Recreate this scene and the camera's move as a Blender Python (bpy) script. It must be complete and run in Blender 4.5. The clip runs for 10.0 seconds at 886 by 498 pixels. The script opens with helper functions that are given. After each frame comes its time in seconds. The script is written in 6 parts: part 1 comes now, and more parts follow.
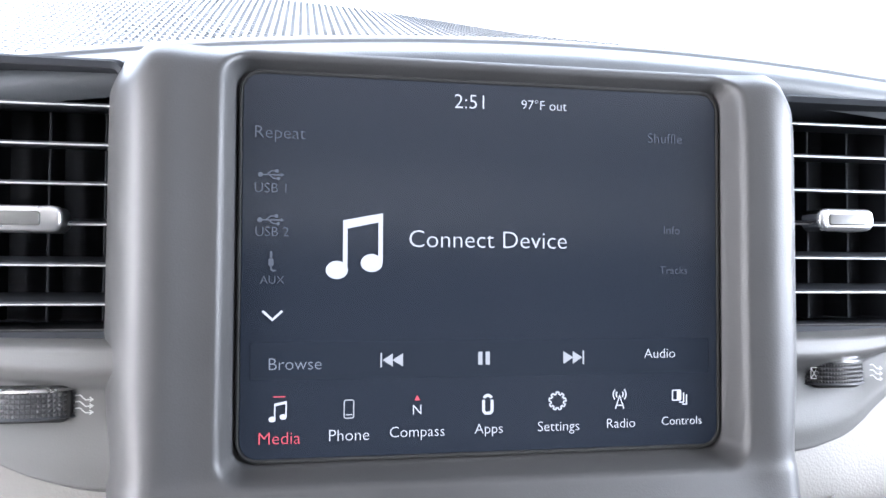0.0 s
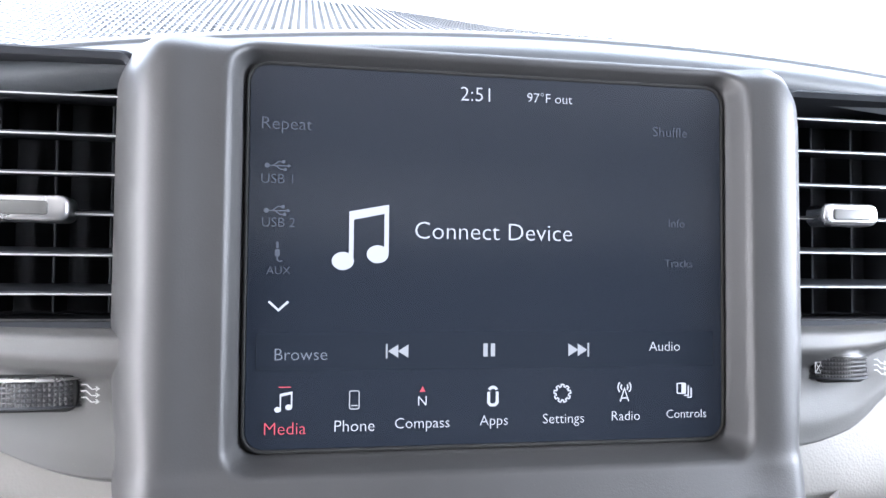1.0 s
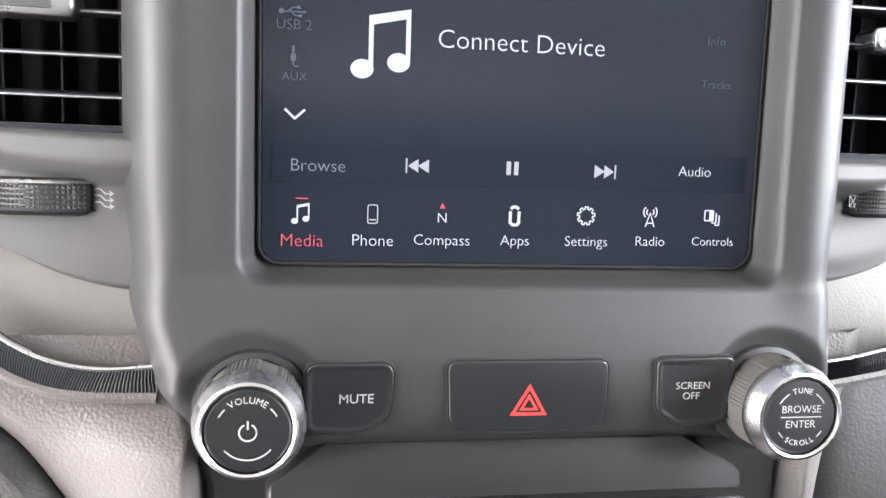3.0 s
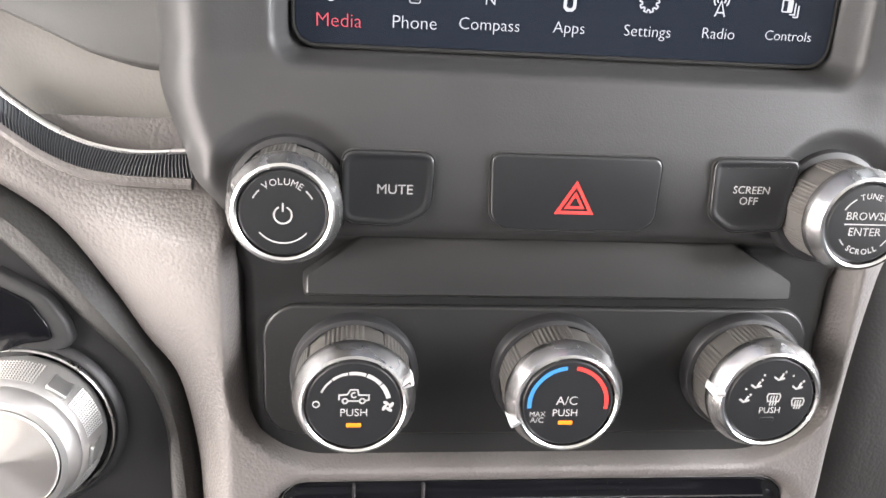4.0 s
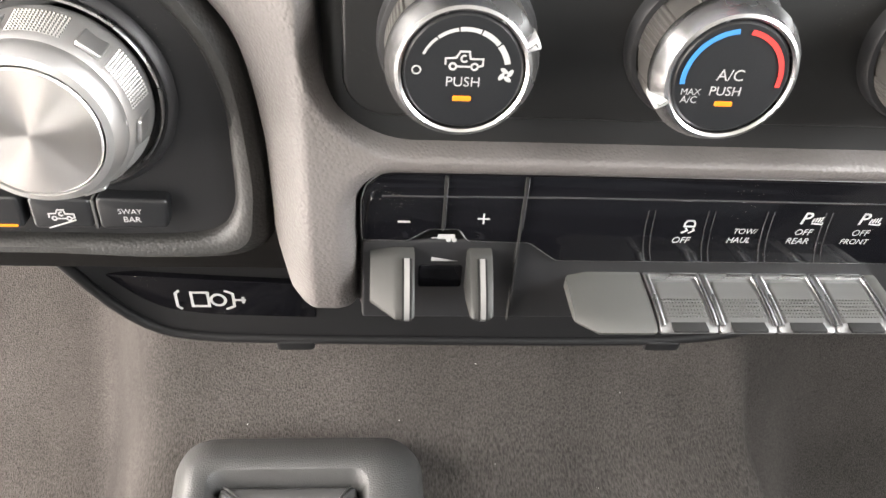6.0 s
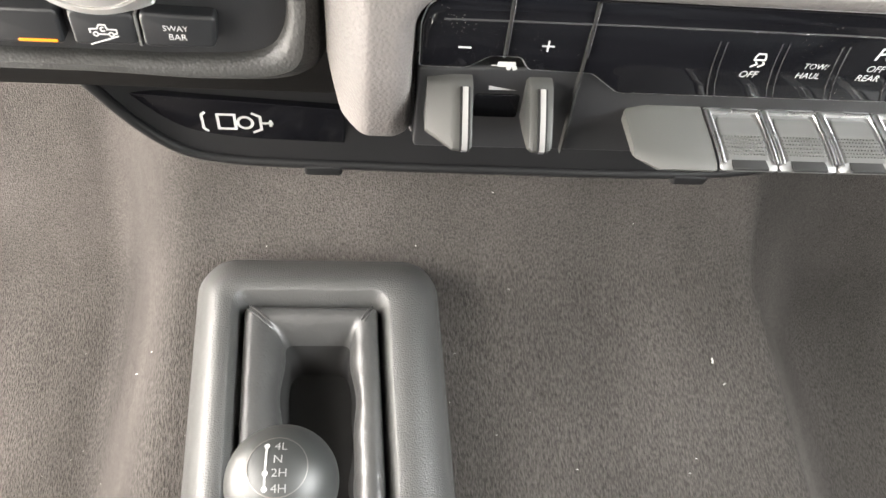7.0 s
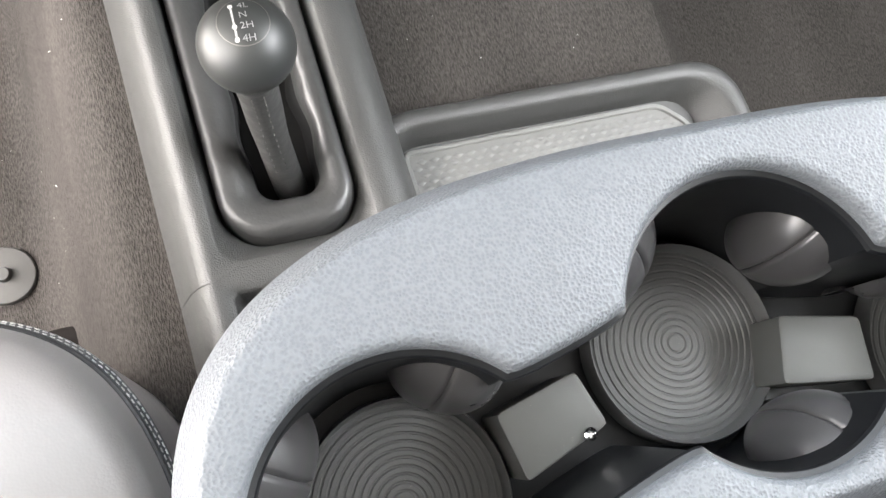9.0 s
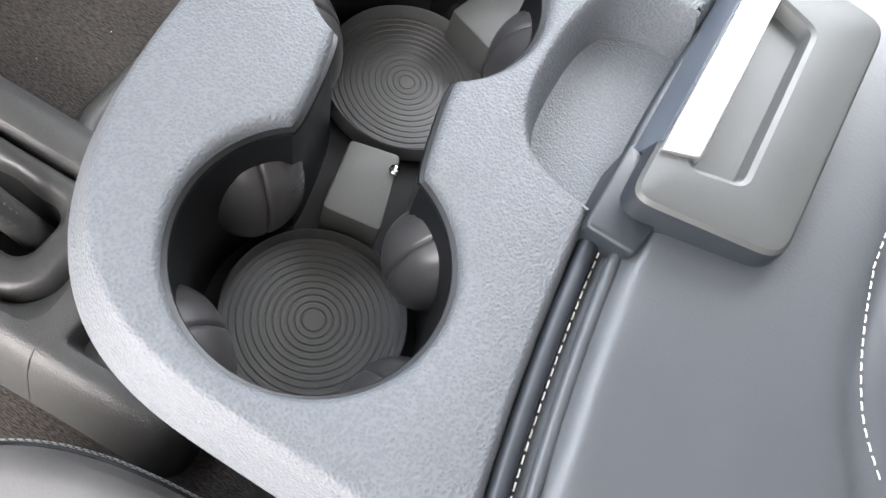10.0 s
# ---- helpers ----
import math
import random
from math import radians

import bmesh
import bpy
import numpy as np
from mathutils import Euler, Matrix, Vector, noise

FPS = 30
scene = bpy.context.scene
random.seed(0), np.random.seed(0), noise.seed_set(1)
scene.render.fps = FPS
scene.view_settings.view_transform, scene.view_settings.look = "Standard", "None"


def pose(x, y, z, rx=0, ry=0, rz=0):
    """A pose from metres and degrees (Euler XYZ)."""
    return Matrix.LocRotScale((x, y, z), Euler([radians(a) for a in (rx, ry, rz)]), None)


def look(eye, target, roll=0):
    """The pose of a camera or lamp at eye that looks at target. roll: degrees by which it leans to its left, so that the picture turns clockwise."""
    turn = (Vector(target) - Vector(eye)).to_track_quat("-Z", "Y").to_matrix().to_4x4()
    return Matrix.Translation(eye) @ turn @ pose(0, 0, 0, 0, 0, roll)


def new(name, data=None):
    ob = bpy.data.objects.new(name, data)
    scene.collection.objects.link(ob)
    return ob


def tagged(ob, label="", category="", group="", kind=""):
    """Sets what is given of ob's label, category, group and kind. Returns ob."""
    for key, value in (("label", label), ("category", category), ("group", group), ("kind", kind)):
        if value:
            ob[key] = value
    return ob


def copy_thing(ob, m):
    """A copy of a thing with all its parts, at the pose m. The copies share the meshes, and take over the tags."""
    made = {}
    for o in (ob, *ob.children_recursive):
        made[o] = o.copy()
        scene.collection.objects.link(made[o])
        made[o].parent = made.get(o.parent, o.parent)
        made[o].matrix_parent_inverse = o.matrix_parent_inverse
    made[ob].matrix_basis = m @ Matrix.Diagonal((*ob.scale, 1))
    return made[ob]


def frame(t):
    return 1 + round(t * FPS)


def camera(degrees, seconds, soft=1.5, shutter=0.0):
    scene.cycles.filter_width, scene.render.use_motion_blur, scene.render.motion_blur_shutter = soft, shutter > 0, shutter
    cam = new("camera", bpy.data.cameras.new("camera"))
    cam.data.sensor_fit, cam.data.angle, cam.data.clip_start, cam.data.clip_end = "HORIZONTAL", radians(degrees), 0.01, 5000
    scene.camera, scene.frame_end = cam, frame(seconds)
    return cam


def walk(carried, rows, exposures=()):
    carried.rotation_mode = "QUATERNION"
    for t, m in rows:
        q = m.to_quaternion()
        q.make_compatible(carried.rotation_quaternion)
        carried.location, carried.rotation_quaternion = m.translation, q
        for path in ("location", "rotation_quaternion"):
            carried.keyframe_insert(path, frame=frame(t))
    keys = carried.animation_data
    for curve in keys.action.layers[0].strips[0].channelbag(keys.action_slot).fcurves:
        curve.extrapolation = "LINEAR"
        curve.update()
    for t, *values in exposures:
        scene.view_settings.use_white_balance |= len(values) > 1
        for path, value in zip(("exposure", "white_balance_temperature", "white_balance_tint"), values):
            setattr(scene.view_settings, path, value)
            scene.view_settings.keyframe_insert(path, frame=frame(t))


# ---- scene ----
cam = camera(59.2, 10.0)
PATH = [
    (0, (0.003, -0.01, 0.897), (0.363, 1.94, 0.639), 2.0),
    (0.5, (0.002, -0.01, 0.892), (0.359, 1.943, 0.65), 2.0),
    (1, (0.001, -0.011, 0.892), (0.36, 1.941, 0.648), 2.2),
    (1.5, (-0.001, -0.007, 0.89), (0.363, 1.942, 0.628), 2.3),
    (2, (-0.002, -0.008, 0.891), (0.366, 1.938, 0.611), 2.5),
    (2.2, (-0.002, -0.005, 0.888), (0.369, 1.937, 0.589), 2.6),
    (3.3, (0.005, -0.007, 0.863), (0.287, 1.861, 0.205), 3.7),
    (3.5, (0.007, -0.008, 0.862), (0.262, 1.836, 0.131), 3.8),
    (4, (0.004, 0.0, 0.844), (0.22, 1.77, -0.061), 4.2),
    (4.2, (0.004, 0.003, 0.841), (0.206, 1.739, -0.131), 4.1),
    (4.5, (0.004, 0.008, 0.826), (0.196, 1.704, -0.216), 4.5),
    (5, (-0.003, 0.01, 0.82), (0.178, 1.622, -0.35), 4.6),
    (5.5, (-0.006, 0.017, 0.813), (0.166, 1.527, -0.486), 4.9),
    (6, (-0.019, 0.034, 0.794), (0.154, 1.409, -0.647), 5.8),
    (6.2, (-0.019, 0.039, 0.778), (0.161, 1.355, -0.718), 6.4),
    (7.3, (-0.045, 0.039, 0.793), (0.172, 0.936, -0.981), 13.0),
    (7.5, (-0.045, 0.032, 0.793), (0.193, 0.849, -1.017), 15.5),
    (8, (-0.059, 0.012, 0.791), (0.237, 0.649, -1.082), 22.8),
    (8.5, (-0.079, -0.034, 0.806), (0.295, 0.470, -1.093), 30.1),
    (9, (-0.104, -0.089, 0.81), (0.366, 0.301, -1.095), 36.4),
    (9.5, (-0.123, -0.128, 0.816), (0.477, 0.054, -1.084), 43.0),
    (10, (-0.171, -0.163, 0.833), (0.682, -0.150, -0.976), 32.5),
]
walk(cam, [(t, look(eye, target, roll)) for t, eye, target, roll in PATH],
     [(0.0, 2.36, 6000, 14), (2.0, 2.2, 6000, 14), (3.5, 2.3, 6700, 14), (4.5, 2.17, 6800, 14), (5.5, 2.21, 6900, 13), (6.2, 2.2, 6900, 11), (7.4, 2.55, 6900, 9), (8.0, 2.4, 6800, 9), (8.5, 2.16, 6700, 9), (9.0, 2.13, 6700, 10), (10.0, 1.85, 6550, 12)])

# ---------------------------------------------------------------- light
SUN_EL, SUN_AZ = 70.0, -86.0
world = bpy.data.worlds.new("sky_world")
scene.world = world
world.use_nodes = True
wn = world.node_tree.nodes
wl = world.node_tree.links
sky = wn.new("ShaderNodeTexSky")
sky.sky_type = "NISHITA"
sky.sun_disc = False
sky.sun_elevation = radians(SUN_EL)
sky.sun_rotation = radians(SUN_AZ)
wl.new(sky.outputs[0], wn["Background"].inputs[0])
wn["Background"].inputs[1].default_value = 0.08
sun = new("sun", bpy.data.lights.new("sun", "SUN"))
sun.data.energy, sun.data.angle, sun.data.color = 4.0, radians(0.6), (1.0, 0.96, 0.9)
sun_dir = Vector((math.sin(radians(SUN_AZ)) * math.cos(radians(SUN_EL)), math.cos(radians(SUN_AZ)) * math.cos(radians(SUN_EL)), math.sin(radians(SUN_EL))))
sun.matrix_world = look(sun_dir * 20, (0, 0, 0))


def window_light(name, eye, target, w, h, watts, col):
    la = bpy.data.lights.new(name, "AREA")
    la.shape, la.size, la.size_y, la.energy, la.color = "RECTANGLE", w, h, watts, col
    ob = new(name, la)
    ob.matrix_world = look(eye, target)
    return ob


window_light("windscreen_daylight", (0.07, 0.72, 1.36), (0.03, -0.15, 0.60), 1.6, 0.6, 15.5, (0.85, 0.93, 1.0))
window_light("driver_door_daylight", (-0.80, 0.16, 0.43), (-0.10, 0.20, 0.28), 0.95, 0.42, 9.0, (1.0, 0.95, 0.91))
window_light("driver_window_daylight", (-0.80, -0.02, 1.0), (0.05, 0.30, 0.86), 0.85, 0.40, 6.5, (1.0, 0.97, 0.94))
window_light("passenger_window_daylight", (0.88, -0.06, 1.03), (0.05, 0.05, 0.62), 0.7, 0.40, 9.0, (0.92, 0.96, 1.0))



# ---------------------------------------------------------------- materials
def mat(name, col, rough=0.5, metal=0.0, var=0.12, var_scale=40.0, bump=0.0, bump_scale=800.0, kind="noise", spec=0.5, coat=0.0, dust=0.0, stretch=(1, 1, 1), dist=0.0006, fine=0.0):
    m = bpy.data.materials.new(name)
    m.use_nodes = True
    n, l = m.node_tree.nodes, m.node_tree.links
    p = n["Principled BSDF"]
    p.inputs["Metallic"].default_value = metal
    p.inputs["Specular IOR Level"].default_value = spec
    p.inputs["Coat Weight"].default_value = coat
    p.inputs["Coat Roughness"].default_value = 0.06
    tc = n.new("ShaderNodeTexCoord")
    mp = n.new("ShaderNodeMapping")
    mp.inputs["Scale"].default_value = stretch
    l.new(tc.outputs["Object"], mp.inputs[0])
    big = n.new("ShaderNodeTexNoise")
    big.inputs["Scale"].default_value = var_scale
    big.inputs["Detail"].default_value = 5
    l.new(mp.outputs[0], big.inputs["Vector"])
    ramp = n.new("ShaderNodeMix")
    ramp.data_type = "RGBA"
    ramp.inputs[6].default_value = (*[c * (1 - var) for c in col], 1)
    ramp.inputs[7].default_value = (*[min(1, c * (1 + var)) for c in col], 1)
    l.new(big.outputs[0], ramp.inputs[0])
    out = ramp.outputs[2]
    if fine or bump:
        fn = n.new("ShaderNodeTexVoronoi" if kind == "cells" else "ShaderNodeTexNoise")
        fn.inputs["Scale"].default_value = bump_scale
        if kind == "cells":
            fn.feature = "SMOOTH_F1"
            fn.inputs["Smoothness"].default_value = 0.35
            fn.inputs["Randomness"].default_value = 1.0
            dis = n.new("ShaderNodeTexNoise")
            dis.inputs["Scale"].default_value = bump_scale * 0.6
            l.new(mp.outputs[0], dis.inputs["Vector"])
            mixv = n.new("ShaderNodeMix")
            mixv.data_type = "VECTOR"
            mixv.inputs[0].default_value = 0.0006
            l.new(mp.outputs[0], mixv.inputs[4])
            l.new(dis.outputs["Color"], mixv.inputs[5])
            l.new(mixv.outputs[1], fn.inputs["Vector"])
        else:
            fn.inputs["Detail"].default_value = 3
            l.new(mp.outputs[0], fn.inputs["Vector"])
    if fine:
        mx = n.new("ShaderNodeMix")
        mx.data_type = "RGBA"
        mx.blend_type = "MULTIPLY"
        mx.inputs[0].default_value = 1.0
        mr = n.new("ShaderNodeMapRange")
        mr.inputs["From Min"].default_value, mr.inputs["From Max"].default_value = 0.3, 0.7
        hi = -fine if kind == "cells" else fine
        mr.inputs["To Min"].default_value, mr.inputs["To Max"].default_value = 1 - hi, 1 + hi
        l.new(fn.outputs[0], mr.inputs[0])
        l.new(out, mx.inputs[6])
        l.new(mr.outputs[0], mx.inputs[7])
        out = mx.outputs[2]
    if dust:
        dn = n.new("ShaderNodeTexVoronoi")
        dn.inputs["Scale"].default_value = 900.0
        l.new(tc.outputs["Object"], dn.inputs["Vector"])
        dm = n.new("ShaderNodeTexNoise")
        dm.inputs["Scale"].default_value = 25.0
        dm.inputs["Detail"].default_value = 4
        l.new(tc.outputs["Object"], dm.inputs["Vector"])
        a = n.new("ShaderNodeMath")
        a.operation = "LESS_THAN"
        a.inputs[1].default_value = 0.1
        l.new(dn.outputs["Distance"], a.inputs[0])
        b = n.new("ShaderNodeMath")
        b.operation = "GREATER_THAN"
        b.inputs[1].default_value = 0.6
        l.new(dm.outputs[0], b.inputs[0])
        c = n.new("ShaderNodeMath")
        c.operation = "MULTIPLY"
        l.new(a.outputs[0], c.inputs[0])
        l.new(b.outputs[0], c.inputs[1])
        d = n.new("ShaderNodeMath")
        d.operation = "MULTIPLY"
        d.inputs[1].default_value = dust
        l.new(c.outputs[0], d.inputs[0])
        mx = n.new("ShaderNodeMix")
        mx.data_type = "RGBA"
        mx.inputs[7].default_value = (0.5, 0.46, 0.4, 1)
        l.new(d.outputs[0], mx.inputs[0])
        l.new(out, mx.inputs[6])
        out = mx.outputs[2]
    l.new(out, p.inputs["Base Color"])
    rr = n.new("ShaderNodeMapRange")
    rr.inputs["To Min"].default_value, rr.inputs["To Max"].default_value = max(0.02, rough - 0.06), min(1, rough + 0.06)
    l.new(big.outputs[0], rr.inputs[0])
    l.new(rr.outputs[0], p.inputs["Roughness"])
    if bump:
        bp = n.new("ShaderNodeBump")
        bp.inputs["Strength"].default_value = bump
        bp.invert = kind == "cells" and fine >= 0
        bp.inputs["Distance"].default_value = dist
        l.new(fn.outputs[0], bp.inputs["Height"])
        l.new(bp.outputs[0], p.inputs["Normal"])
    return m


def glow(name, col, strength):
    m = bpy.data.materials.new(name)
    m.use_nodes = True
    p = m.node_tree.nodes["Principled BSDF"]
    p.inputs["Base Color"].default_value = (0.008, 0.01, 0.014, 1)
    p.inputs["Emission Color"].default_value = (*col, 1)
    p.inputs["Emission Strength"].default_value = strength
    p.inputs["Roughness"].default_value = 0.05
    p.inputs["Specular IOR Level"].default_value = 0.16
    return m


M_PLASTIC = mat("charcoal_soft_plastic", (0.024, 0.024, 0.0245), 0.5, bump=0.12, bump_scale=1500, dust=0.06, spec=0.4)
M_DARK = mat("black_matte_plastic", (0.015, 0.015, 0.016), 0.42, bump=0.1, bump_scale=1500, dust=0.35)
M_TRIM = mat("matte_black_trim", (0.007, 0.007, 0.0075), 0.55, bump=0.1, bump_scale=1500, spec=0.25)
M_CLIMATE = mat("satin_black_climate_plastic", (0.0145, 0.0145, 0.0145), 0.36, bump=0.05, bump_scale=1500, dust=0.2, spec=0.45)
M_BUTTON = mat("black_button_plastic", (0.009, 0.0095, 0.0105), 0.4, bump=0.05, bump_scale=1500)
M_GLOSS = mat("piano_black_plastic", (0.004, 0.004, 0.005), 0.09, coat=0.0, dust=0.5, var=0.05, spec=0.22)
M_LEATHER = mat("grey_grained_vinyl", (0.104, 0.095, 0.091), 0.54, bump=0.6, bump_scale=780, kind="cells", dist=0.0004)
M_PAD = mat("light_grey_vinyl", (0.21, 0.2, 0.187), 0.58, bump=0.3, bump_scale=900, kind="cells", dist=0.0003)
M_BLACKLEATHER = mat("black_grained_vinyl", (0.03, 0.029, 0.028), 0.45, bump=0.16, bump_scale=700, kind="cells", dist=0.0006)
M_ARM = mat("slate_grained_plastic", (0.090, 0.096, 0.104), 0.52, spec=0.3, bump=0.85, bump_scale=760, kind="cells", dist=0.0006, fine=-0.08, var=0.05)
M_SEAT = mat("smooth_grey_leather", (0.046, 0.050, 0.056), 0.36, bump=0.22, bump_scale=680, kind="cells", dist=0.0003, var=0.06)
M_CUSHION = mat("pale_grey_seat_leather", (0.2, 0.19, 0.188), 0.36, bump=0.2, bump_scale=680, kind="cells", dist=0.0003, var=0.06)
M_BRIDGE = mat("satin_dark_bridge_plastic", (0.064, 0.065, 0.062), 0.58, bump=0.06, bump_scale=1400, dust=0.3)
M_CHROME = mat("satin_chrome", (0.54, 0.54, 0.54), 0.27, 1.0, var=0.03)
M_BAR = mat("bright_satin_bar", (0.95, 0.95, 0.96), 0.32, 1.0, var=0.02)
M_BRIGHT = mat("polished_chrome", (0.85, 0.85, 0.86), 0.08, 1.0, var=0.02)
M_ALU = mat("brushed_aluminium", (0.60, 0.595, 0.585), 0.46, 1.0, var=0.06, var_scale=200)
M_KNURL = mat("dark_chrome_knurl", (0.12, 0.114, 0.107), 0.46, 0.5, var=0.2, var_scale=300)
M_GREYBTN = mat("grey_satin_plastic", (0.062, 0.062, 0.059), 0.4, bump=0.06, bump_scale=1500, dust=0.3)
M_SILVER = mat("silver_painted_plastic", (0.42, 0.42, 0.42), 0.32, 0.3)
M_CARPET = mat("grey_carpet", (0.048, 0.0435, 0.0405), 0.95, bump=0.9, bump_scale=760, var=0.6, var_scale=9, fine=0.45, stretch=(1, 0.3, 1), dist=0.002, spec=0.1)
M_RUBBER = mat("dark_ribbed_rubber", (0.074, 0.075, 0.075), 0.5, bump=0.1, bump_scale=1500, dust=0.5)
M_MAT = mat("grey_rubber_mat", (0.140, 0.140, 0.134), 0.55, bump=0.1, bump_scale=1500)
M_FINGER = mat("soft_grey_rubber", (0.038, 0.037, 0.038), 0.3, var=0.1, bump=0.05, bump_scale=1500)
M_CONSOLE = mat("grained_grey_plastic", (0.047, 0.047, 0.046), 0.46, bump=0.5, bump_scale=900, kind="cells", dist=0.0006)
M_BOOT = mat("black_boot_leather", (0.040, 0.040, 0.0395), 0.37, bump=0.45, bump_scale=75, dist=0.003)
M_WELL = mat("glossy_black_liner", (0.006, 0.0065, 0.0075), 0.4, bump=0.03, bump_scale=1200, spec=0.25)
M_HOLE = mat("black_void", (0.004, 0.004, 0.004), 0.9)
M_PRINT = mat("white_print", (0.32, 0.32, 0.315), 0.6, var=0.02)
M_LINT = mat("grey_lint", (0.36, 0.35, 0.34), 0.8, var=0.1)
M_THREAD = mat("white_thread", (0.42, 0.42, 0.41), 0.7)
M_RED = mat("red_print", (0.55, 0.035, 0.03), 0.5, var=0.03)
M_BLUE = mat("blue_print", (0.03, 0.17, 0.40), 0.5, var=0.03)
M_SHEET = mat("dark_dash_sheet", (0.018, 0.021, 0.025), 0.5, bump=0.1, bump_scale=1200)
M_TREAD = mat("tread_plate_vinyl", (0.05, 0.058, 0.068), 0.35, bump=0.1, bump_scale=1200)
M_HEAD = mat("roof_lining_fabric", (0.5, 0.49, 0.47), 0.95, bump=0.2, bump_scale=900)
M_METALBOLT = mat("zinc_bolt_steel", (0.13, 0.12, 0.105), 0.5, 0.3)
M_ASPHALT = mat("asphalt_ground", (0.05, 0.05, 0.052), 0.9, bump=0.3, bump_scale=80)
G_LAMP = glow("amber_indicator", (1.0, 0.27, 0.008), 0.5)
G_WHITE = glow("screen_white", (0.82, 0.86, 0.95), 0.235)
G_DIM = glow("screen_dim", (0.45, 0.5, 0.6), 0.16)
G_FADE = glow("screen_faint", (0.4, 0.45, 0.55), 0.075)
G_RED = glow("screen_red", (0.9, 0.13, 0.17), 0.23)
G_ICON = glow("screen_grey_icon", (0.7, 0.74, 0.8), 0.2)
G_BAR = glow("screen_bar", (0.12, 0.16, 0.24), 0.016)
G_SKY = glow("bright_haze", (0.97, 0.98, 1.0), 0.9)


def glass_mat():
    m = bpy.data.materials.new("display_glass")
    m.use_nodes = True
    p = m.node_tree.nodes["Principled BSDF"]
    p.inputs["Base Color"].default_value = (0.008, 0.01, 0.014, 1)
    p.inputs["Roughness"].default_value = 0.16
    p.inputs["Specular IOR Level"].default_value = 0.42
    p.inputs["Emission Color"].default_value = (0.04, 0.075, 0.15, 1)
    p.inputs["Emission Strength"].default_value = 0.02
    return m


M_DISPLAY = glass_mat()


# ---------------------------------------------------------------- building helpers
def finish(bm, name, material, parent=None, label="", sharp=38.0, flat=False):
    bmesh.ops.recalc_face_normals(bm, faces=bm.faces)
    lim = radians(sharp)
    for f in bm.faces:
        f.smooth = not flat
    for e in bm.edges:
        if len(e.link_faces) == 2 and e.calc_face_angle(0.0) > lim:
            e.smooth = False
    me = bpy.data.meshes.new(name)
    bm.to_mesh(me)
    bm.free()
    me.materials.append(material)
    ob = new(name, me)
    if parent is not None:
        ob.parent = parent
    if label:
        ob["label"] = label
    return ob


part = finish


def thing(name, m, label, category, group="", kind=""):
    ob = new(name)
    ob.empty_display_size = 0.01
    ob.matrix_world = m
    return tagged(ob, label, category, group, kind)


def solo(bm_ob, label, category, group="", kind="", m=None):
    if m is not None:
        bm_ob.matrix_world = m
    return tagged(bm_ob, label, category, group, kind)


def rrect(w, h, r, n=6, cx=0.0, cy=0.0):
    pts = []
    for k, (sx, sy) in enumerate(((1, 1), (-1, 1), (-1, -1), (1, -1))):
        for i in range(n + 1):
            a = math.pi / 2 * (k + i / n)
            pts.append((cx + sx * (w / 2 - r) + r * math.cos(a), cy + sy * (h / 2 - r) + r * math.sin(a)))
    return pts


def round_poly(pts, r, n=5):
    """Rounds every corner of a polygon."""
    out = []
    c = len(pts)
    for i in range(c):
        p, a, b = Vector(pts[i]), Vector(pts[i - 1]), Vector(pts[(i + 1) % c])
        d1, d2 = (a - p), (b - p)
        k = min(r, d1.length * 0.45, d2.length * 0.45)
        s, e = p + d1.normalized() * k, p + d2.normalized() * k
        for j in range(n + 1):
            t = j / n
            q = s * (1 - t) ** 2 + p * 2 * t * (1 - t) + e * t * t
            out.append((q.x, q.y))
    return out


def area2(pts):
    return sum(pts[i - 1][0] * pts[i][1] - pts[i][0] * pts[i - 1][1] for i in range(len(pts)))


def inset(pts, d):
    s = 1 if area2(pts) > 0 else -1
    out = []
    c = len(pts)
    for i in range(c):
        p = Vector(pts[i])
        e1, e2 = p - Vector(pts[i - 1]), Vector(pts[(i + 1) % c]) - p
        if e1.length < 1e-9:
            e1 = e2
        if e2.length < 1e-9:
            e2 = e1
        n1 = Vector((-e1.y, e1.x)).normalized() * s
        n2 = Vector((-e2.y, e2.x)).normalized() * s
        n = n1 + n2
        n = n.normalized() if n.length > 1e-6 else n1
        k = d / max(0.5, n.dot(n1))
        out.append((p.x + n.x * k, p.y + n.y * k))
    return out


def rings_mesh(rings, closed=True, cap0=False, cap1=False, bm=None):
    bm = bm or bmesh.new()
    vs = [[bm.verts.new(p) for p in ring] for ring in rings]
    for a, b in zip(vs, vs[1:]):
        c = len(a)
        for i in range(c if closed else c - 1):
            j = (i + 1) % c
            bm.faces.new((a[i], a[j], b[j], b[i]))
    if cap0:
        bm.faces.new(vs[0][::-1])
    if cap1:
        bm.faces.new(vs[-1])
    return bm


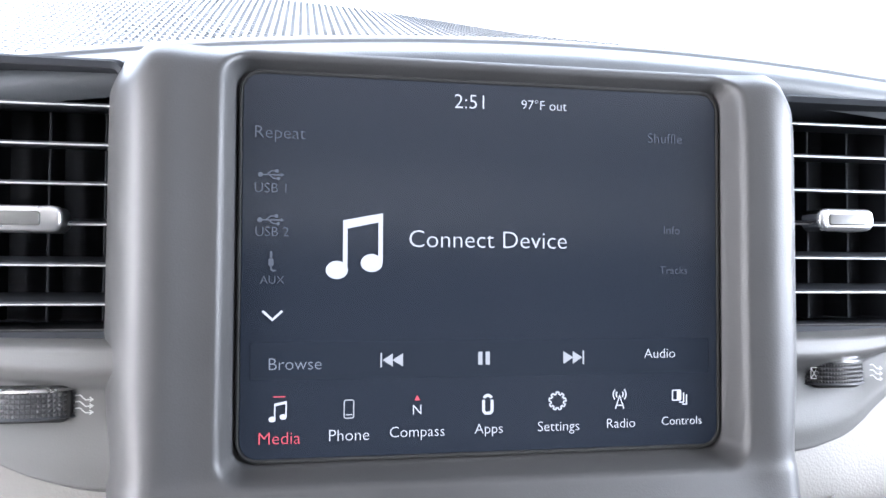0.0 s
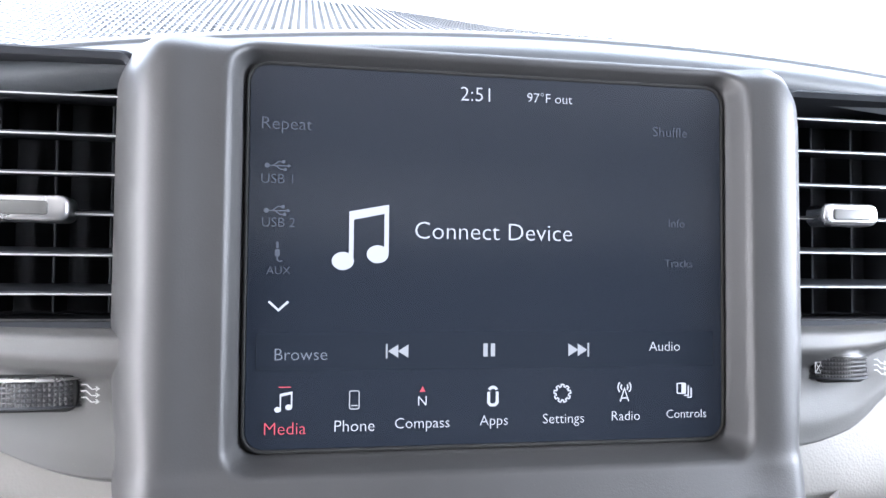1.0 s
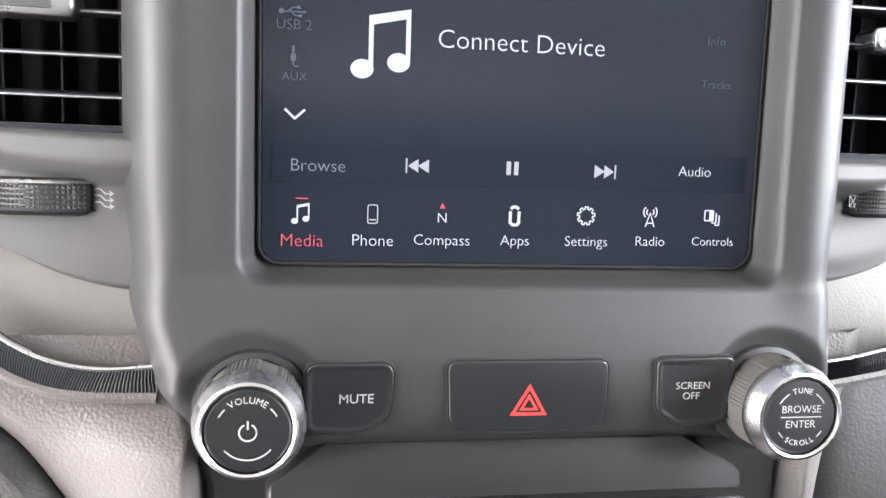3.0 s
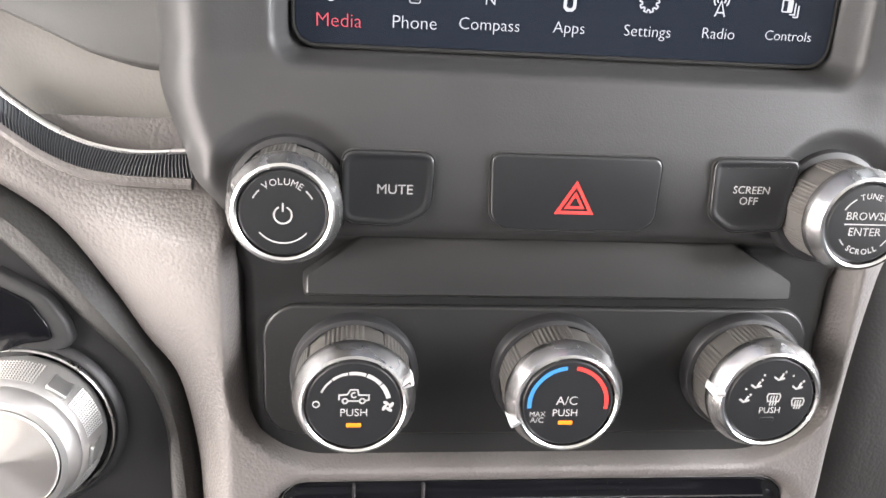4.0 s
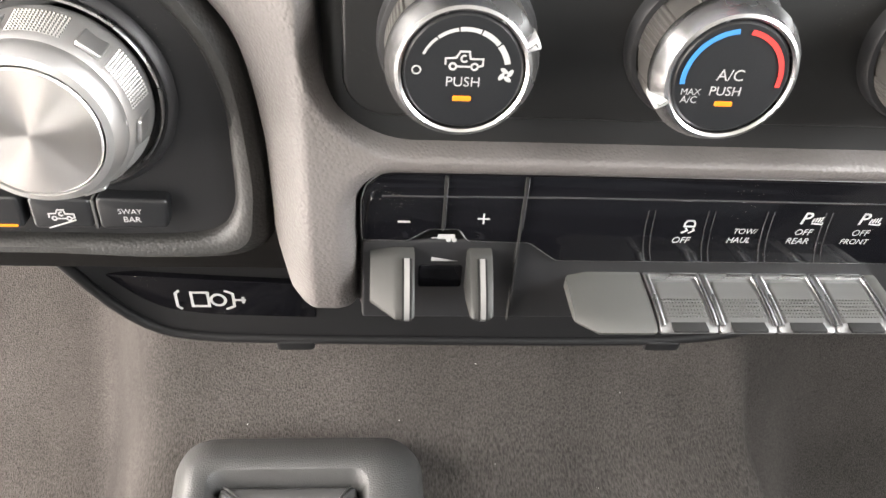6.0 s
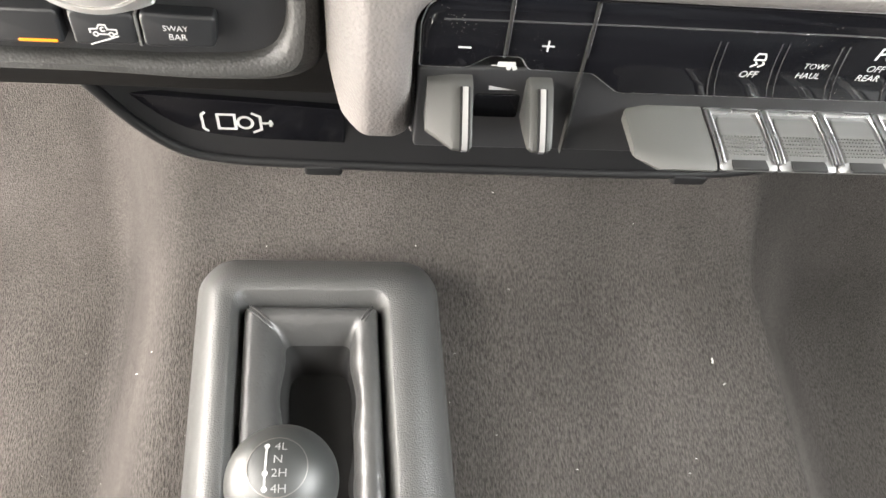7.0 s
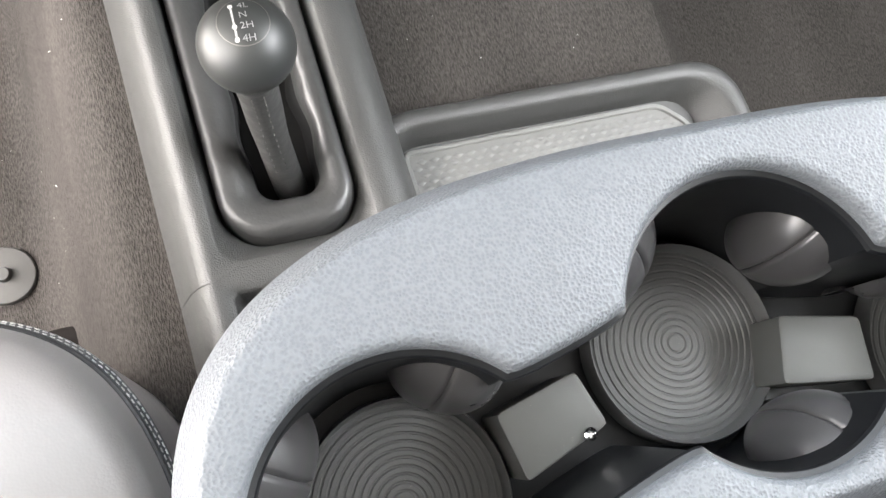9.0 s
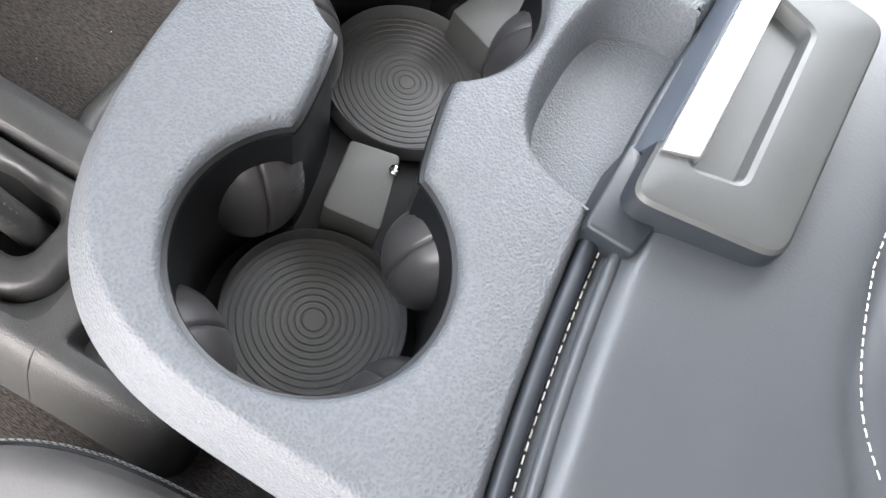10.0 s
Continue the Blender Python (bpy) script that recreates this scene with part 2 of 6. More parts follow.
def slab(pts, z0, z1, bev=0.0006, seg=3, bm=None, dish=0.0, top=None):
    """A plate with rounded upper edge; dish pushes the middle of its top in. top(x, y) adds to the height of the upper rings."""
    rings = [[(x, y, z0) for x, y in pts], [(x, y, z1 - bev) for x, y in pts]]
    for i in range(1, seg + 1):
        a = math.pi / 2 * i / seg
        q = inset(pts, bev * (1 - math.cos(a)))
        rings.append([(x, y, z1 - bev + bev * math.sin(a)) for x, y in q])
    if dish:
        for k in range(1, 5):
            q = inset(pts, bev + abs(dish) * (0.3 + 1.0 * k))
            rings.append([(x, y, z1 - dish * (0.5 - 0.5 * math.cos(math.pi * k / 4))) for x, y in q])
    if top:
        rings = [rings[0]] + [[(x, y, z + top(x, y)) for x, y, z in r] for r in rings[1:]]
    return rings_mesh(rings, cap0=True, cap1=True, bm=bm)


def frame_ring(outer, inner, z0, z1, bev=0.0005, bm=None):
    """A flat frame between two outlines with the same number of points."""
    o2, i2 = inset(outer, bev), inset(inner, -bev)
    r = [[(x, y, z0) for x, y in outer], [(x, y, z1 - bev) for x, y in outer], [(x, y, z1) for x, y in o2], [(x, y, z1) for x, y in i2], [(x, y, z1 - bev) for x, y in inner], [(x, y, z0) for x, y in inner]]
    r.append(r[0])
    return rings_mesh(r, bm=bm)


def lathe(profile, n=48, cx=0.0, cy=0.0, cap=True, bm=None, wobble=None):
    rings = []
    for r, z in profile:
        rings.append([(cx + (r + (wobble(i / n, z) if wobble else 0)) * math.cos(2 * math.pi * i / n), cy + (r + (wobble(i / n, z) if wobble else 0)) * math.sin(2 * math.pi * i / n), z) for i in range(n)])
    return rings_mesh(rings, cap0=cap, cap1=cap, bm=bm)


def tube(path, r, n=10, closed=False, bm=None, squash=1.0):
    pts = [Vector(p) for p in path]
    rings = []
    c = len(pts)
    for i, p in enumerate(pts):
        if closed:
            t = pts[(i + 1) % c] - pts[i - 1]
        else:
            t = pts[min(i + 1, c - 1)] - pts[max(i - 1, 0)]
        t.normalize()
        up = Vector((0, 0, 1)) if abs(t.z) < 0.9 else Vector((0, 1, 0))
        a = t.cross(up).normalized()
        b = a.cross(t).normalized()
        rings.append([p + a * r * math.cos(2 * math.pi * k / n) + b * r * squash * math.sin(2 * math.pi * k / n) for k in range(n)])
    if closed:
        rings.append(rings[0])
    bm = rings_mesh(rings, cap0=not closed, cap1=not closed, bm=bm)
    bmesh.ops.remove_doubles(bm, verts=bm.verts, dist=1e-7)
    return bm


def smooth_path(pts, n=8):
    """A Catmull-Rom curve through points."""
    p = [Vector(q) for q in pts]
    p = [p[0] * 2 - p[1]] + p + [p[-1] * 2 - p[-2]]
    out = []
    for i in range(1, len(p) - 2):
        for k in range(n):
            t = k / n
            out.append(0.5 * ((2 * p[i]) + (p[i + 1] - p[i - 1]) * t + (2 * p[i - 1] - 5 * p[i] + 4 * p[i + 1] - p[i + 2]) * t * t + (3 * p[i] - p[i - 1] - 3 * p[i + 1] + p[i + 2]) * t ** 3))
    out.append(p[-2])
    return out


def surface(fn, nu, nv, bm=None, keep=None):
    bm = bm or bmesh.new()
    g = [[bm.verts.new(fn(i / nu, j / nv)) for i in range(nu + 1)] for j in range(nv + 1)]
    for j in range(nv):
        for i in range(nu):
            if keep is None or keep((i + 0.5) / nu, (j + 0.5) / nv):
                bm.faces.new((g[j][i], g[j][i + 1], g[j + 1][i + 1], g[j + 1][i]))
    if keep is not None:
        bmesh.ops.delete(bm, geom=[v for v in bm.verts if not v.link_faces], context="VERTS")
    return bm


def lerp_table(x, table):
    table = sorted(table)
    if x <= table[0][0]:
        return table[0][1]
    for (a, fa), (b, fb) in zip(table, table[1:]):
        if x <= b:
            t = (x - a) / (b - a)
            t = t * t * (3 - 2 * t)
            return fa + (fb - fa) * t
    return table[-1][1]


def curve_table(pts, n=12):
    """A smooth curve through (x, y) pairs, read off at x."""
    p = sorted((q.x, q.y) for q in smooth_path([(x, y, 0) for x, y in sorted(pts)], n))

    def read(x):
        if x <= p[0][0]:
            return p[0][1]
        lo, hi = 0, len(p) - 1
        if x >= p[hi][0]:
            return p[hi][1]
        while hi - lo > 1:
            mid = (lo + hi) // 2
            if p[mid][0] <= x:
                lo = mid
            else:
                hi = mid
        k = (x - p[lo][0]) / max(1e-9, p[hi][0] - p[lo][0])
        return p[lo][1] + (p[hi][1] - p[lo][1]) * k
    return read


def sstep(a, b, x):
    t = min(1.0, max(0.0, (x - a) / (b - a)))
    return t * t * (3 - 2 * t)


def sd_rrect(x, y, hw, hh, r):
    qx, qy = abs(x) - hw + r, abs(y) - hh + r
    return math.hypot(max(qx, 0), max(qy, 0)) + min(max(qx, qy), 0) - r


def strokes(lines, width, z=0.0, thick=0.00012, bm=None):
    """Printed strokes: each line a list of 2D points, drawn as a thin raised ribbon."""
    bm = bm or bmesh.new()
    for line in lines:
        pts = [Vector(p) for p in line]
        left, right = [], []
        closed = (pts[0] - pts[-1]).length < 1e-9 and len(pts) > 2
        if closed:
            pts = pts[:-1]
        c = len(pts)
        for i, p in enumerate(pts):
            a = pts[i - 1] if (i > 0 or closed) else None
            b = pts[(i + 1) % c] if (i < c - 1 or closed) else None
            d1 = (p - a).normalized() if a is not None else None
            d2 = (b - p).normalized() if b is not None else None
            d = ((d1 or d2) + (d2 or d1)).normalized()
            nrm = Vector((-d.y, d.x))
            k = 1.0 / max(0.5, nrm.dot(Vector((-(d1 or d2).y, (d1 or d2).x))))
            left.append(p + nrm * width / 2 * k)
            right.append(p - nrm * width / 2 * k)
        idx = list(range(c)) + ([0] if closed else [])
        tl = [bm.verts.new((q.x, q.y, z + thick)) for q in left]
        tr = [bm.verts.new((q.x, q.y, z + thick)) for q in right]
        bl = [bm.verts.new((q.x, q.y, z)) for q in left]
        br = [bm.verts.new((q.x, q.y, z)) for q in right]
        for i, j in zip(idx, idx[1:]):
            bm.faces.new((tl[i], tl[j], tr[j], tr[i]))
            bm.faces.new((bl[i], bl[j], tl[j], tl[i]))
            bm.faces.new((tr[i], tr[j], br[j], br[i]))
    return bm


def fills(polys, z=0.0, thick=0.00012, bm=None):
    bm = bm or bmesh.new()
    for pts in polys:
        rings_mesh([[(x, y, z) for x, y in pts], [(x, y, z + thick) for x, y in pts]], cap1=True, bm=bm)
    return bm


def arc(cx, cy, r, a0, a1, n=14):
    return [(cx + r * math.cos(radians(a0 + (a1 - a0) * i / n)), cy + r * math.sin(radians(a0 + (a1 - a0) * i / n))) for i in range(n + 1)]


def circle(cx, cy, r, n=16):
    return [(cx + r * math.cos(2 * math.pi * i / n), cy + r * math.sin(2 * math.pi * i / n)) for i in range(n)]


def letters(body, size, material, parent, x, y, z, name="lettering", rot=0.0, shear=0.0, bold=0.0, spacing=1.0):
    cu = bpy.data.curves.new(name, "FONT")
    cu.body, cu.size, cu.align_x, cu.align_y = body, size, "CENTER", "CENTER"
    cu.extrude, cu.shear, cu.offset, cu.space_character, cu.resolution_u = 0.00005, shear, bold, spacing, 3
    tmp = bpy.data.objects.new("tmp", cu)
    me = bpy.data.meshes.new_from_object(tmp)
    bpy.data.objects.remove(tmp)
    bpy.data.curves.remove(cu)
    me.name = name
    me.materials.clear()
    me.materials.append(material)
    ob = new(name, me)
    ob.parent = parent
    ob.matrix_basis = pose(x, y, z, 0, 0, rot)
    return ob


def arc_letters(body, size, material, parent, cx, cy, z, r, mid, span, name="lettering", flip=False):
    """Letters set along an arc by their own widths, joined into one mesh."""
    bm = bmesh.new()
    glyphs = []
    for ch in body:
        cu = bpy.data.curves.new("glyph", "FONT")
        cu.body, cu.size, cu.align_x, cu.align_y, cu.extrude, cu.resolution_u = ch, size, "LEFT", "CENTER", 0.00005, 3
        tmp = bpy.data.objects.new("tmp", cu)
        me = bpy.data.meshes.new_from_object(tmp)
        bpy.data.objects.remove(tmp)
        bpy.data.curves.remove(cu)
        xs = [v.co.x for v in me.vertices]
        glyphs.append((me, min(xs), max(xs)))
    widths = [hi - lo for me, lo, hi in glyphs]
    gap = (radians(span) * r - sum(widths)) / (len(body) - 1)
    at = -radians(span) * r / 2
    for (me, lo, hi), wd in zip(glyphs, widths):
        t = (at + wd / 2) / r
        at += wd + gap
        a = radians(mid) + (t if flip else -t)
        rot = a - math.pi / 2 + (math.pi if flip else 0)
        me.transform(Matrix.Translation((cx + r * math.cos(a), cy + r * math.sin(a), z)) @ Matrix.Rotation(rot, 4, "Z") @ Matrix.Translation((-(lo + hi) / 2, 0, 0)))
        bm.from_mesh(me)
        bpy.data.meshes.remove(me)
    me = bpy.data.meshes.new(name)
    bm.to_mesh(me)
    bm.free()
    me.materials.append(material)
    ob = new(name, me)
    ob.parent = parent
    return ob


def dashes(path, step, length, r, bm=None):
    """Stitches laid along a path."""
    bm = bm or bmesh.new()
    acc = 0.0
    pts = [Vector(p) for p in path]
    for a, b in zip(pts, pts[1:]):
        acc += (b - a).length
        if acc >= step and (b - a).length > 1e-7:
            acc = 0.0
            d = (b - a).normalized() * length / 2
            up = Vector((0, 0, r * 0.7))
            tube([a - d, a - d * 0.5 + up, a + d * 0.5 + up, a + d], r, 5, bm=bm)
    return bm


# the dash plane: u to the right, v up along the leaning face, w out towards the seats
LEAN_BACK = radians(9.5)
DASH = Matrix(((1, 0, 0, 0.073), (0, math.sin(LEAN_BACK), -math.cos(LEAN_BACK), 0.2475), (0, math.cos(LEAN_BACK), math.sin(LEAN_BACK), 0.7915), (0, 0, 0, 1)))


def on_dash(u, v, w=0.0):
    return DASH @ Matrix.Translation((u, v, w))


# ---------------------------------------------------------------- the cab
def box(x0, x1, y0, y1, z0, z1, bm=None):
    return slab([(x0, y0), (x1, y0), (x1, y1), (x0, y1)], z0, z1, 0.004, 2, bm)


def tunnel_z(x, y):
    left = sstep(-0.31, -0.19, x)
    right = 1 - 0.3 * sstep(0.312, 0.326, x) - 0.7 * sstep(0.314, 0.45, x)
    top = 0.2 + 0.012 * math.sin((x + 0.2) * 6.0) - 0.03 * sstep(0.0, -0.5, y)
    fore = 0.55 * sstep(0.42, 0.85, y) + 0.10 * sstep(0.36, 0.5, y) * left
    lump = 0.004 * math.sin(x * 19 + y * 7) * (1 - left) + 0.003 * noise.noise((x * 9, y * 9, 0))
    return 0.0 + top * left * (0.12 + 0.88 * right) + fore + lump


def build_floor():
    bm = surface(lambda s, t: (-0.75 + 1.65 * s, -0.9 + 1.75 * t, tunnel_z(-0.75 + 1.65 * s, -0.9 + 1.75 * t)), 150, 140)
    ob = finish(bm, "floor", M_CARPET, sharp=80)
    tagged(ob, "brownish-grey carpet over the floor and the tunnel", "carpet", kind="structure")


def build_shell():
    tagged(finish(box(-0.86, 1.02, -1.0, 0.32, 1.27, 1.31), "ceiling", M_HEAD), "light grey fabric roof lining", "ceiling", kind="structure")
    tagged(finish(box(-0.84, -0.76, -1.0, 0.86, -0.06, 0.03), "wall_driver_sill", M_PLASTIC), "charcoal door sill of the open doorway", "door sill", kind="structure")
    for name, x0 in (("wall_quarter_driver", -0.84), ("wall_quarter_passenger", 0.92)):
        tagged(finish(box(x0, x0 + 0.08, -1.0, -0.62, 0.031, 1.27), name, M_HEAD), "grey trim of the rear quarter", "wall", kind="structure")
    tagged(finish(box(0.92, 1.0, -0.62, 0.86, -0.02, 0.80), "wall_passenger_door", M_PLASTIC), "charcoal lower door trim", "door panel", kind="structure")
    # unseen rear wall, light over dark to shape the reflection in the screen
    tagged(finish(box(-0.84, 1.0, -1.08, -1.0, 1.142, 1.27), "wall_rear_upper", M_HEAD), "unseen light grey upper rear wall, added for the screen reflection", "wall", kind="structure")
    tagged(finish(box(-0.84, 1.0, -1.08, -1.0, -0.02, 1.14), "wall_rear_lower", M_DARK), "unseen dark lower rear wall, added to darken the screen reflection", "wall", kind="structure")
    tagged(finish(box(-0.84, 1.0, 0.84, 0.92, -0.02, 0.92), "wall_firewall", M_DARK), "black bulkhead ahead of the footwells", "wall", kind="structure")
    for name, x in (("wall_pillar_driver", -0.8), ("wall_pillar_passenger", 0.96)):
        tagged(finish(box(x - 0.04, x + 0.04, -0.615, -0.5, 0.803, 1.27), name, M_HEAD), "light grey door pillar trim", "pillar", kind="structure")
        bm = tube([(x, 0.84, 0.88), (x, 0.58, 1.08), (x, 0.30, 1.28)], 0.035, 10)
        tagged(finish(bm, name + "_front", M_HEAD), "light grey windscreen pillar trim", "pillar", kind="structure")
    tagged(finish(surface(lambda s, t: (-60 + 120 * s, -60 + 120 * t, -0.75), 4, 4), "ground", M_ASPHALT), "dark grey asphalt of a parking lot", "ground", kind="structure")


def build_backdrop():
    """Hazy bright distance beyond the windscreen."""
    bm = surface(lambda s, t: (-14 + 28 * s, 9.0 + 2.0 * abs(s - 0.5), -0.7 + 9.0 * t), 8, 4)
    tagged(finish(bm, "backdrop", G_SKY), "white overexposed daylight beyond the windscreen", "backdrop", kind="structure")


def brow_v(u):
    return 0.1575 - 0.36 * (u - 0.045) ** 2


M_BROW = mat("soft_grey_brow_vinyl", (0.055, 0.060, 0.066), 0.5, bump=0.15, bump_scale=1200)


def top_slope(u):
    return min(0.62, max(0.30, 0.40 - 0.9 * (u + 0.02)))


def build_dash_top():
    """Upper dash: from the rounded brow the tread-patterned top rises towards the windscreen."""
    def fn(s, t):
        u = -0.82 + 1.66 * s
        if t < 0.35:
            a = t / 0.35
            return (u, brow_v(u) - 0.018 * (1 - a), -0.034 + 0.006 * math.sin(a * math.pi) - 0.004 * a)
        a = (t - 0.35) / 0.65
        ang = min(1.0, a * 6) * math.pi / 2
        d = 0.72 * max(0.0, a - 1 / 6)
        return (u, brow_v(u) + 0.003 * math.sin(ang) + top_slope(u) * min(d, 0.2) + 0.167 * max(0.0, d - 0.2), -0.038 - 0.003 * (1 - math.cos(ang)) - d)
    root = thing("dashboard_top", DASH, "charcoal dashboard top with a soft brow and tread pattern", "dashboard", kind="structure")
    def split(t0, t1):
        return lambda s, t: fn(s, t0 + (t1 - t0) * t)
    finish(surface(split(0.0, 0.46), 120, 36), "brow", M_BROW, root, sharp=70)
    finish(surface(split(0.46, 1.0), 120, 30), "top_sheet", M_SHEET, root, "dark tread-plate vinyl sheet", sharp=70)
    bm = bmesh.new()
    for i in range(205):
        for j in range(44):
            u = -0.36 + i * 0.0034
            d = 0.0035 + j * 0.0032
            sg = 1 if (i + j) % 2 else -1
            k = top_slope(u)
            v = brow_v(u) + 0.0032 + k * d
            c, sn = math.cos(0.75 * sg) * 0.0019, math.sin(0.75 * sg) * 0.0019
            px, pw = -sn * 0.28, c * 0.28
            ring0 = [(u - c, v - k * sn, -0.041 - d + sn), (u + px, v - k * pw, -0.041 - d + pw), (u + c, v + k * sn, -0.041 - d - sn), (u - px, v + k * pw, -0.041 - d - pw)]
            lo = [bm.verts.new(p) for p in ring0]
            hi = bm.verts.new((u, v + 0.0008, -0.041 - d + 0.0003))
            for q in range(4):
                bm.faces.new((lo[q], lo[(q + 1) % 4], hi))
    tread = finish(bm, "tread_pattern", M_TREAD, root, "raised tread-plate pattern")
    tread["kind"] = "stuff"


# ---------------------------------------------------------------- centre stack
SCREEN = (0.0, 0.0648, 0.1806, 0.1360)


def stack_half(v):
    return lerp_table(v, [(0.141, 0.1275), (0.1375, 0.1305), (0.125, 0.1335), (0.03, 0.1335), (-0.012, 0.131), (-0.044, 0.1265), (-0.0676, 0.1135), (-0.085, 0.1085), (-0.16, 0.108)])


stack_face = curve_table([(0.145, -0.012), (0.141, -0.009), (0.134, -0.003), (0.12, -0.0005), (0.1, 0.0), (0.05, 0.0003), (0.0, 0.0012), (-0.012, 0.0040), (-0.024, 0.0072), (-0.036, 0.0092), (-0.047, 0.0090), (-0.056, 0.0068), (-0.0615, 0.0035), (-0.0650, -0.0010), (-0.0685, -0.0055), (-0.073, -0.0065), (-0.09, -0.0066), (-0.12, -0.0066), (-0.16, -0.0068), (-0.17, -0.0068)], 10)
KNOB_DIPS = ((-0.0912, -0.0503), (0.0917, -0.0496))


def stack_shift(v):
    return -0.0042 * sstep(-0.05, -0.015, v)


def stack_w(u, v):
    a, r = stack_half(v), abs(u - stack_shift(v))
    w = stack_face(v)
    up = sstep(-0.03, 0.005, v)
    w += 0.0030 * math.exp(-((r - 0.112) / 0.0095) ** 2) * up
    upper = sstep(-0.075, -0.055, v)
    d = max(0.0, a - r)
    w -= (0.022 * upper + 0.004 * (1 - upper)) * max(0.0, 1 - d / (0.016 * upper + 0.005 * (1 - upper))) ** 2
    sd = sd_rrect(u - SCREEN[0], v - SCREEN[1], SCREEN[2] / 2 + 0.001, SCREEN[3] / 2 + 0.001, 0.004)
    k = sstep(0.0, 0.0062, sd)
    for ku, kv in KNOB_DIPS:
        w -= 0.0042 * (1 - sstep(0.0190, 0.0275, math.hypot(u - ku, v - kv))) * sstep(-0.0670, -0.0560, v)
    return -0.0125 * (1 - k) + w * k


def build_stack():
    root = thing("centre_fascia", DASH, "charcoal plastic centre fascia with raised rails", "dashboard panel")

    def sheet(v0, v1, n):
        def fn(s, t):
            v = v0 + (v1 - v0) * t
            u = (2 * s - 1) * stack_half(v) + stack_shift(v)
            return (u, v, stack_w(u, v))
        return surface(fn, 190, n)
    finish(sheet(-0.0660, 0.141, 160), "upper_panel", M_PLASTIC, root, "charcoal screen and audio panel", sharp=75)
    finish(sheet(-0.16, -0.0660, 70), "climate_panel", M_CLIMATE, root, "black climate control panel", sharp=75)
    finish(slab(rrect(0.2035, 0.0520, 0.0130, 8, -0.0006, -0.1180), -0.0080, -0.0046, 0.0016, 4), "climate_plate", M_CLIMATE, root, "slightly raised black plate behind the climate knobs", sharp=75)
    o, i = rrect(SCREEN[2] + 0.0030, SCREEN[3] + 0.0030, 0.0079, 8, SCREEN[0], SCREEN[1]), rrect(SCREEN[2] + 0.0004, SCREEN[3] + 0.0004, 0.0066, 8, SCREEN[0], SCREEN[1])
    finish(frame_ring(o, i, -0.0125, -0.0100, 0.0004), "bezel", M_HOLE, root, "black bezel round the screen")


flank_left = curve_table([(-0.2290, -0.1165), (-0.225, -0.1205), (-0.218, -0.1238), (-0.198, -0.1268), (-0.1809, -0.1273), (-0.1543, -0.1288), (-0.1261, -0.1345), (-0.1096, -0.1454), (-0.091, -0.1565), (-0.0659, -0.175), (-0.046, -0.203), (-0.03, -0.22)])
flank_right = curve_table([(-0.229, 0.118), (-0.224, 0.1245), (-0.215, 0.1295), (-0.20, 0.1320), (-0.18, 0.1325), (-0.15, 0.1330), (-0.118, 0.138), (-0.088, 0.146), (-0.05, 0.158), (-0.03, 0.165)])


def leather_w(u, v):
    a = -flank_left(v) if u < 0 else flank_right(v)
    r = abs(u)
    w = 0.002 - 0.012 * sstep(-0.19, -0.225, v) * 0.6
    w -= (0.019 if u < 0 else 0.034) * sstep(0.112, max(0.128, a) + 0.004, r)
    d = a - r
    w -= (0.002 if u < 0 else 0.012) * max(0.0, 1 - d / 0.008) ** 2
    low = min(w, -0.0145)
    kt = sstep(-0.072, -0.050, v)
    w = w * (1 - kt) + low * kt
    w -= 0.016 * max(0.0, 1 - (v + 0.229) / 0.008) ** 2
    hole = sd_rrect(u, v + 0.0932, 0.1075, 0.0558, 0.028)
    k = sstep(-0.0005, 0.007, hole)
    bank = sd_rrect(u - 0.003, v + 0.2015, 0.1015, 0.0385, 0.013)
    bank = min(bank, sd_rrect(u - 0.060, v + 0.213, 0.0525, 0.026, 0.012))
    k2 = sstep(-0.0008, 0.0004, bank)
    roll = max(0.0, 1 - max(0.0, bank) / 0.0075)
    w -= 0.0075 * (1 - math.sqrt(max(0.0, 1 - roll * roll)))
    w = w * k - 0.022 * (1 - k)
    w = w * k2 - 0.016 * (1 - k2)
    up = sstep(-0.066, -0.052, v) * (1 - sstep(0.108, 0.118, r))
    return w * (1 - up) - 0.03 * up


def build_surround():
    def fn(s, t):
        v = -0.229 + 0.199 * t
        l, r = flank_left(v), flank_right(v)
        u = l + (r - l) * s
        return (u, v, leather_w(u, v))
    ob = finish(surface(fn, 280, 190), "dashboard_surround", M_LEATHER, sharp=80)
    solo(ob, "grey grained vinyl surround of the dash controls", "dashboard panel", m=DASH)


def build_side_panels():
    # the light pads under the vent housings, and the grained panels outboard of the surround
    for name, x0, x1 in (("dash_pad_driver", -0.62, -0.115), ("dash_pad_passenger", 0.12, 0.72)):
        def fn(s, t, x0=x0, x1=x1):
            u = x0 + (x1 - x0) * s
            v = -0.05 + 0.07 * t
            return (u, v, -0.0305 + 0.0062 * math.sin(math.pi * min(1.0, t * 1.1)))
        solo(finish(surface(fn, 60, 14), name, M_PAD, sharp=80), "light grey vinyl dash pad below the air vents", "dashboard panel", kind="structure", m=DASH)
    def glove(s, t):
        u, v = 0.125 + 0.6 * s, -0.235 + 0.2 * t
        return (u, v, -0.040 - 0.02 * sstep(0.15, 0.124, u) + 0.01 * math.sin(math.pi * t))
    solo(finish(surface(glove, 60, 30), "dash_panel_passenger", M_BLACKLEATHER, sharp=80), "black grained vinyl glove box panel", "dashboard panel", kind="structure", m=DASH)


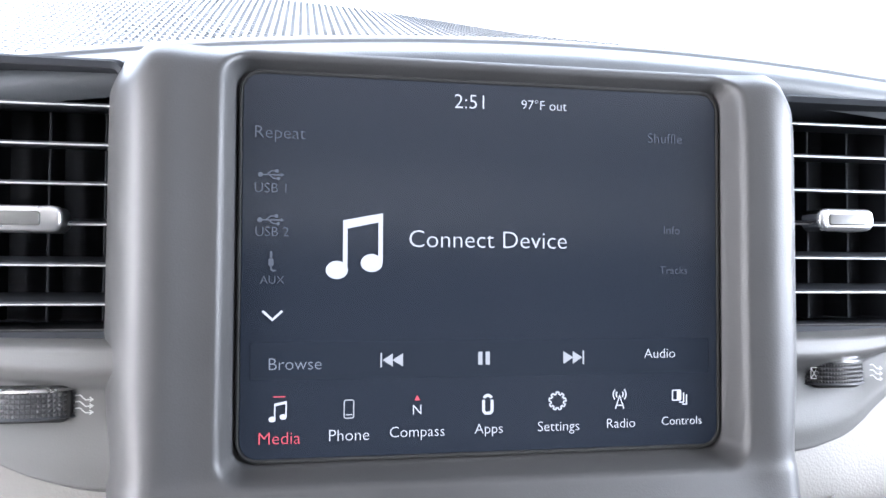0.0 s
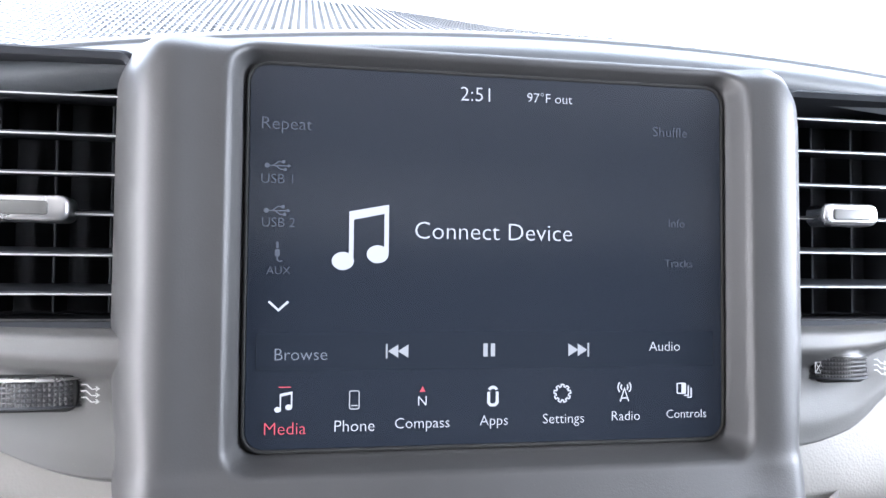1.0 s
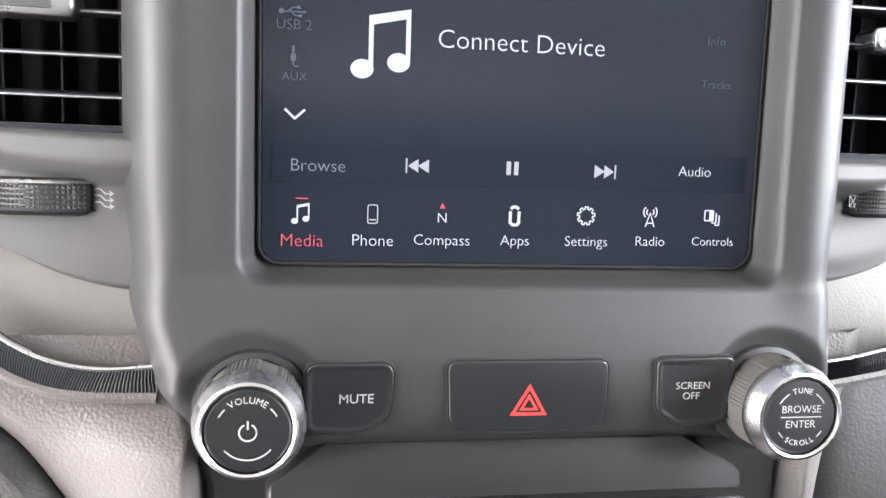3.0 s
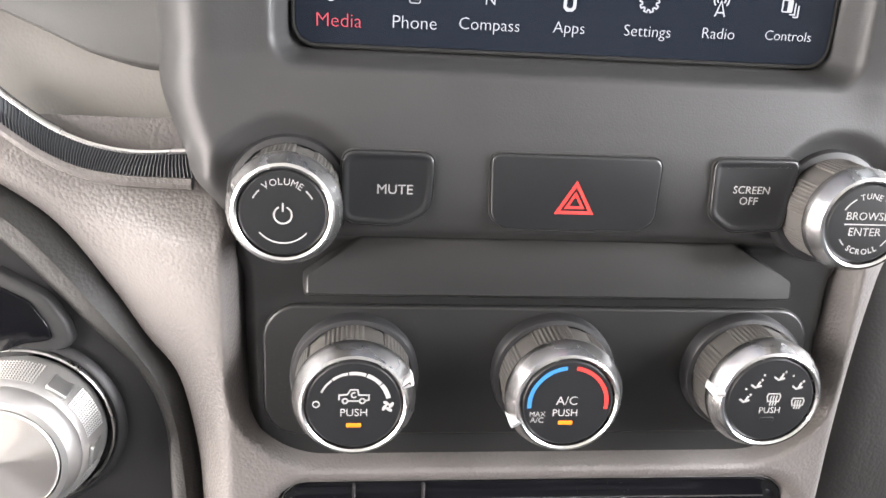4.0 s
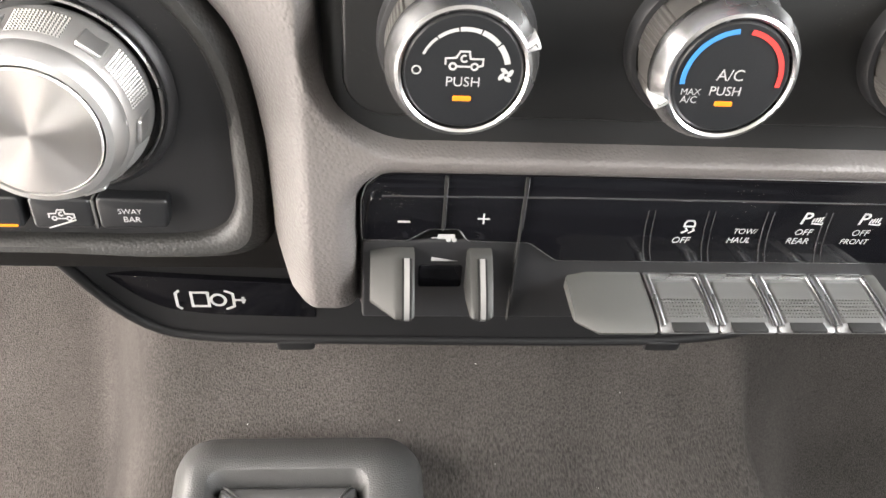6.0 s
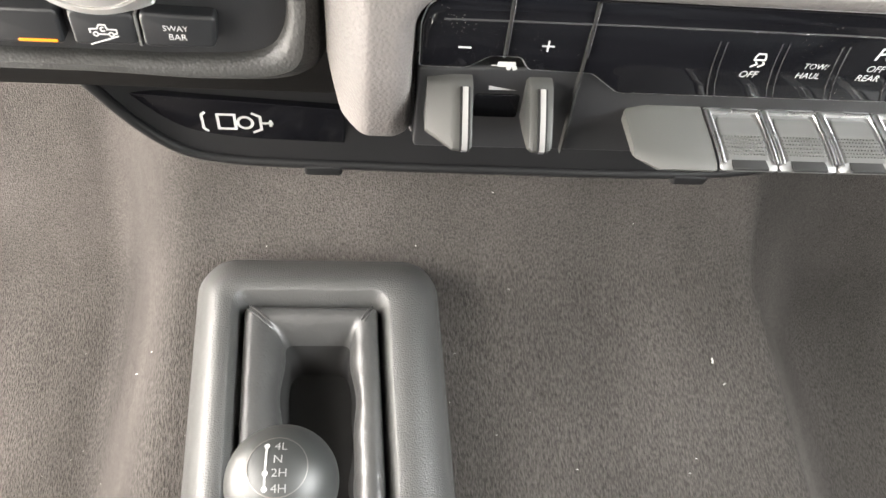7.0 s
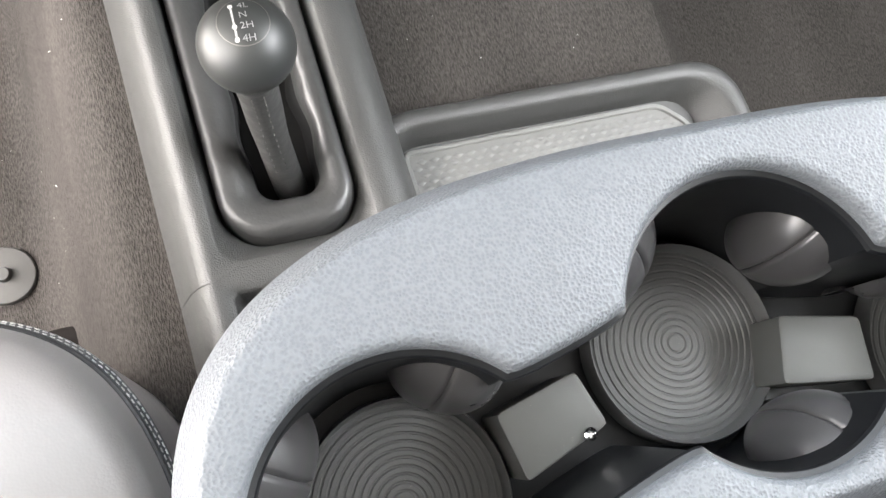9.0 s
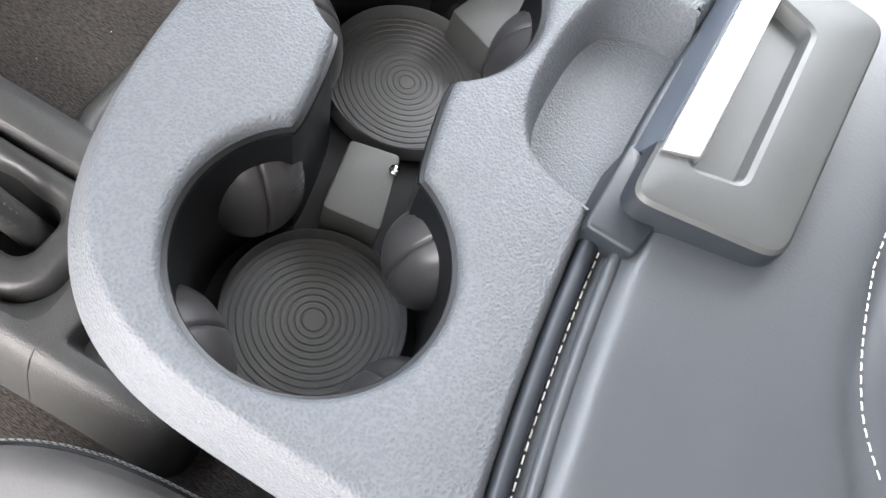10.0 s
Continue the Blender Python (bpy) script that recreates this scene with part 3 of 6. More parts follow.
trim_low = curve_table([(-0.215, 0.535), (-0.19, 0.490), (-0.166, 0.446), (-0.145, 0.4235), (-0.12, 0.416), (-0.08, 0.4135), (0.0, 0.412), (0.13, 0.411), (0.2, 0.418), (0.25, 0.443), (0.27, 0.462)])


TABS = (-0.066, 0.161)


def build_lower_trim():
    """Black undercut panel that runs from below the switches down and forward."""
    def fn(s, t):
        x = -0.215 + 0.485 * s
        low = trim_low(x)
        y = lerp_table(t, [(0, 0.235), (0.45, 0.327), (0.7, 0.333), (1, 0.322)])
        z = lerp_table(t, [(0, 0.572), (0.45, 0.512), (0.7, 0.5 - (0.5 - low) * 0.55), (1, low)])
        return (x, y, z)
    bm = surface(fn, 80, 20)
    lip = [fn(i / 60, 1.0) for i in range(61)]
    tube(lip, 0.0032, 8, bm=bm)
    ob = finish(bm, "lower_dash_trim", M_TRIM, sharp=80)
    tagged(ob, "black undercut lower dash trim", "dashboard panel")
    for x in TABS:
        bm = slab(round_poly([(x - 0.012, 0.318), (x + 0.012, 0.318), (x + 0.009, 0.336), (x - 0.009, 0.336)], 0.004, 4), trim_low(x) - 0.0062, trim_low(x) + 0.001, 0.002)
        tab = finish(bm, "trim_tab", M_TRIM)
        tagged(tab, "small black fixing tab under the lower dash trim", "fixing tab", "fixing tabs")


def build_lint():
    """White flecks of lint lying on the carpet."""
    rng = random.Random(7)
    spots = [(0.2494, 0.2822, 0.0022), (0.2555, 0.262, 0.0011), (-0.235, 0.30, 0.0014), (-0.262, 0.20, 0.0016), (0.02, 0.225, 0.0013)]
    spots += [(rng.uniform(-0.36, 0.30), rng.uniform(0.10, 0.42), rng.uniform(0.0003, 0.0008)) for _ in range(34)]
    bm = bmesh.new()
    for x, y, s in spots:
        a, q = rng.uniform(0, 6.28), rng.uniform(0.25, 0.5)
        z = tunnel_z(x, y) + 0.0008
        tube([(x - s * math.cos(a), y - s * math.sin(a), z), (x, y, z + s * 0.4), (x + s * math.cos(a), y + s * math.sin(a), z)], s * q, 5, bm=bm)
    tagged(finish(bm, "carpet_lint", M_LINT), "tiny white flecks of lint on the carpet", "lint", kind="stuff")


build_floor()
build_lint()
build_shell()
build_backdrop()
build_dash_top()
build_stack()
build_surround()
build_side_panels()
build_lower_trim()


# ---------------------------------------------------------------- centre armrest with cup holders
# console and seat are drawn small and grown to size from one pivot
PIVOT = Vector((-0.104, -0.089, 0.810))
GROW = Matrix.Translation(PIVOT) @ Matrix.Scale(1.4, 4) @ Matrix.Translation(-PIVOT)
ARM_X, ARM_Z = 0.021, 0.632
CUPS = ((-0.080, -0.1125, 0.0395), (ARM_X, -0.088, 0.0405), (0.122, -0.1125, 0.0395))


def chaikin(pts, times=2):
    for _ in range(times):
        out = []
        for i in range(len(pts)):
            a, b = Vector(pts[i]), Vector(pts[(i + 1) % len(pts)])
            out += [tuple(a * 0.75 + b * 0.25), tuple(a * 0.25 + b * 0.75)]
        pts = out
    return pts


def arm_outline(n=150):
    pts = []
    for i in range(n + 1):
        a = math.pi * i / n
        c, s = math.cos(a), math.sin(a)
        x = 0.152 * math.copysign(abs(c) ** (2 / 2.95), c)
        y = -0.1226 + 0.09 * abs(s) ** (2 / 2.95)
        pts.append((ARM_X + x, y))
    back = []
    notch = [(p.x, p.y) for p in smooth_path([(-0.0192, -0.1722, 0), (-0.0180, -0.1600, 0), (-0.0130, -0.1475, 0), (0.0, -0.1400, 0), (0.02, -0.1375, 0), (0.042, -0.1385, 0), (0.057, -0.1450, 0), (0.0640, -0.1580, 0), (0.0652, -0.1725, 0)], 6)]
    for i in range(61):
        x = -0.152 + 0.304 * i / 60
        if notch and ARM_X + x > -0.0215:
            back += notch
            notch = []
        if not -0.0215 < ARM_X + x < 0.068:
            back.append((ARM_X + x, -0.171 - 0.78 * x * x))
    return pts + back


def cup_outline(cups=CUPS):
    (ax, ay, ar), (bx, by, br), (cx, cy, cr) = cups
    p = arc(ax, ay, ar, 42, 344, 56) + arc(bx, by, br, 221, 319, 20) + arc(cx, cy, cr, 196, 498, 56) + arc(bx, by, br, 14, 166, 28)
    return chaikin(p, 2)


def build_armrest():
    root = thing("armrest_console", Matrix.Translation((0.071, -0.35, 0.19)), "slate grey grained plastic armrest console with three cup holders", "armrest")
    back = root.matrix_world.inverted() @ GROW
    bm = bmesh.new()
    outer, hole = arm_outline(), cup_outline()

    def ringset(pts, prof):
        rs = []
        for d, z in prof:
            q = inset(pts, d) if d else pts
            rs.append([bm.verts.new((x, y, z)) for x, y in q])
        for a, b in zip(rs, rs[1:]):
            for i in range(len(a)):
                j = (i + 1) % len(a)
                bm.faces.new((a[i], a[j], b[j], b[i]))
        return rs
    Z = ARM_Z
    r1 = ringset(outer, [(0.0048, Z), (0.0041, Z - 0.0002), (0.0032, Z - 0.0010), (0.0020, Z - 0.0030), (0.0006, Z - 0.0060), (-0.0008, Z - 0.0105), (-0.0038, Z - 0.0165), (-0.0048, Z - 0.022), (-0.0036, Z - 0.034), (0.001, Z - 0.038), (0.002, Z - 0.075)])
    r2 = ringset(hole, [(-0.0036, Z), (-0.0023, Z - 0.0004), (-0.0011, Z - 0.0014), (-0.0002, Z - 0.0032), (-0.0002, Z - 0.006)])
    edges = []
    for r in (r1[0], r2[0]):
        for i in range(len(r)):
            edges.append(bm.edges.get((r[i], r[(i + 1) % len(r)])))
    bmesh.ops.triangle_fill(bm, edges=edges, use_beauty=True)
    bm.transform(back)
    finish(bm, "body", M_ARM, root, sharp=50)
    bm = surface(lambda a, b: (-0.024 + 0.094 * a, -0.190 + 0.056 * b, Z - 0.0165 - 0.003 * math.sin(math.pi * a) * math.sin(math.pi * b)), 16, 10)
    bm.transform(back)
    finish(bm, "pocket_floor", M_ARM, root, "recessed finger pocket ahead of the latch")
    # dark well liner below the opening
    deep = cup_outline([(-0.0745, -0.1145, 0.0395), (0.031, -0.0885, 0.0405), (0.137, -0.1135, 0.0395)])

    def between(k, d):
        return [(a[0] + (b[0] - a[0]) * k, a[1] + (b[1] - a[1]) * k) for a, b in zip(inset(hole, d), deep)]
    steps = [(0.0, -0.0004, 0.0052), (0.0, 0.0012, 0.0060), (0.0, 0.0016, 0.0072), (0.0, 0.0002, 0.0085), (0.1, 0.0006, 0.02), (0.5, 0.001, 0.05), (1.0, 0.0, 0.0865)]
    bm = rings_mesh([[(x, y, Z - h) for x, y in between(k, d)] for k, d, h in steps], cap1=True)
    bm.transform(back)
    finish(bm, "well_liner", M_WELL, root, "glossy black liner of the cup wells")
    for cx, cy, r, floor_x, floor_y in ((CUPS[0][0], CUPS[0][1], 0.0345, -0.0738, -0.1148), (CUPS[1][0], CUPS[1][1], 0.0362, 0.0348, -0.0880), (CUPS[2][0], CUPS[2][1], 0.0345, 0.140, -0.114)):
        k = r / 0.0392
        prof = [(0.0392 * k, 0.5465), (0.0390 * k, 0.5535), (0.0382 * k, 0.5550), (0.0372 * k, 0.5535), (0.0366 * k, 0.5490)]
        rr = 0.0352 * k
        while rr > 0.003:
            prof += [(rr, 0.5490), (rr - 0.0004, 0.5486), (rr - 0.0008, 0.5486), (rr - 0.0011, 0.5490)]
            rr -= 0.0026
        prof += [(0.0012, 0.5490), (0.00002, 0.5490)]
        bm = lathe(prof, 56, floor_x, floor_y, cap=False)
        bm.transform(back)
        finish(bm, "cup_floor", M_RUBBER, root, "ribbed dark rubber cup floor", sharp=30)
    # raised bridges between the cups
    for pts in ([(-0.0418, -0.0948), (-0.0122, -0.0880), (-0.0062, -0.1070), (-0.0374, -0.1173)], [(0.0940, -0.1180), (0.0590, -0.1110), (0.0655, -0.0880), (0.0965, -0.0955)]):
        pts = pts[::-1]
        bm = slab(round_poly(pts, 0.002, 2), 0.545, 0.567, 0.001, 2)
        bm.transform(back)
        finish(bm, "bridge", M_BRIDGE, root, "flat grey bridge between two cup wells")
    # soft fingers that grip the cups
    def finger(cx, cy, r, ang, zc, big=1.0):
        bm = bmesh.new()
        n, m = 44, 14
        ca, sa = math.cos(radians(ang)), math.sin(radians(ang))
        g = []
        for j in range(m + 1):
            row = []
            for i in range(n + 1):
                a, b = (i / n - 0.5) * 2, (j / m - 0.5) * 2
                rho = min(1.0, math.hypot(a, b))
                dome = 0.0138 * big * math.sqrt(max(0.0, 1 - rho ** 2.4))
                groove = 0.0016 * math.exp(-(a / 0.03) ** 2)
                d = r + 0.003 - dome + groove
                t = a * 0.017 * big
                row.append(bm.verts.new((cx + d * ca - t * sa, cy + d * sa + t * ca, zc + b * 0.0225 - dome * 0.3)))
            g.append(row)
        for j in range(m):
            for i in range(n):
                bm.faces.new((g[j][i], g[j][i + 1], g[j + 1][i + 1], g[j + 1][i]))
        bm.transform(back)
        finish(bm, "cup_finger", M_FINGER, root, "soft grey rubber cup finger", sharp=70)
    for c, angs in ((0, (58, 148, 250, 324)), (1, (33, 132, 297)), (2, (122, 43, 290, 216))):
        for a in angs:
            finger(CUPS[c][0] + (0.003 if c == 1 else 0.0), CUPS[c][1], CUPS[c][2], a, 0.593 if c == 1 else 0.588, 1.25 if a in (148, 132) else 1.0)
    bm = lathe([(0.0022, 0.567), (0.0022, 0.5682), (0.0014, 0.5688), (0.0005, 0.568)], 12, -0.0135, -0.1085)
    bm.transform(back)
    finish(bm, "screw", M_BRIGHT, root, "bright screw head")
    # pedestal under the console
    bm = slab(round_poly([(ARM_X - 0.13, -0.55), (ARM_X + 0.13, -0.55), (ARM_X + 0.13, -0.12), (ARM_X - 0.13, -0.12)], 0.03, 5), 0.34, 0.53, 0.01)
    bm.transform(back)
    finish(bm, "pedestal", M_DARK, root, "black pedestal of the console")
    return root


M_PIPE = mat("dark_slate_piping", (0.014, 0.017, 0.022), 0.45, bump=0.1, bump_scale=900)


def build_lid(root):
    back = root.matrix_world.inverted() @ GROW

    def edge_y(x):
        return -0.1755 - 0.78 * x * x

    def fn(s, t):
        x = -0.141 + 0.282 * s
        y = edge_y(x) + (-0.52 - edge_y(x)) * t
        side = 1 - max(0.0, abs(x) - 0.105) ** 2 / 0.036 ** 2 * 0.5
        rim = 0.016 * (1 - (1 - min(1.0, t / 0.05)) ** 2) * side
        seam = 0.0022 * math.exp(-((t - 0.022) / 0.006) ** 2) + 0.002 * math.exp(-((y + 0.258 + 1.6 * max(0.0, 0.0 - (x + 0.03)) ** 2 * 4) / 0.004) ** 2)
        z = ARM_Z - 0.014 + rim + 0.006 * sstep(0.03, 0.3, t) - seam - 0.03 * max(0.0, (abs(x) - 0.128) / 0.013) ** 2
        return (ARM_X + x, y, z)
    bm = surface(fn, 90, 110)
    bm.transform(back)
    lid = finish(bm, "lid", M_SEAT, root, "padded smooth grey leather lid", sharp=80)
    # piping and stitches along the front edge
    pip = [(ARM_X + x, edge_y(x) + 0.0016, ARM_Z - 0.0060) for x in [-0.138 + 0.276 * i / 60 for i in range(61)]]
    bm = tube(pip, 0.0030, 10)
    bm.transform(back)
    finish(bm, "piping", M_PIPE, lid, "dark piping along the edge")
    bead = [(x, y - 0.0084, z + 0.0022) for x, y, z in pip]
    bm = tube(bead, 0.0021, 10)
    bm.transform(back)
    finish(bm, "rolled_edge", M_SEAT, lid, "rolled grey leather edge beside the stitching")

    def stitches(path):
        bm = dashes(path, 0.0036, 0.0024, 0.0003)
        bm.transform(back)
        return bm
    xs = [-0.136 + 0.272 * i / 600 for i in range(601)]
    finish(stitches([(ARM_X + x, edge_y(x) - 0.0026, ARM_Z - 0.0072 - 0.03 * max(0.0, (abs(x) - 0.128) / 0.013) ** 2) for x in xs]), "stitching", M_THREAD, lid, "white contrast stitching")
    seam = smooth_path([(0.16, -0.2545, 0), (0.03, -0.2535, 0), (0.007, -0.2539, 0), (-0.0237, -0.2598, 0), (-0.0433, -0.2692, 0), (-0.062, -0.29, 0), (-0.072, -0.33, 0), (-0.075, -0.4, 0)], 60)
    finish(stitches([(p.x, p.y, ARM_Z + 0.0072) for p in seam]), "stitching", M_THREAD, lid, "white contrast stitching")


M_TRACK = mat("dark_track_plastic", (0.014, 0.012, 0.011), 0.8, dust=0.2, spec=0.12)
M_SKIRT = mat("slate_latch_skirt", (0.06, 0.072, 0.09), 0.3, bump=0.05, bump_scale=1200)
M_LATCH = mat("satin_grey_latch_plastic", (0.050, 0.052, 0.051), 0.48, fine=0.04, bump=0.1, bump_scale=1200)


def build_latch(root):
    back = root.matrix_world.inverted() @ GROW
    outer = round_poly([(-0.0220, -0.1745), (-0.0110, -0.2265), (0.1015, -0.2290), (0.1045, -0.1745)], 0.010, 7)
    inner = round_poly([(0.0015, -0.1885), (0.0065, -0.2035), (0.0765, -0.2035), (0.0805, -0.1885)], 0.003, 7)
    Z = ARM_Z
    prof = [(outer, Z - 0.012), (inset(outer, 0.0012), Z + 0.0085), (inset(outer, 0.0018), Z + 0.0110), (inset(outer, 0.0030), Z + 0.0124), (inset(outer, 0.0044), Z + 0.0128), (inset(inner, -0.0025), Z + 0.0128), (inset(inner, -0.0008), Z + 0.0120), (inner, Z + 0.0105), (inset(inner, 0.0006), Z + 0.0072)]
    bm = rings_mesh([[(x, y, z) for x, y in p] for p, z in prof[2:]], cap1=True)
    bm.transform(back)
    latch = finish(bm, "latch", M_LATCH, root, "grey plastic latch handle", sharp=22)
    # side wall split off in dark slate, which paints in its shade
    bm = rings_mesh([[(x, y, z) for x, y in p] for p, z in prof[:3]])
    bm.transform(back)
    finish(bm, "latch_shaded_side", M_PIPE, latch, "side of the handle, its shade put in as dark slate", sharp=40)
    bm = slab([(-0.0012, -0.1778), (0.0036, -0.1892), (0.0905, -0.1892), (0.0930, -0.1778)], Z + 0.006, Z + 0.0142, 0.0007, 3)
    bm.transform(back)
    finish(bm, "chrome_bar", M_BAR, latch, "bright chrome bar")
    front = [(-0.1728, Z - 0.016), (-0.1732, Z - 0.003), (-0.1766, Z + 0.0136), (-0.1774, Z + 0.0128), (-0.1774, Z - 0.012)]
    bm = rings_mesh([[(x, y, z) for y, z in front] for x in (0.0030, 0.0050, 0.094, 0.096)], cap0=True, cap1=True)
    bm.transform(back)
    finish(bm, "front_skirt", M_SKIRT, latch, "slanted blue-grey front face of the handle", sharp=30)
    bm = slab(round_poly([(-0.0300, -0.1705), (-0.0295, -0.1880), (-0.0150, -0.1900), (0.001, -0.1810), (0.004, -0.1705)], 0.0025, 4), Z - 0.016, Z + 0.0030, 0.0014)
    bm.transform(back)
    finish(bm, "hinge_block", M_PIPE, latch, "black hinge block")


def build_seat():
    root = thing("driver_seat", Matrix.Translation((-0.45, -0.37, 0.02)), "smooth grey leather seat cushion with white double stitching", "seat")
    back = root.matrix_world.inverted() @ GROW

    def fn(s, t):
        a = -math.pi * 0.5 + math.pi * s
        # plan: rounded front right corner
        n = 6.0
        c, sn = math.cos(a), math.sin(a)
        px = -0.40 + (0.2595 if sn > 0 else 0.16) * math.copysign(abs(sn) ** (2 / n), sn)
        py = -0.29 + 0.2860 * abs(c) ** (2 / n)
        k = t
        if k < 0.45:
            q = k / 0.45
            z = 0.30 + 0.20 * q
            g = 1.0 - 0.02 * (1 - q)
        else:
            q = (k - 0.45) / 0.55
            z = 0.50 + 0.050 * math.sin(min(1.0, q * 2.2) * math.pi / 2) - 0.028 * sstep(0.35, 1.0, q)
            g = 1.0 - 0.075 * min(1.0, q * 2.2) - 0.9 * max(0.0, q - 0.16)
        z -= 0.0012 * math.exp(-((k - 0.513) / 0.006) ** 2)
        return (-0.40 + (px + 0.40) * g, -0.29 + (py + 0.29) * g, z)
    bm = surface(fn, 120, 60)
    bm.transform(back)
    finish(bm, "cushion", M_CUSHION, root, sharp=80)

    def proud(s, k, d):
        x, y, z = fn(s, k)
        out = Vector((x + 0.40, y + 0.29, 0)).normalized()
        return Vector((x, y, z)) + (out + Vector((0, 0, 1))) * d
    bm = surface(lambda s, t: tuple(proud(0.04 + 0.92 * s, 0.4480 + 0.0285 * t, 0.0004)), 160, 10)
    bm.transform(back)
    finish(bm, "edge_band", M_SEAT, root, "dark stitched leather edge band", sharp=80)
    bm = tube([tuple(proud(0.04 + 0.92 * i / 200, 0.4775, 0.0002)) for i in range(201)], 0.0011, 8)
    bm.transform(back)
    finish(bm, "piping", M_DARK, root, "dark piping along the edge band")
    for k in (0.4560, 0.4655):
        bm = dashes([proud(0.05 + 0.90 * i / 4000, k, 0.0006) for i in range(4001)], 0.0029, 0.0018, 0.00026)
        bm.transform(back)
        ob = finish(bm, "stitching", M_THREAD, root, "row of small white stitches")
        ob["kind"] = "stuff"
    bm = box(-0.54, -0.2, -0.5, -0.1, 0.246, 0.32)
    bm.transform(back)
    finish(bm, "seat_base", M_DARK, root, "black seat base")




def build_seat_track():
    root = thing("seat_track", Matrix.Translation((-0.2845, 0.041, 0.0)), "dark seat track end with a bolt on the carpet", "seat track")
    bm = slab(round_poly([(-0.048, -0.2), (0.080, -0.2), (0.080, -0.012), (0.060, 0.024), (0.0, 0.034), (-0.035, 0.028), (-0.048, -0.02)], 0.022, 6), 0.002, 0.055, 0.014, 4)
    finish(bm, "track_cover", M_TRACK, root)
    bm = lathe([(0.0085, 0.054), (0.0085, 0.061), (0.0075, 0.063), (0.003, 0.0625)], 6, -0.002, 0.012)
    finish(bm, "bolt", M_METALBOLT, root, "zinc hexagon bolt", flat=True)


M_HOOK = mat("grey_hook_plastic", (0.055, 0.054, 0.052), 0.55)


def build_clip():
    root = thing("floor_mat_hook", Matrix.Translation((-0.3345, 0.1434, 0.005)), "grey plastic floor mat hook disc on the carpet", "mat hook")
    finish(lathe([(0.0285, 0.0), (0.0288, 0.002), (0.0275, 0.0042), (0.02, 0.0052), (0.008, 0.0054)], 40), "disc", M_HOOK, root)
    finish(lathe([(0.0075, 0.005), (0.0072, 0.011), (0.0062, 0.0125), (0.002, 0.0125)], 20, 0.0, 0.0), "stud", M_HOOK, root)


ARMREST = build_armrest()
build_lid(ARMREST)
build_latch(ARMREST)
build_seat()
build_seat_track()
build_clip()


# ---------------------------------------------------------------- floor console, transfer case lever


def sheared(pts):
    return [(x + -0.045 * y - 0.066, y + 0.170) for x, y in pts]


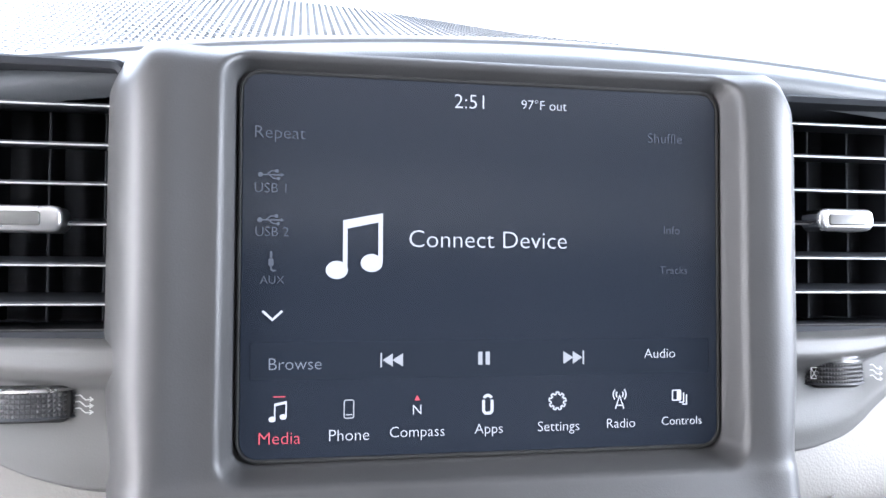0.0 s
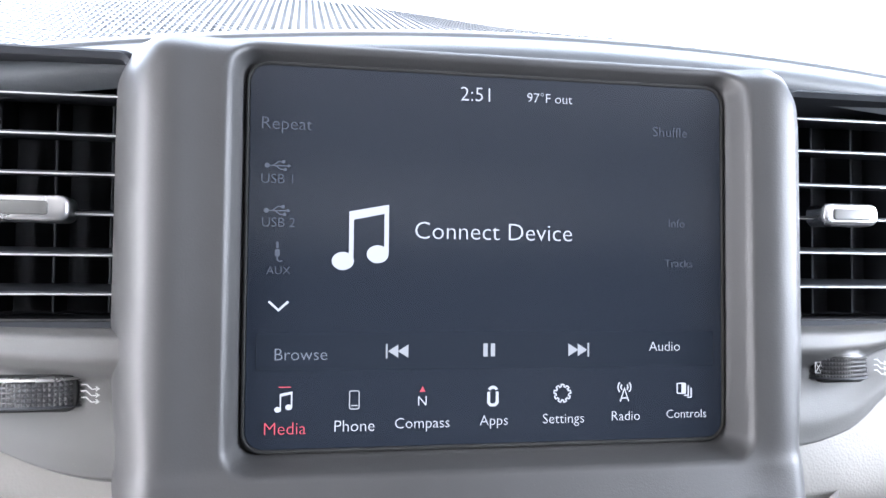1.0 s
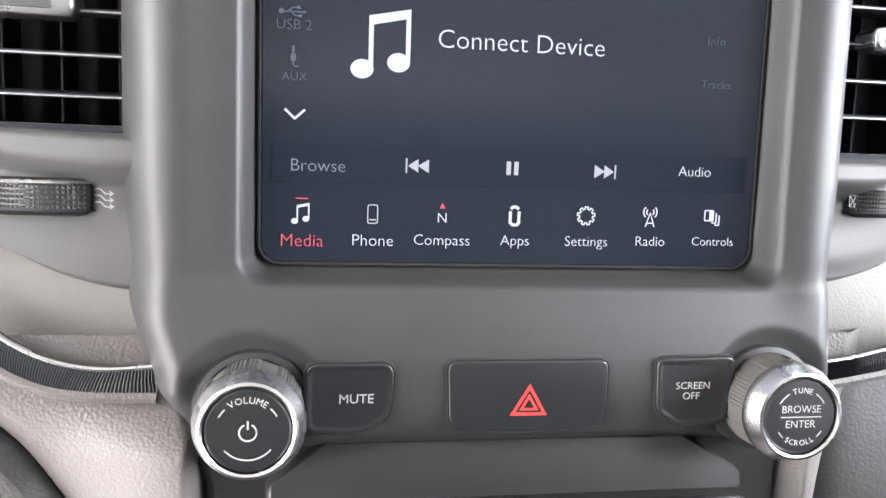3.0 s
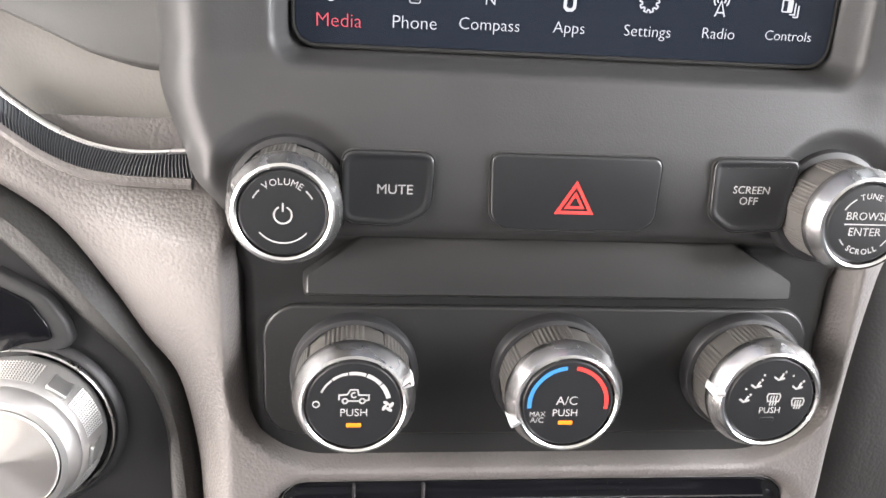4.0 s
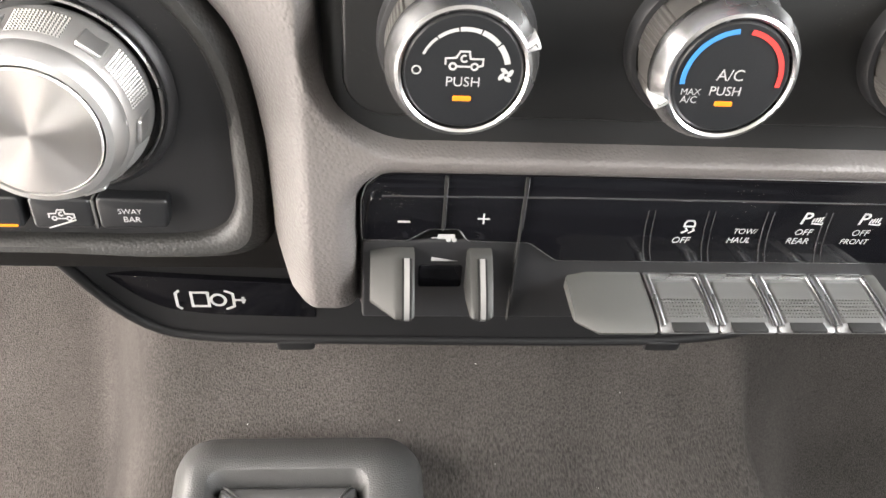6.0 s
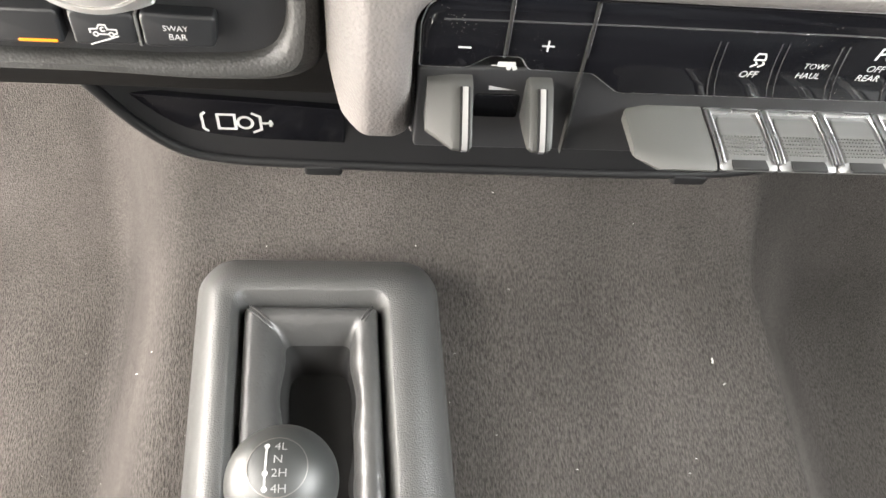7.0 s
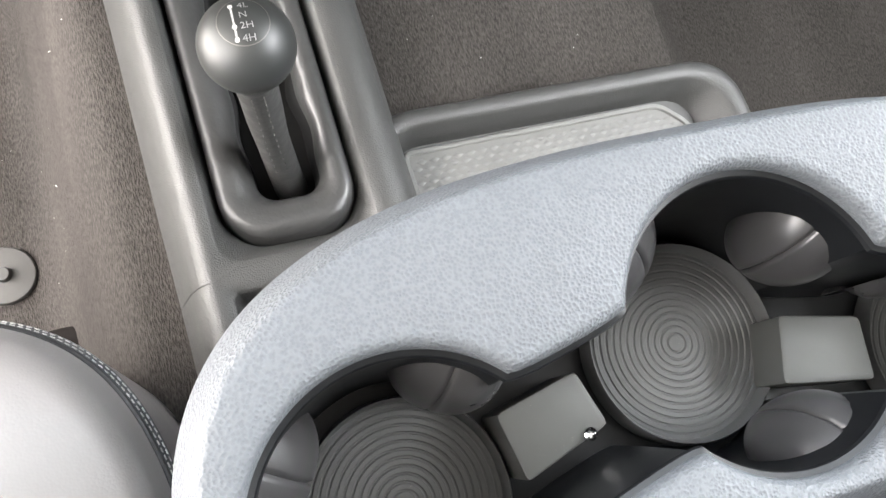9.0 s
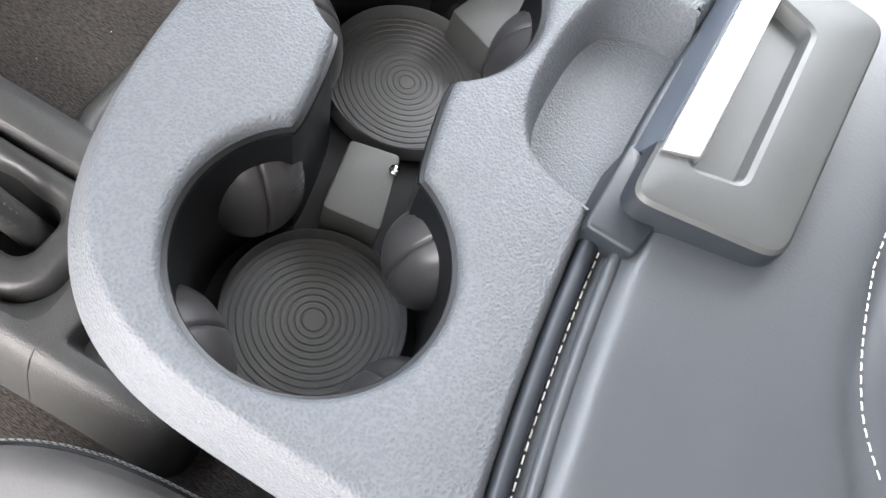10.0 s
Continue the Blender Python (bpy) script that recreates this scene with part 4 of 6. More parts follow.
def build_floor_console():
    root = thing("floor_console", Matrix.Translation((-0.07, 0.15, 0.19)), "grained grey plastic floor console round the transfer case lever", "console")
    back = root.matrix_world.inverted()

    def outline(x0, x1, y0, y1, rf, rr, z, wob=0.0, n=10):
        """A rounded box with its own radius for the front and the rear corners."""
        pts = []
        for k, (cx, cy, r) in enumerate(((x1 - rf, y1 - rf, rf), (x0 + rf, y1 - rf, rf), (x0 + rr, y0 + rr, rr), (x1 - rr, y0 + rr, rr))):
            for i in range(n + 1):
                a = math.pi / 2 * (k + i / n)
                pts.append((cx + r * math.cos(a), cy + r * math.sin(a)))
            if k in (0, 2):
                for i in range(1, 5):
                    f = i / 5
                    pts.append((x1 - rf + (x0 + rf - x1 + rf) * f, y1) if k == 0 else (x0 + rr + (x1 - rr - x0 - rr) * f, y0))
            else:
                for i in range(1, 24):
                    f = i / 24
                    pts.append((x0, y1 - rf + (y0 + rr - y1 + rf) * f) if k == 1 else (x1, y0 + rr + (y1 - rf - y0 - rr) * f))
        mid = (x0 + x1) / 2
        out = []
        for x, y in pts:
            pinch = wob * (0.6 * math.sin(y * 70 + 0.5 + x * 9) + 0.4 * math.sin(y * 131 + z * 60))
            out.append((x + (pinch if x < mid else -pinch), y))
        return [(x, y, z) for x, y in sheared(out)]
    prof = [outline(-0.112, 0.100, -0.137, 0.215, 0.035, 0.001, 0.15), outline(-0.104, 0.096, -0.137, 0.205, 0.032, 0.001, 0.2), outline(-0.0905, 0.0875, -0.137, 0.180, 0.026, 0.001, 0.248), outline(-0.083, 0.079, -0.137, 0.163, 0.022, 0.001, 0.2635), outline(-0.077, 0.069, -0.137, 0.153, 0.018, 0.001, 0.2705), outline(-0.0725, 0.062, -0.137, 0.149, 0.016, 0.001, 0.2715),
            outline(-0.0655, 0.0505, -0.127, 0.143, 0.012, 0.016, 0.2715), outline(-0.0642, 0.0492, -0.1256, 0.1416, 0.012, 0.018, 0.2702), outline(-0.0605, 0.0456, -0.1200, 0.1370, 0.010, 0.026, 0.2610), outline(-0.0582, 0.0432, -0.1160, 0.1338, 0.008, 0.032, 0.2550), outline(-0.0568, 0.0418, -0.1135, 0.1318, 0.006, 0.033, 0.2400)]
    bm = rings_mesh(prof)
    bm.transform(back)
    finish(bm, "shift_surround", M_CONSOLE, root, sharp=60)
    prof = [outline(-0.112, 0.100, -0.26, -0.137, 0.001, 0.02, 0.15), outline(-0.104, 0.096, -0.26, -0.137, 0.001, 0.02, 0.2), outline(-0.0905, 0.0875, -0.255, -0.137, 0.001, 0.02, 0.248), outline(-0.083, 0.079, -0.25, -0.137, 0.001, 0.018, 0.2635), outline(-0.077, 0.069, -0.245, -0.137, 0.001, 0.016, 0.2705), outline(-0.0725, 0.062, -0.24, -0.137, 0.001, 0.014, 0.2715),
            outline(-0.0635, 0.050, -0.232, -0.146, 0.006, 0.012, 0.2715), outline(-0.0615, 0.048, -0.23, -0.1485, 0.006, 0.012, 0.269), outline(-0.058, 0.045, -0.226, -0.151, 0.006, 0.012, 0.235)]
    bm = rings_mesh(prof, cap1=True)
    bm.transform(back)
    finish(bm, "rear_cubby", M_CONSOLE, root, "recessed cubby behind the lever", sharp=60)
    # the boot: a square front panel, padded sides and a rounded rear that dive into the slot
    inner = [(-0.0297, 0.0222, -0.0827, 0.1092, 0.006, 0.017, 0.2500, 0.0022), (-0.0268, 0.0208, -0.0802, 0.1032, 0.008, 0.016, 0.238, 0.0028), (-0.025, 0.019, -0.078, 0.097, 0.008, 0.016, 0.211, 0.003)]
    # the boot's lower rings are black: the slot's shade is put into their colour
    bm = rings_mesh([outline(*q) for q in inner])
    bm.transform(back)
    finish(bm, "shaded_lower_boot", M_HOLE, root, "lower boot walls in the slot, their shade put in as black", sharp=70)
    spec = [(-0.0575, 0.0425, -0.1165, 0.1320, 0.004, 0.034, 0.232, 0), (-0.0565, 0.0415, -0.1125, 0.1315, 0.004, 0.034, 0.2605, 0), (-0.0540, 0.0390, -0.1095, 0.1295, 0.004, 0.031, 0.2662, 0), (-0.049, 0.034, -0.104, 0.1262, 0.004, 0.027, 0.2682, 0.0002),
            (-0.040, 0.0275, -0.094, 0.1205, 0.004, 0.021, 0.2668, 0.0006), (-0.0335, 0.0240, -0.087, 0.1150, 0.005, 0.018, 0.2610, 0.0014), (-0.0295, 0.0220, -0.0825, 0.109, 0.006, 0.017, 0.252, 0.0022), (-0.0285, 0.0215, -0.0815, 0.107, 0.006, 0.017, 0.2475, 0.0022)]
    bm = rings_mesh([outline(*q) for q in spec])
    bm.transform(back)
    finish(bm, "lever_boot", M_BOOT, root, "soft black leather lever boot", sharp=70)
    # shallow bottom, blackened to stand for the dark of a deeper slot
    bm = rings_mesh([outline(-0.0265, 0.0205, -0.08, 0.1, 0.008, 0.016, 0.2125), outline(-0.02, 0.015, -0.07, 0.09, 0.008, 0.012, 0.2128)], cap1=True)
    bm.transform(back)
    finish(bm, "slot_floor", M_HOLE, root, "shallow slot bottom, coloured black for the shade of a deep slot")
    for sx in (-1, 1):
        for d in (-0.0012, 0.0012):
            xo, xi = (-0.0535, -0.0285) if sx < 0 else (0.0385, 0.0222)
            path = smooth_path([(xo + d * 0.7, 0.1295 + d * sx * -1, 0.2664), ((xo * 0.75 + xi * 0.25) + d * 0.7, 0.1250 + d * sx * -1, 0.2682), ((xo * 0.4 + xi * 0.6) + d * 0.7, 0.1175 + d * sx * -1, 0.2660), (xi + d * 0.7, 0.1100 + d * sx * -1, 0.2545)], 5)
            bm = tube([(p.x - 0.045 * p.y - 0.066, p.y + 0.170, p.z) for p in path], 0.0008, 6)
            bm.transform(back)
            finish(bm, "boot_seam", M_BOOT, root, "raised corner seam")


def build_lever():
    root = thing("transfer_case_lever", Matrix.Translation((-0.0805, 0.142, 0.385)), "dark grey ball-topped transfer case lever with white range markings", "gear lever")
    R = 0.0288
    prof = [(0.0145, -0.030), (0.0165, -0.0265)] + [(R * math.cos(a), R * math.sin(a) * 0.93) for a in [radians(-62 + 142 * i / 26) for i in range(27)]]
    finish(lathe(prof, 56), "knob", M_GREYKNOB, root, "satin dark grey ball knob", sharp=60)
    tilt = pose(0, 0, 0, 2, 0, 0)
    def dome(bm):
        for v in bm.verts:
            x, y, z = v.co
            k = max(0.0, 1 - (x * x + y * y) / (R * R))
            v.co.z = R * 0.93 * math.sqrt(k) + 0.00025 + z
        bm.transform(tilt)
        return bm
    finish(dome(strokes([circle(-0.0005, 0.002, 0.0146, 48) + [circle(-0.0005, 0.002, 0.0146, 48)[0]]], 0.0005)), "marking_ring", M_KNURL, root, "thin silver ring")
    marks = strokes([[(-0.0058, 0.0120 - i * 0.00116) for i in range(19)]], 0.0010)
    for y in (0.0120, -0.0016, -0.0088):
        fills([circle(-0.0058, y, 0.0014, 14)], bm=marks)
    finish(dome(marks), "range_line", M_PRINT, root, "white printed shift line")
    for body, y in (("4L", 0.0116), ("N", 0.0050), ("2H", -0.0016), ("4H", -0.0088)):
        ob = letters(body, 0.0055, M_PRINT, root, 0, 0, 0)
        for v in ob.data.vertices:
            x, yy = v.co.x * 1.15 + 0.0010 + (0 if body != "N" else -0.001), v.co.y + y
            k = max(0.0, 1 - (x * x + yy * yy) / (R * R))
            v.co = tilt @ Vector((x, yy, R * 0.93 * math.sqrt(k) + 0.0003))
    # collar and boot tube below the ball
    path = smooth_path([(0, -0.001, -0.024), (0.002, -0.006, -0.045), (0.006, -0.016, -0.085), (0.012, -0.028, -0.125), (0.018, -0.038, -0.165)], 6)
    rings = []
    for i, p in enumerate(path):
        k = i / (len(path) - 1)
        r = lerp_table(k, [(0, 0.0150), (0.10, 0.0158), (0.14, 0.0140), (0.35, 0.0132), (0.6, 0.0118), (1, 0.0125)])
        rings.append([(p.x + r * (1 + 0.05 * math.sin(3 * a + 5 * k)) * math.cos(a), p.y + r * math.sin(a), p.z) for a in [2 * math.pi * j / 24 for j in range(24)]])
    finish(rings_mesh(rings, cap1=True), "lever_sleeve", M_BOOT, root, "stitched black leather sleeve", sharp=70)
    bm = bmesh.new()
    for sx in (-0.004, 0.004):
        for i in range(3, 17):
            p = path[i]
            tube([(p.x + sx, p.y - 0.0155, p.z), (p.x + sx, p.y - 0.0162, p.z - 0.0018)], 0.0005, 5, bm=bm)
    finish(bm, "sleeve_stitching", M_GREYBTN, root, "grey sleeve stitches")


def build_tray():
    root = thing("floor_tray", Matrix.Translation((0.15, 0.06, 0.2)), "grey plastic floor storage tray with a rubber mat", "tray")
    back = root.matrix_world.inverted()

    def ring(x0, x1, y0, y1, r, z, flare=0.0):
        return [(x, y, z) for x, y in round_poly([(x1, y1), (x0, y1), (x0, y0), (x1 + flare, y0)], r, 8)]
    prof = [ring(-0.015, 0.338, -0.080, 0.148, 0.05, 0.13, 0.012), ring(-0.012, 0.333, -0.078, 0.145, 0.05, 0.232, 0.011), ring(-0.008, 0.328, -0.076, 0.141, 0.048, 0.2465, 0.010), ring(-0.004, 0.324, -0.074, 0.1375, 0.046, 0.25, 0.009),
            ring(0.006, 0.314, 0.0225, 0.1285, 0.036, 0.25, 0.010), ring(0.010, 0.308, 0.0265, 0.1255, 0.034, 0.2465, 0.009), ring(0.0155, 0.294, 0.0300, 0.1215, 0.030, 0.226, 0.006), ring(0.018, 0.291, 0.0310, 0.1195, 0.028, 0.2205, 0.006)]
    bm = rings_mesh(prof, cap1=True)
    bm.transform(back)
    finish(bm, "bin", M_CONSOLE, root, sharp=60)
    o = round_poly([(0.0276, 0.1150), (0.262, 0.1165), (0.286, 0.094), (0.2885, 0.0557), (0.2835, 0.038), (0.0330, 0.033)], 0.010, 6)
    bm = slab(o, 0.2195, 0.2245, 0.001)
    bm.transform(back)
    mat_ob = finish(bm, "rubber_mat", M_MAT, root, "textured grey rubber mat")
    bm = frame_ring(o, inset(o, 0.0042), 0.2235, 0.2268, 0.0008)
    bm.transform(back)
    finish(bm, "mat_border", M_MAT, root, "raised border of the mat")
    bm = slab(rrect(0.02, 0.003, 0.0008, 2, 0.1584, 0.0352), 0.223, 0.2272, 0.0004)
    bm.transform(back)
    finish(bm, "finger_notch", M_HOLE, root, "dark finger notch in the border")
    bm = bmesh.new()
    nx, ny = 25, 13
    for j in range(ny):
        for i in range(nx):
            x = 0.0375 + i * 0.0104 + (0.0052 if j % 2 else 0)
            y = 0.0405 + j * 0.0058 + (x - 0.03) * 0.012
            if x > 0.281 or y > 0.110 or x * 0.7 + y > 0.288:
                continue
            a, b = 0.0053, 0.0030
            lo = [bm.verts.new((x + dx, y + dy, 0.2243)) for dx, dy in ((-a, 0), (0, -b), (a, 0), (0, b))]
            hi = [bm.verts.new((x + dx * 0.5, y + dy * 0.5, 0.2257)) for dx, dy in ((-a, 0), (0, -b), (a, 0), (0, b))]
            for k in range(4):
                bm.faces.new((lo[k], lo[(k + 1) % 4], hi[(k + 1) % 4], hi[k]))
            bm.faces.new(hi)
    bm.transform(back)
    ob = finish(bm, "mat_pattern", M_MAT, root, "small raised diamonds", sharp=80)
    ob["kind"] = "stuff"


M_GREYKNOB = mat("satin_grey_knob", (0.024, 0.0255, 0.025), 0.44, var=0.05, bump=0.06, bump_scale=2000, spec=0.5)
build_floor_console()
build_lever()
build_tray()


# ---------------------------------------------------------------- things on the centre stack
def fit_letters(body, width, material, parent, x, y, z, name="lettering", shear=0.0, bold=-0.00006):
    ob = letters(body, 0.01, material, parent, x, y, z, name, 0.0, shear, bold)
    xs = [v.co.x for v in ob.data.vertices]
    k = width / (max(xs) - min(xs))
    for v in ob.data.vertices:
        v.co.x *= k
        v.co.y *= k
    return ob


def note_icon(s):
    """Two joined quavers of height s."""
    polys = [[(x * 0.17 * s - 0.33 * s, y * 0.14 * s - 0.38 * s) for x, y in circle(0, 0, 1, 16)], [(x * 0.17 * s + 0.2 * s, y * 0.14 * s - 0.27 * s) for x, y in circle(0, 0, 1, 16)]]
    polys += [[(-0.24 * s, -0.36 * s), (-0.17 * s, -0.36 * s), (-0.17 * s, 0.4 * s), (-0.24 * s, 0.36 * s)], [(0.3 * s, -0.25 * s), (0.37 * s, -0.25 * s), (0.37 * s, 0.5 * s), (0.3 * s, 0.48 * s)], [(-0.24 * s, 0.24 * s), (0.37 * s, 0.37 * s), (0.37 * s, 0.5 * s), (-0.24 * s, 0.38 * s)]]
    return polys


def shift(polys, dx, dy):
    return [[(x + dx, y + dy) for x, y in p] for p in polys]


def build_screen():
    root = thing("touchscreen", on_dash(SCREEN[0], SCREEN[1], -0.0102), "dark glass touchscreen with a lit media menu", "touchscreen")
    finish(slab(rrect(SCREEN[2], SCREEN[3], 0.0065, 8), -0.0018, 0.0, 0.0002), "glass", M_DISPLAY, root, "dark reflective display glass", flat=True)
    V = SCREEN[1]
    z = 0.00006
    def put(bm, m, name, label):
        finish(bm, name, m, root, label)
    put(fills([rrect(0.1735, 0.0132, 0.0005, 2, 0.0, 0.0310 - V)], z), G_BAR, "control_bar", "grey-blue control bar")
    z2 = z + 0.00016
    for body, w, m, x, y in (("2:51", 0.0112, G_WHITE, -0.0081, 0.1258), ("97\u00b0F out", 0.0178, G_WHITE, 0.0201, 0.1257), ("Repeat", 0.0176, G_FADE, -0.0776, 0.1118), ("Shuffle", 0.0142, G_FADE, 0.0691, 0.1149), ("USB 1", 0.011, G_FADE, -0.0802, 0.0920), ("USB 2", 0.0115, G_FADE, -0.0799, 0.0765), ("AUX", 0.0083, G_FADE, -0.0796, 0.0595),
                             ("Connect Device", 0.060, G_WHITE, -0.001, 0.0745), ("Info", 0.0066, G_FADE, 0.0717, 0.0793), ("Tracks", 0.0115, G_FADE, 0.0725, 0.0638), ("Browse", 0.0183, G_DIM, -0.0714, 0.0298), ("Audio", 0.0127, G_WHITE, 0.0666, 0.0318), ("Media", 0.0144, G_RED, -0.0766, 0.0039), ("Phone", 0.0142, G_WHITE, -0.0522, 0.0043),
                             ("Compass", 0.020, G_WHITE, -0.0276, 0.0048), ("Apps", 0.0106, G_WHITE, -0.0009, 0.0051), ("Settings", 0.0161, G_WHITE, 0.0259, 0.0052), ("Radio", 0.0113, G_WHITE, 0.0506, 0.0056), ("Controls", 0.0165, G_WHITE, 0.0755, 0.0059)):
        fit_letters(body, w, m, root, x, y - V, z2, "screen_text", 0.0, -0.00012)
    put(fills(shift(note_icon(0.0235), -0.0493, 0.0722 - V), z2), G_WHITE, "note_icon", "large white music note")
    put(fills(shift(note_icon(0.0072), -0.0767, 0.0135 - V), z2), G_WHITE, "media_icon", "small white music note")
    put(fills([rrect(0.0042, 0.0004, 0.0001, 1, -0.0767, 0.0186 - V)], z2), G_RED, "media_marker", "red line over the media icon")
    put(strokes([[(-0.0828, 0.0487 - V), (-0.0794, 0.0456 - V), (-0.076, 0.0487 - V)]], 0.0008, z2), G_WHITE, "chevron_icon", "white chevron")
    for x, y in ((-0.0803, 0.0968), (-0.0803, 0.0808)):
        put(strokes([[(x - 0.0038, y - V), (x + 0.0036, y - V)], [(x - 0.0018, y - V), (x, y - V + 0.0014), (x + 0.0018, y - V + 0.0014)], [(x - 0.0008, y - V), (x + 0.0008, y - V - 0.0013), (x + 0.0024, y - V - 0.0013)]], 0.00045, z2), G_FADE, "usb_icon", "faint plug symbol")
        put(fills([circle(x - 0.0038, y - V, 0.0009, 12), rrect(0.0012, 0.0012, 0.0002, 1, x + 0.0019, y - V + 0.0014), circle(x + 0.0025, y - V - 0.0013, 0.0006, 10), [(x + 0.0046, y - V), (x + 0.0034, y - V + 0.0007), (x + 0.0034, y - V - 0.0007)]], z2 + 0.00015), G_FADE, "usb_icon", "faint plug symbol")
    put(fills([rrect(0.0009, 0.0024, 0.0002, 1, -0.0801, 0.0686 - V), rrect(0.0018, 0.0026, 0.0004, 2, -0.0801, 0.0659 - V)], z2), G_FADE, "aux_icon", "faint jack symbol")
    put(strokes([[(-0.0801, 0.0648 - V), (-0.0801, 0.0634 - V), (-0.0793, 0.0628 - V), (-0.0783, 0.0631 - V)]], 0.0005, z2), G_FADE, "aux_cable", "faint cable of the jack symbol")
    for sx, cx in ((1, -0.037), (-1, 0.0317)):
        t = [[(cx + sx * 0.0001, 0.0309 - V), (cx + sx * 0.004, 0.0333 - V), (cx + sx * 0.004, 0.0285 - V)], [(cx - sx * 0.0034, 0.0309 - V), (cx + sx * 0.0003, 0.0333 - V), (cx + sx * 0.0003, 0.0285 - V)], rrect(0.0006, 0.0052, 0.0001, 1, cx - sx * 0.0039, 0.0309 - V)]
        put(fills(t, z2), G_ICON, "skip_icon", "grey skip symbol")
    put(fills([rrect(0.0016, 0.0048, 0.0001, 1, -0.0043, 0.0311 - V), rrect(0.0016, 0.0048, 0.0001, 1, -0.0015, 0.0311 - V)], z2), G_ICON, "pause_icon", "grey pause symbol")
    put(strokes([rrect(0.0034, 0.0064, 0.0006, 3, -0.0523, 0.0137 - V) + [rrect(0.0034, 0.0064, 0.0006, 3, -0.0523, 0.0137 - V)[0]], [(-0.0535, 0.0117 - V), (-0.0511, 0.0117 - V)]], 0.0004, z2), G_ICON, "phone_icon", "grey handset symbol")
    fit_letters("N", 0.0031, G_WHITE, root, -0.0277, 0.0127 - V, z2, "compass_letter")
    put(fills([[(-0.0288, 0.0162 - V), (-0.0266, 0.0162 - V), (-0.0277, 0.0182 - V)]], z2), G_RED, "compass_needle", "red needle")
    put(strokes([[(-0.0030, 0.0158 - V), (-0.0030, 0.0117 - V), (-0.0022, 0.0109 - V), (-0.0006, 0.0109 - V), (0.0002, 0.0117 - V), (0.0002, 0.0158 - V)], arc(-0.0014, 0.0158 - V, 0.0016, 25, 155, 8)], 0.0011, z2), G_WHITE, "apps_icon", "white horseshoe symbol")
    gear = []
    for i in range(9):
        a = 40 * i
        gear += arc(0.0254, 0.0147 - V, 0.0033, a, a + 18, 3) + arc(0.0254, 0.0147 - V, 0.0025, a + 22, a + 36, 2)
    put(strokes([gear + [gear[0]]], 0.0005, z2), G_WHITE, "settings_icon", "white gear")
    put(strokes([[(0.0484, 0.0112 - V), (0.0501, 0.0162 - V), (0.0518, 0.0112 - V)], [(0.0490, 0.0125 - V), (0.0512, 0.0125 - V)], arc(0.0501, 0.0166 - V, 0.0014, -45, 45, 5), arc(0.0501, 0.0166 - V, 0.0014, 135, 225, 5), arc(0.0501, 0.0166 - V, 0.0026, -45, 45, 6), arc(0.0501, 0.0166 - V, 0.0026, 135, 225, 6)], 0.0005, z2), G_WHITE, "radio_icon", "white mast symbol")
    r = rrect(0.0034, 0.0038, 0.0003, 2, 0.0734, 0.0158 - V)
    put(strokes([r + [r[0]], [(0.0744, 0.0131 - V), (0.0763, 0.0131 - V), (0.0763, 0.0168 - V)], [(0.0757, 0.0123 - V), (0.0775, 0.0123 - V), (0.0775, 0.016 - V)]], 0.0005, z2), G_WHITE, "controls_icon", "white card symbol")
    put(fills([rrect(0.0016, 0.0036, 0.0002, 2, 0.0743, 0.0158 - V)], z2), G_WHITE, "controls_card", "white card")


def grip_wobble(period, amp, gap_period=6):
    def f(t, z):
        zone = (t * gap_period) % 1.0
        if zone < 0.36:
            return -amp * 1.3
        return amp if int(t * period) % 2 else 0.0
    return f


def build_rotary(name, u, v, w0, rb, r, top, label, category="rotary knob", group="", ring=0.82):
    root = thing(name, on_dash(u, v, w0), label, category, group)
    h = top - w0
    finish(lathe([(rb, -0.004), (rb, 0.003), (rb - 0.0008, 0.0042), (r + 0.0002, 0.0046)], 64, cap=False), "flange", M_DARK, root, "black flange")
    finish(lathe([(r - 0.0002, 0.003), (r, 0.0055), (r - 0.0003, h - 0.0085), (r - 0.0012, h - 0.0075)], 320, cap=False, wobble=grip_wobble(160, 0.0003)), "knurled_grip", M_KNURL, root, "ribbed dark chrome grip", sharp=25)
    ri = r * ring
    finish(lathe([(r - 0.0014, h - 0.0085), (r + 0.0003, h - 0.008), (r + 0.0005, h - 0.0062), (r + 0.0001, h - 0.005), (ri + 0.0016, h - 0.0004), (ri + 0.0007, h), (ri, h - 0.0006), (ri - 0.0002, h - 0.0022)], 72, cap=False), "chrome_ring", M_CHROME, root, "satin chrome ring", sharp=28)
    finish(lathe([(ri - 0.0003, h - 0.003), (ri - 0.0004, h - 0.0014), (ri - 0.0012, h - 0.0007), (ri * 0.6, h - 0.0005), (0.0005, h - 0.0004)], 56), "cap", M_BUTTON, root, "black cap")
    return root, h - 0.0004


def print_on(root, bm, material, name="print", label=""):
    return finish(bm, name, material, root, label)


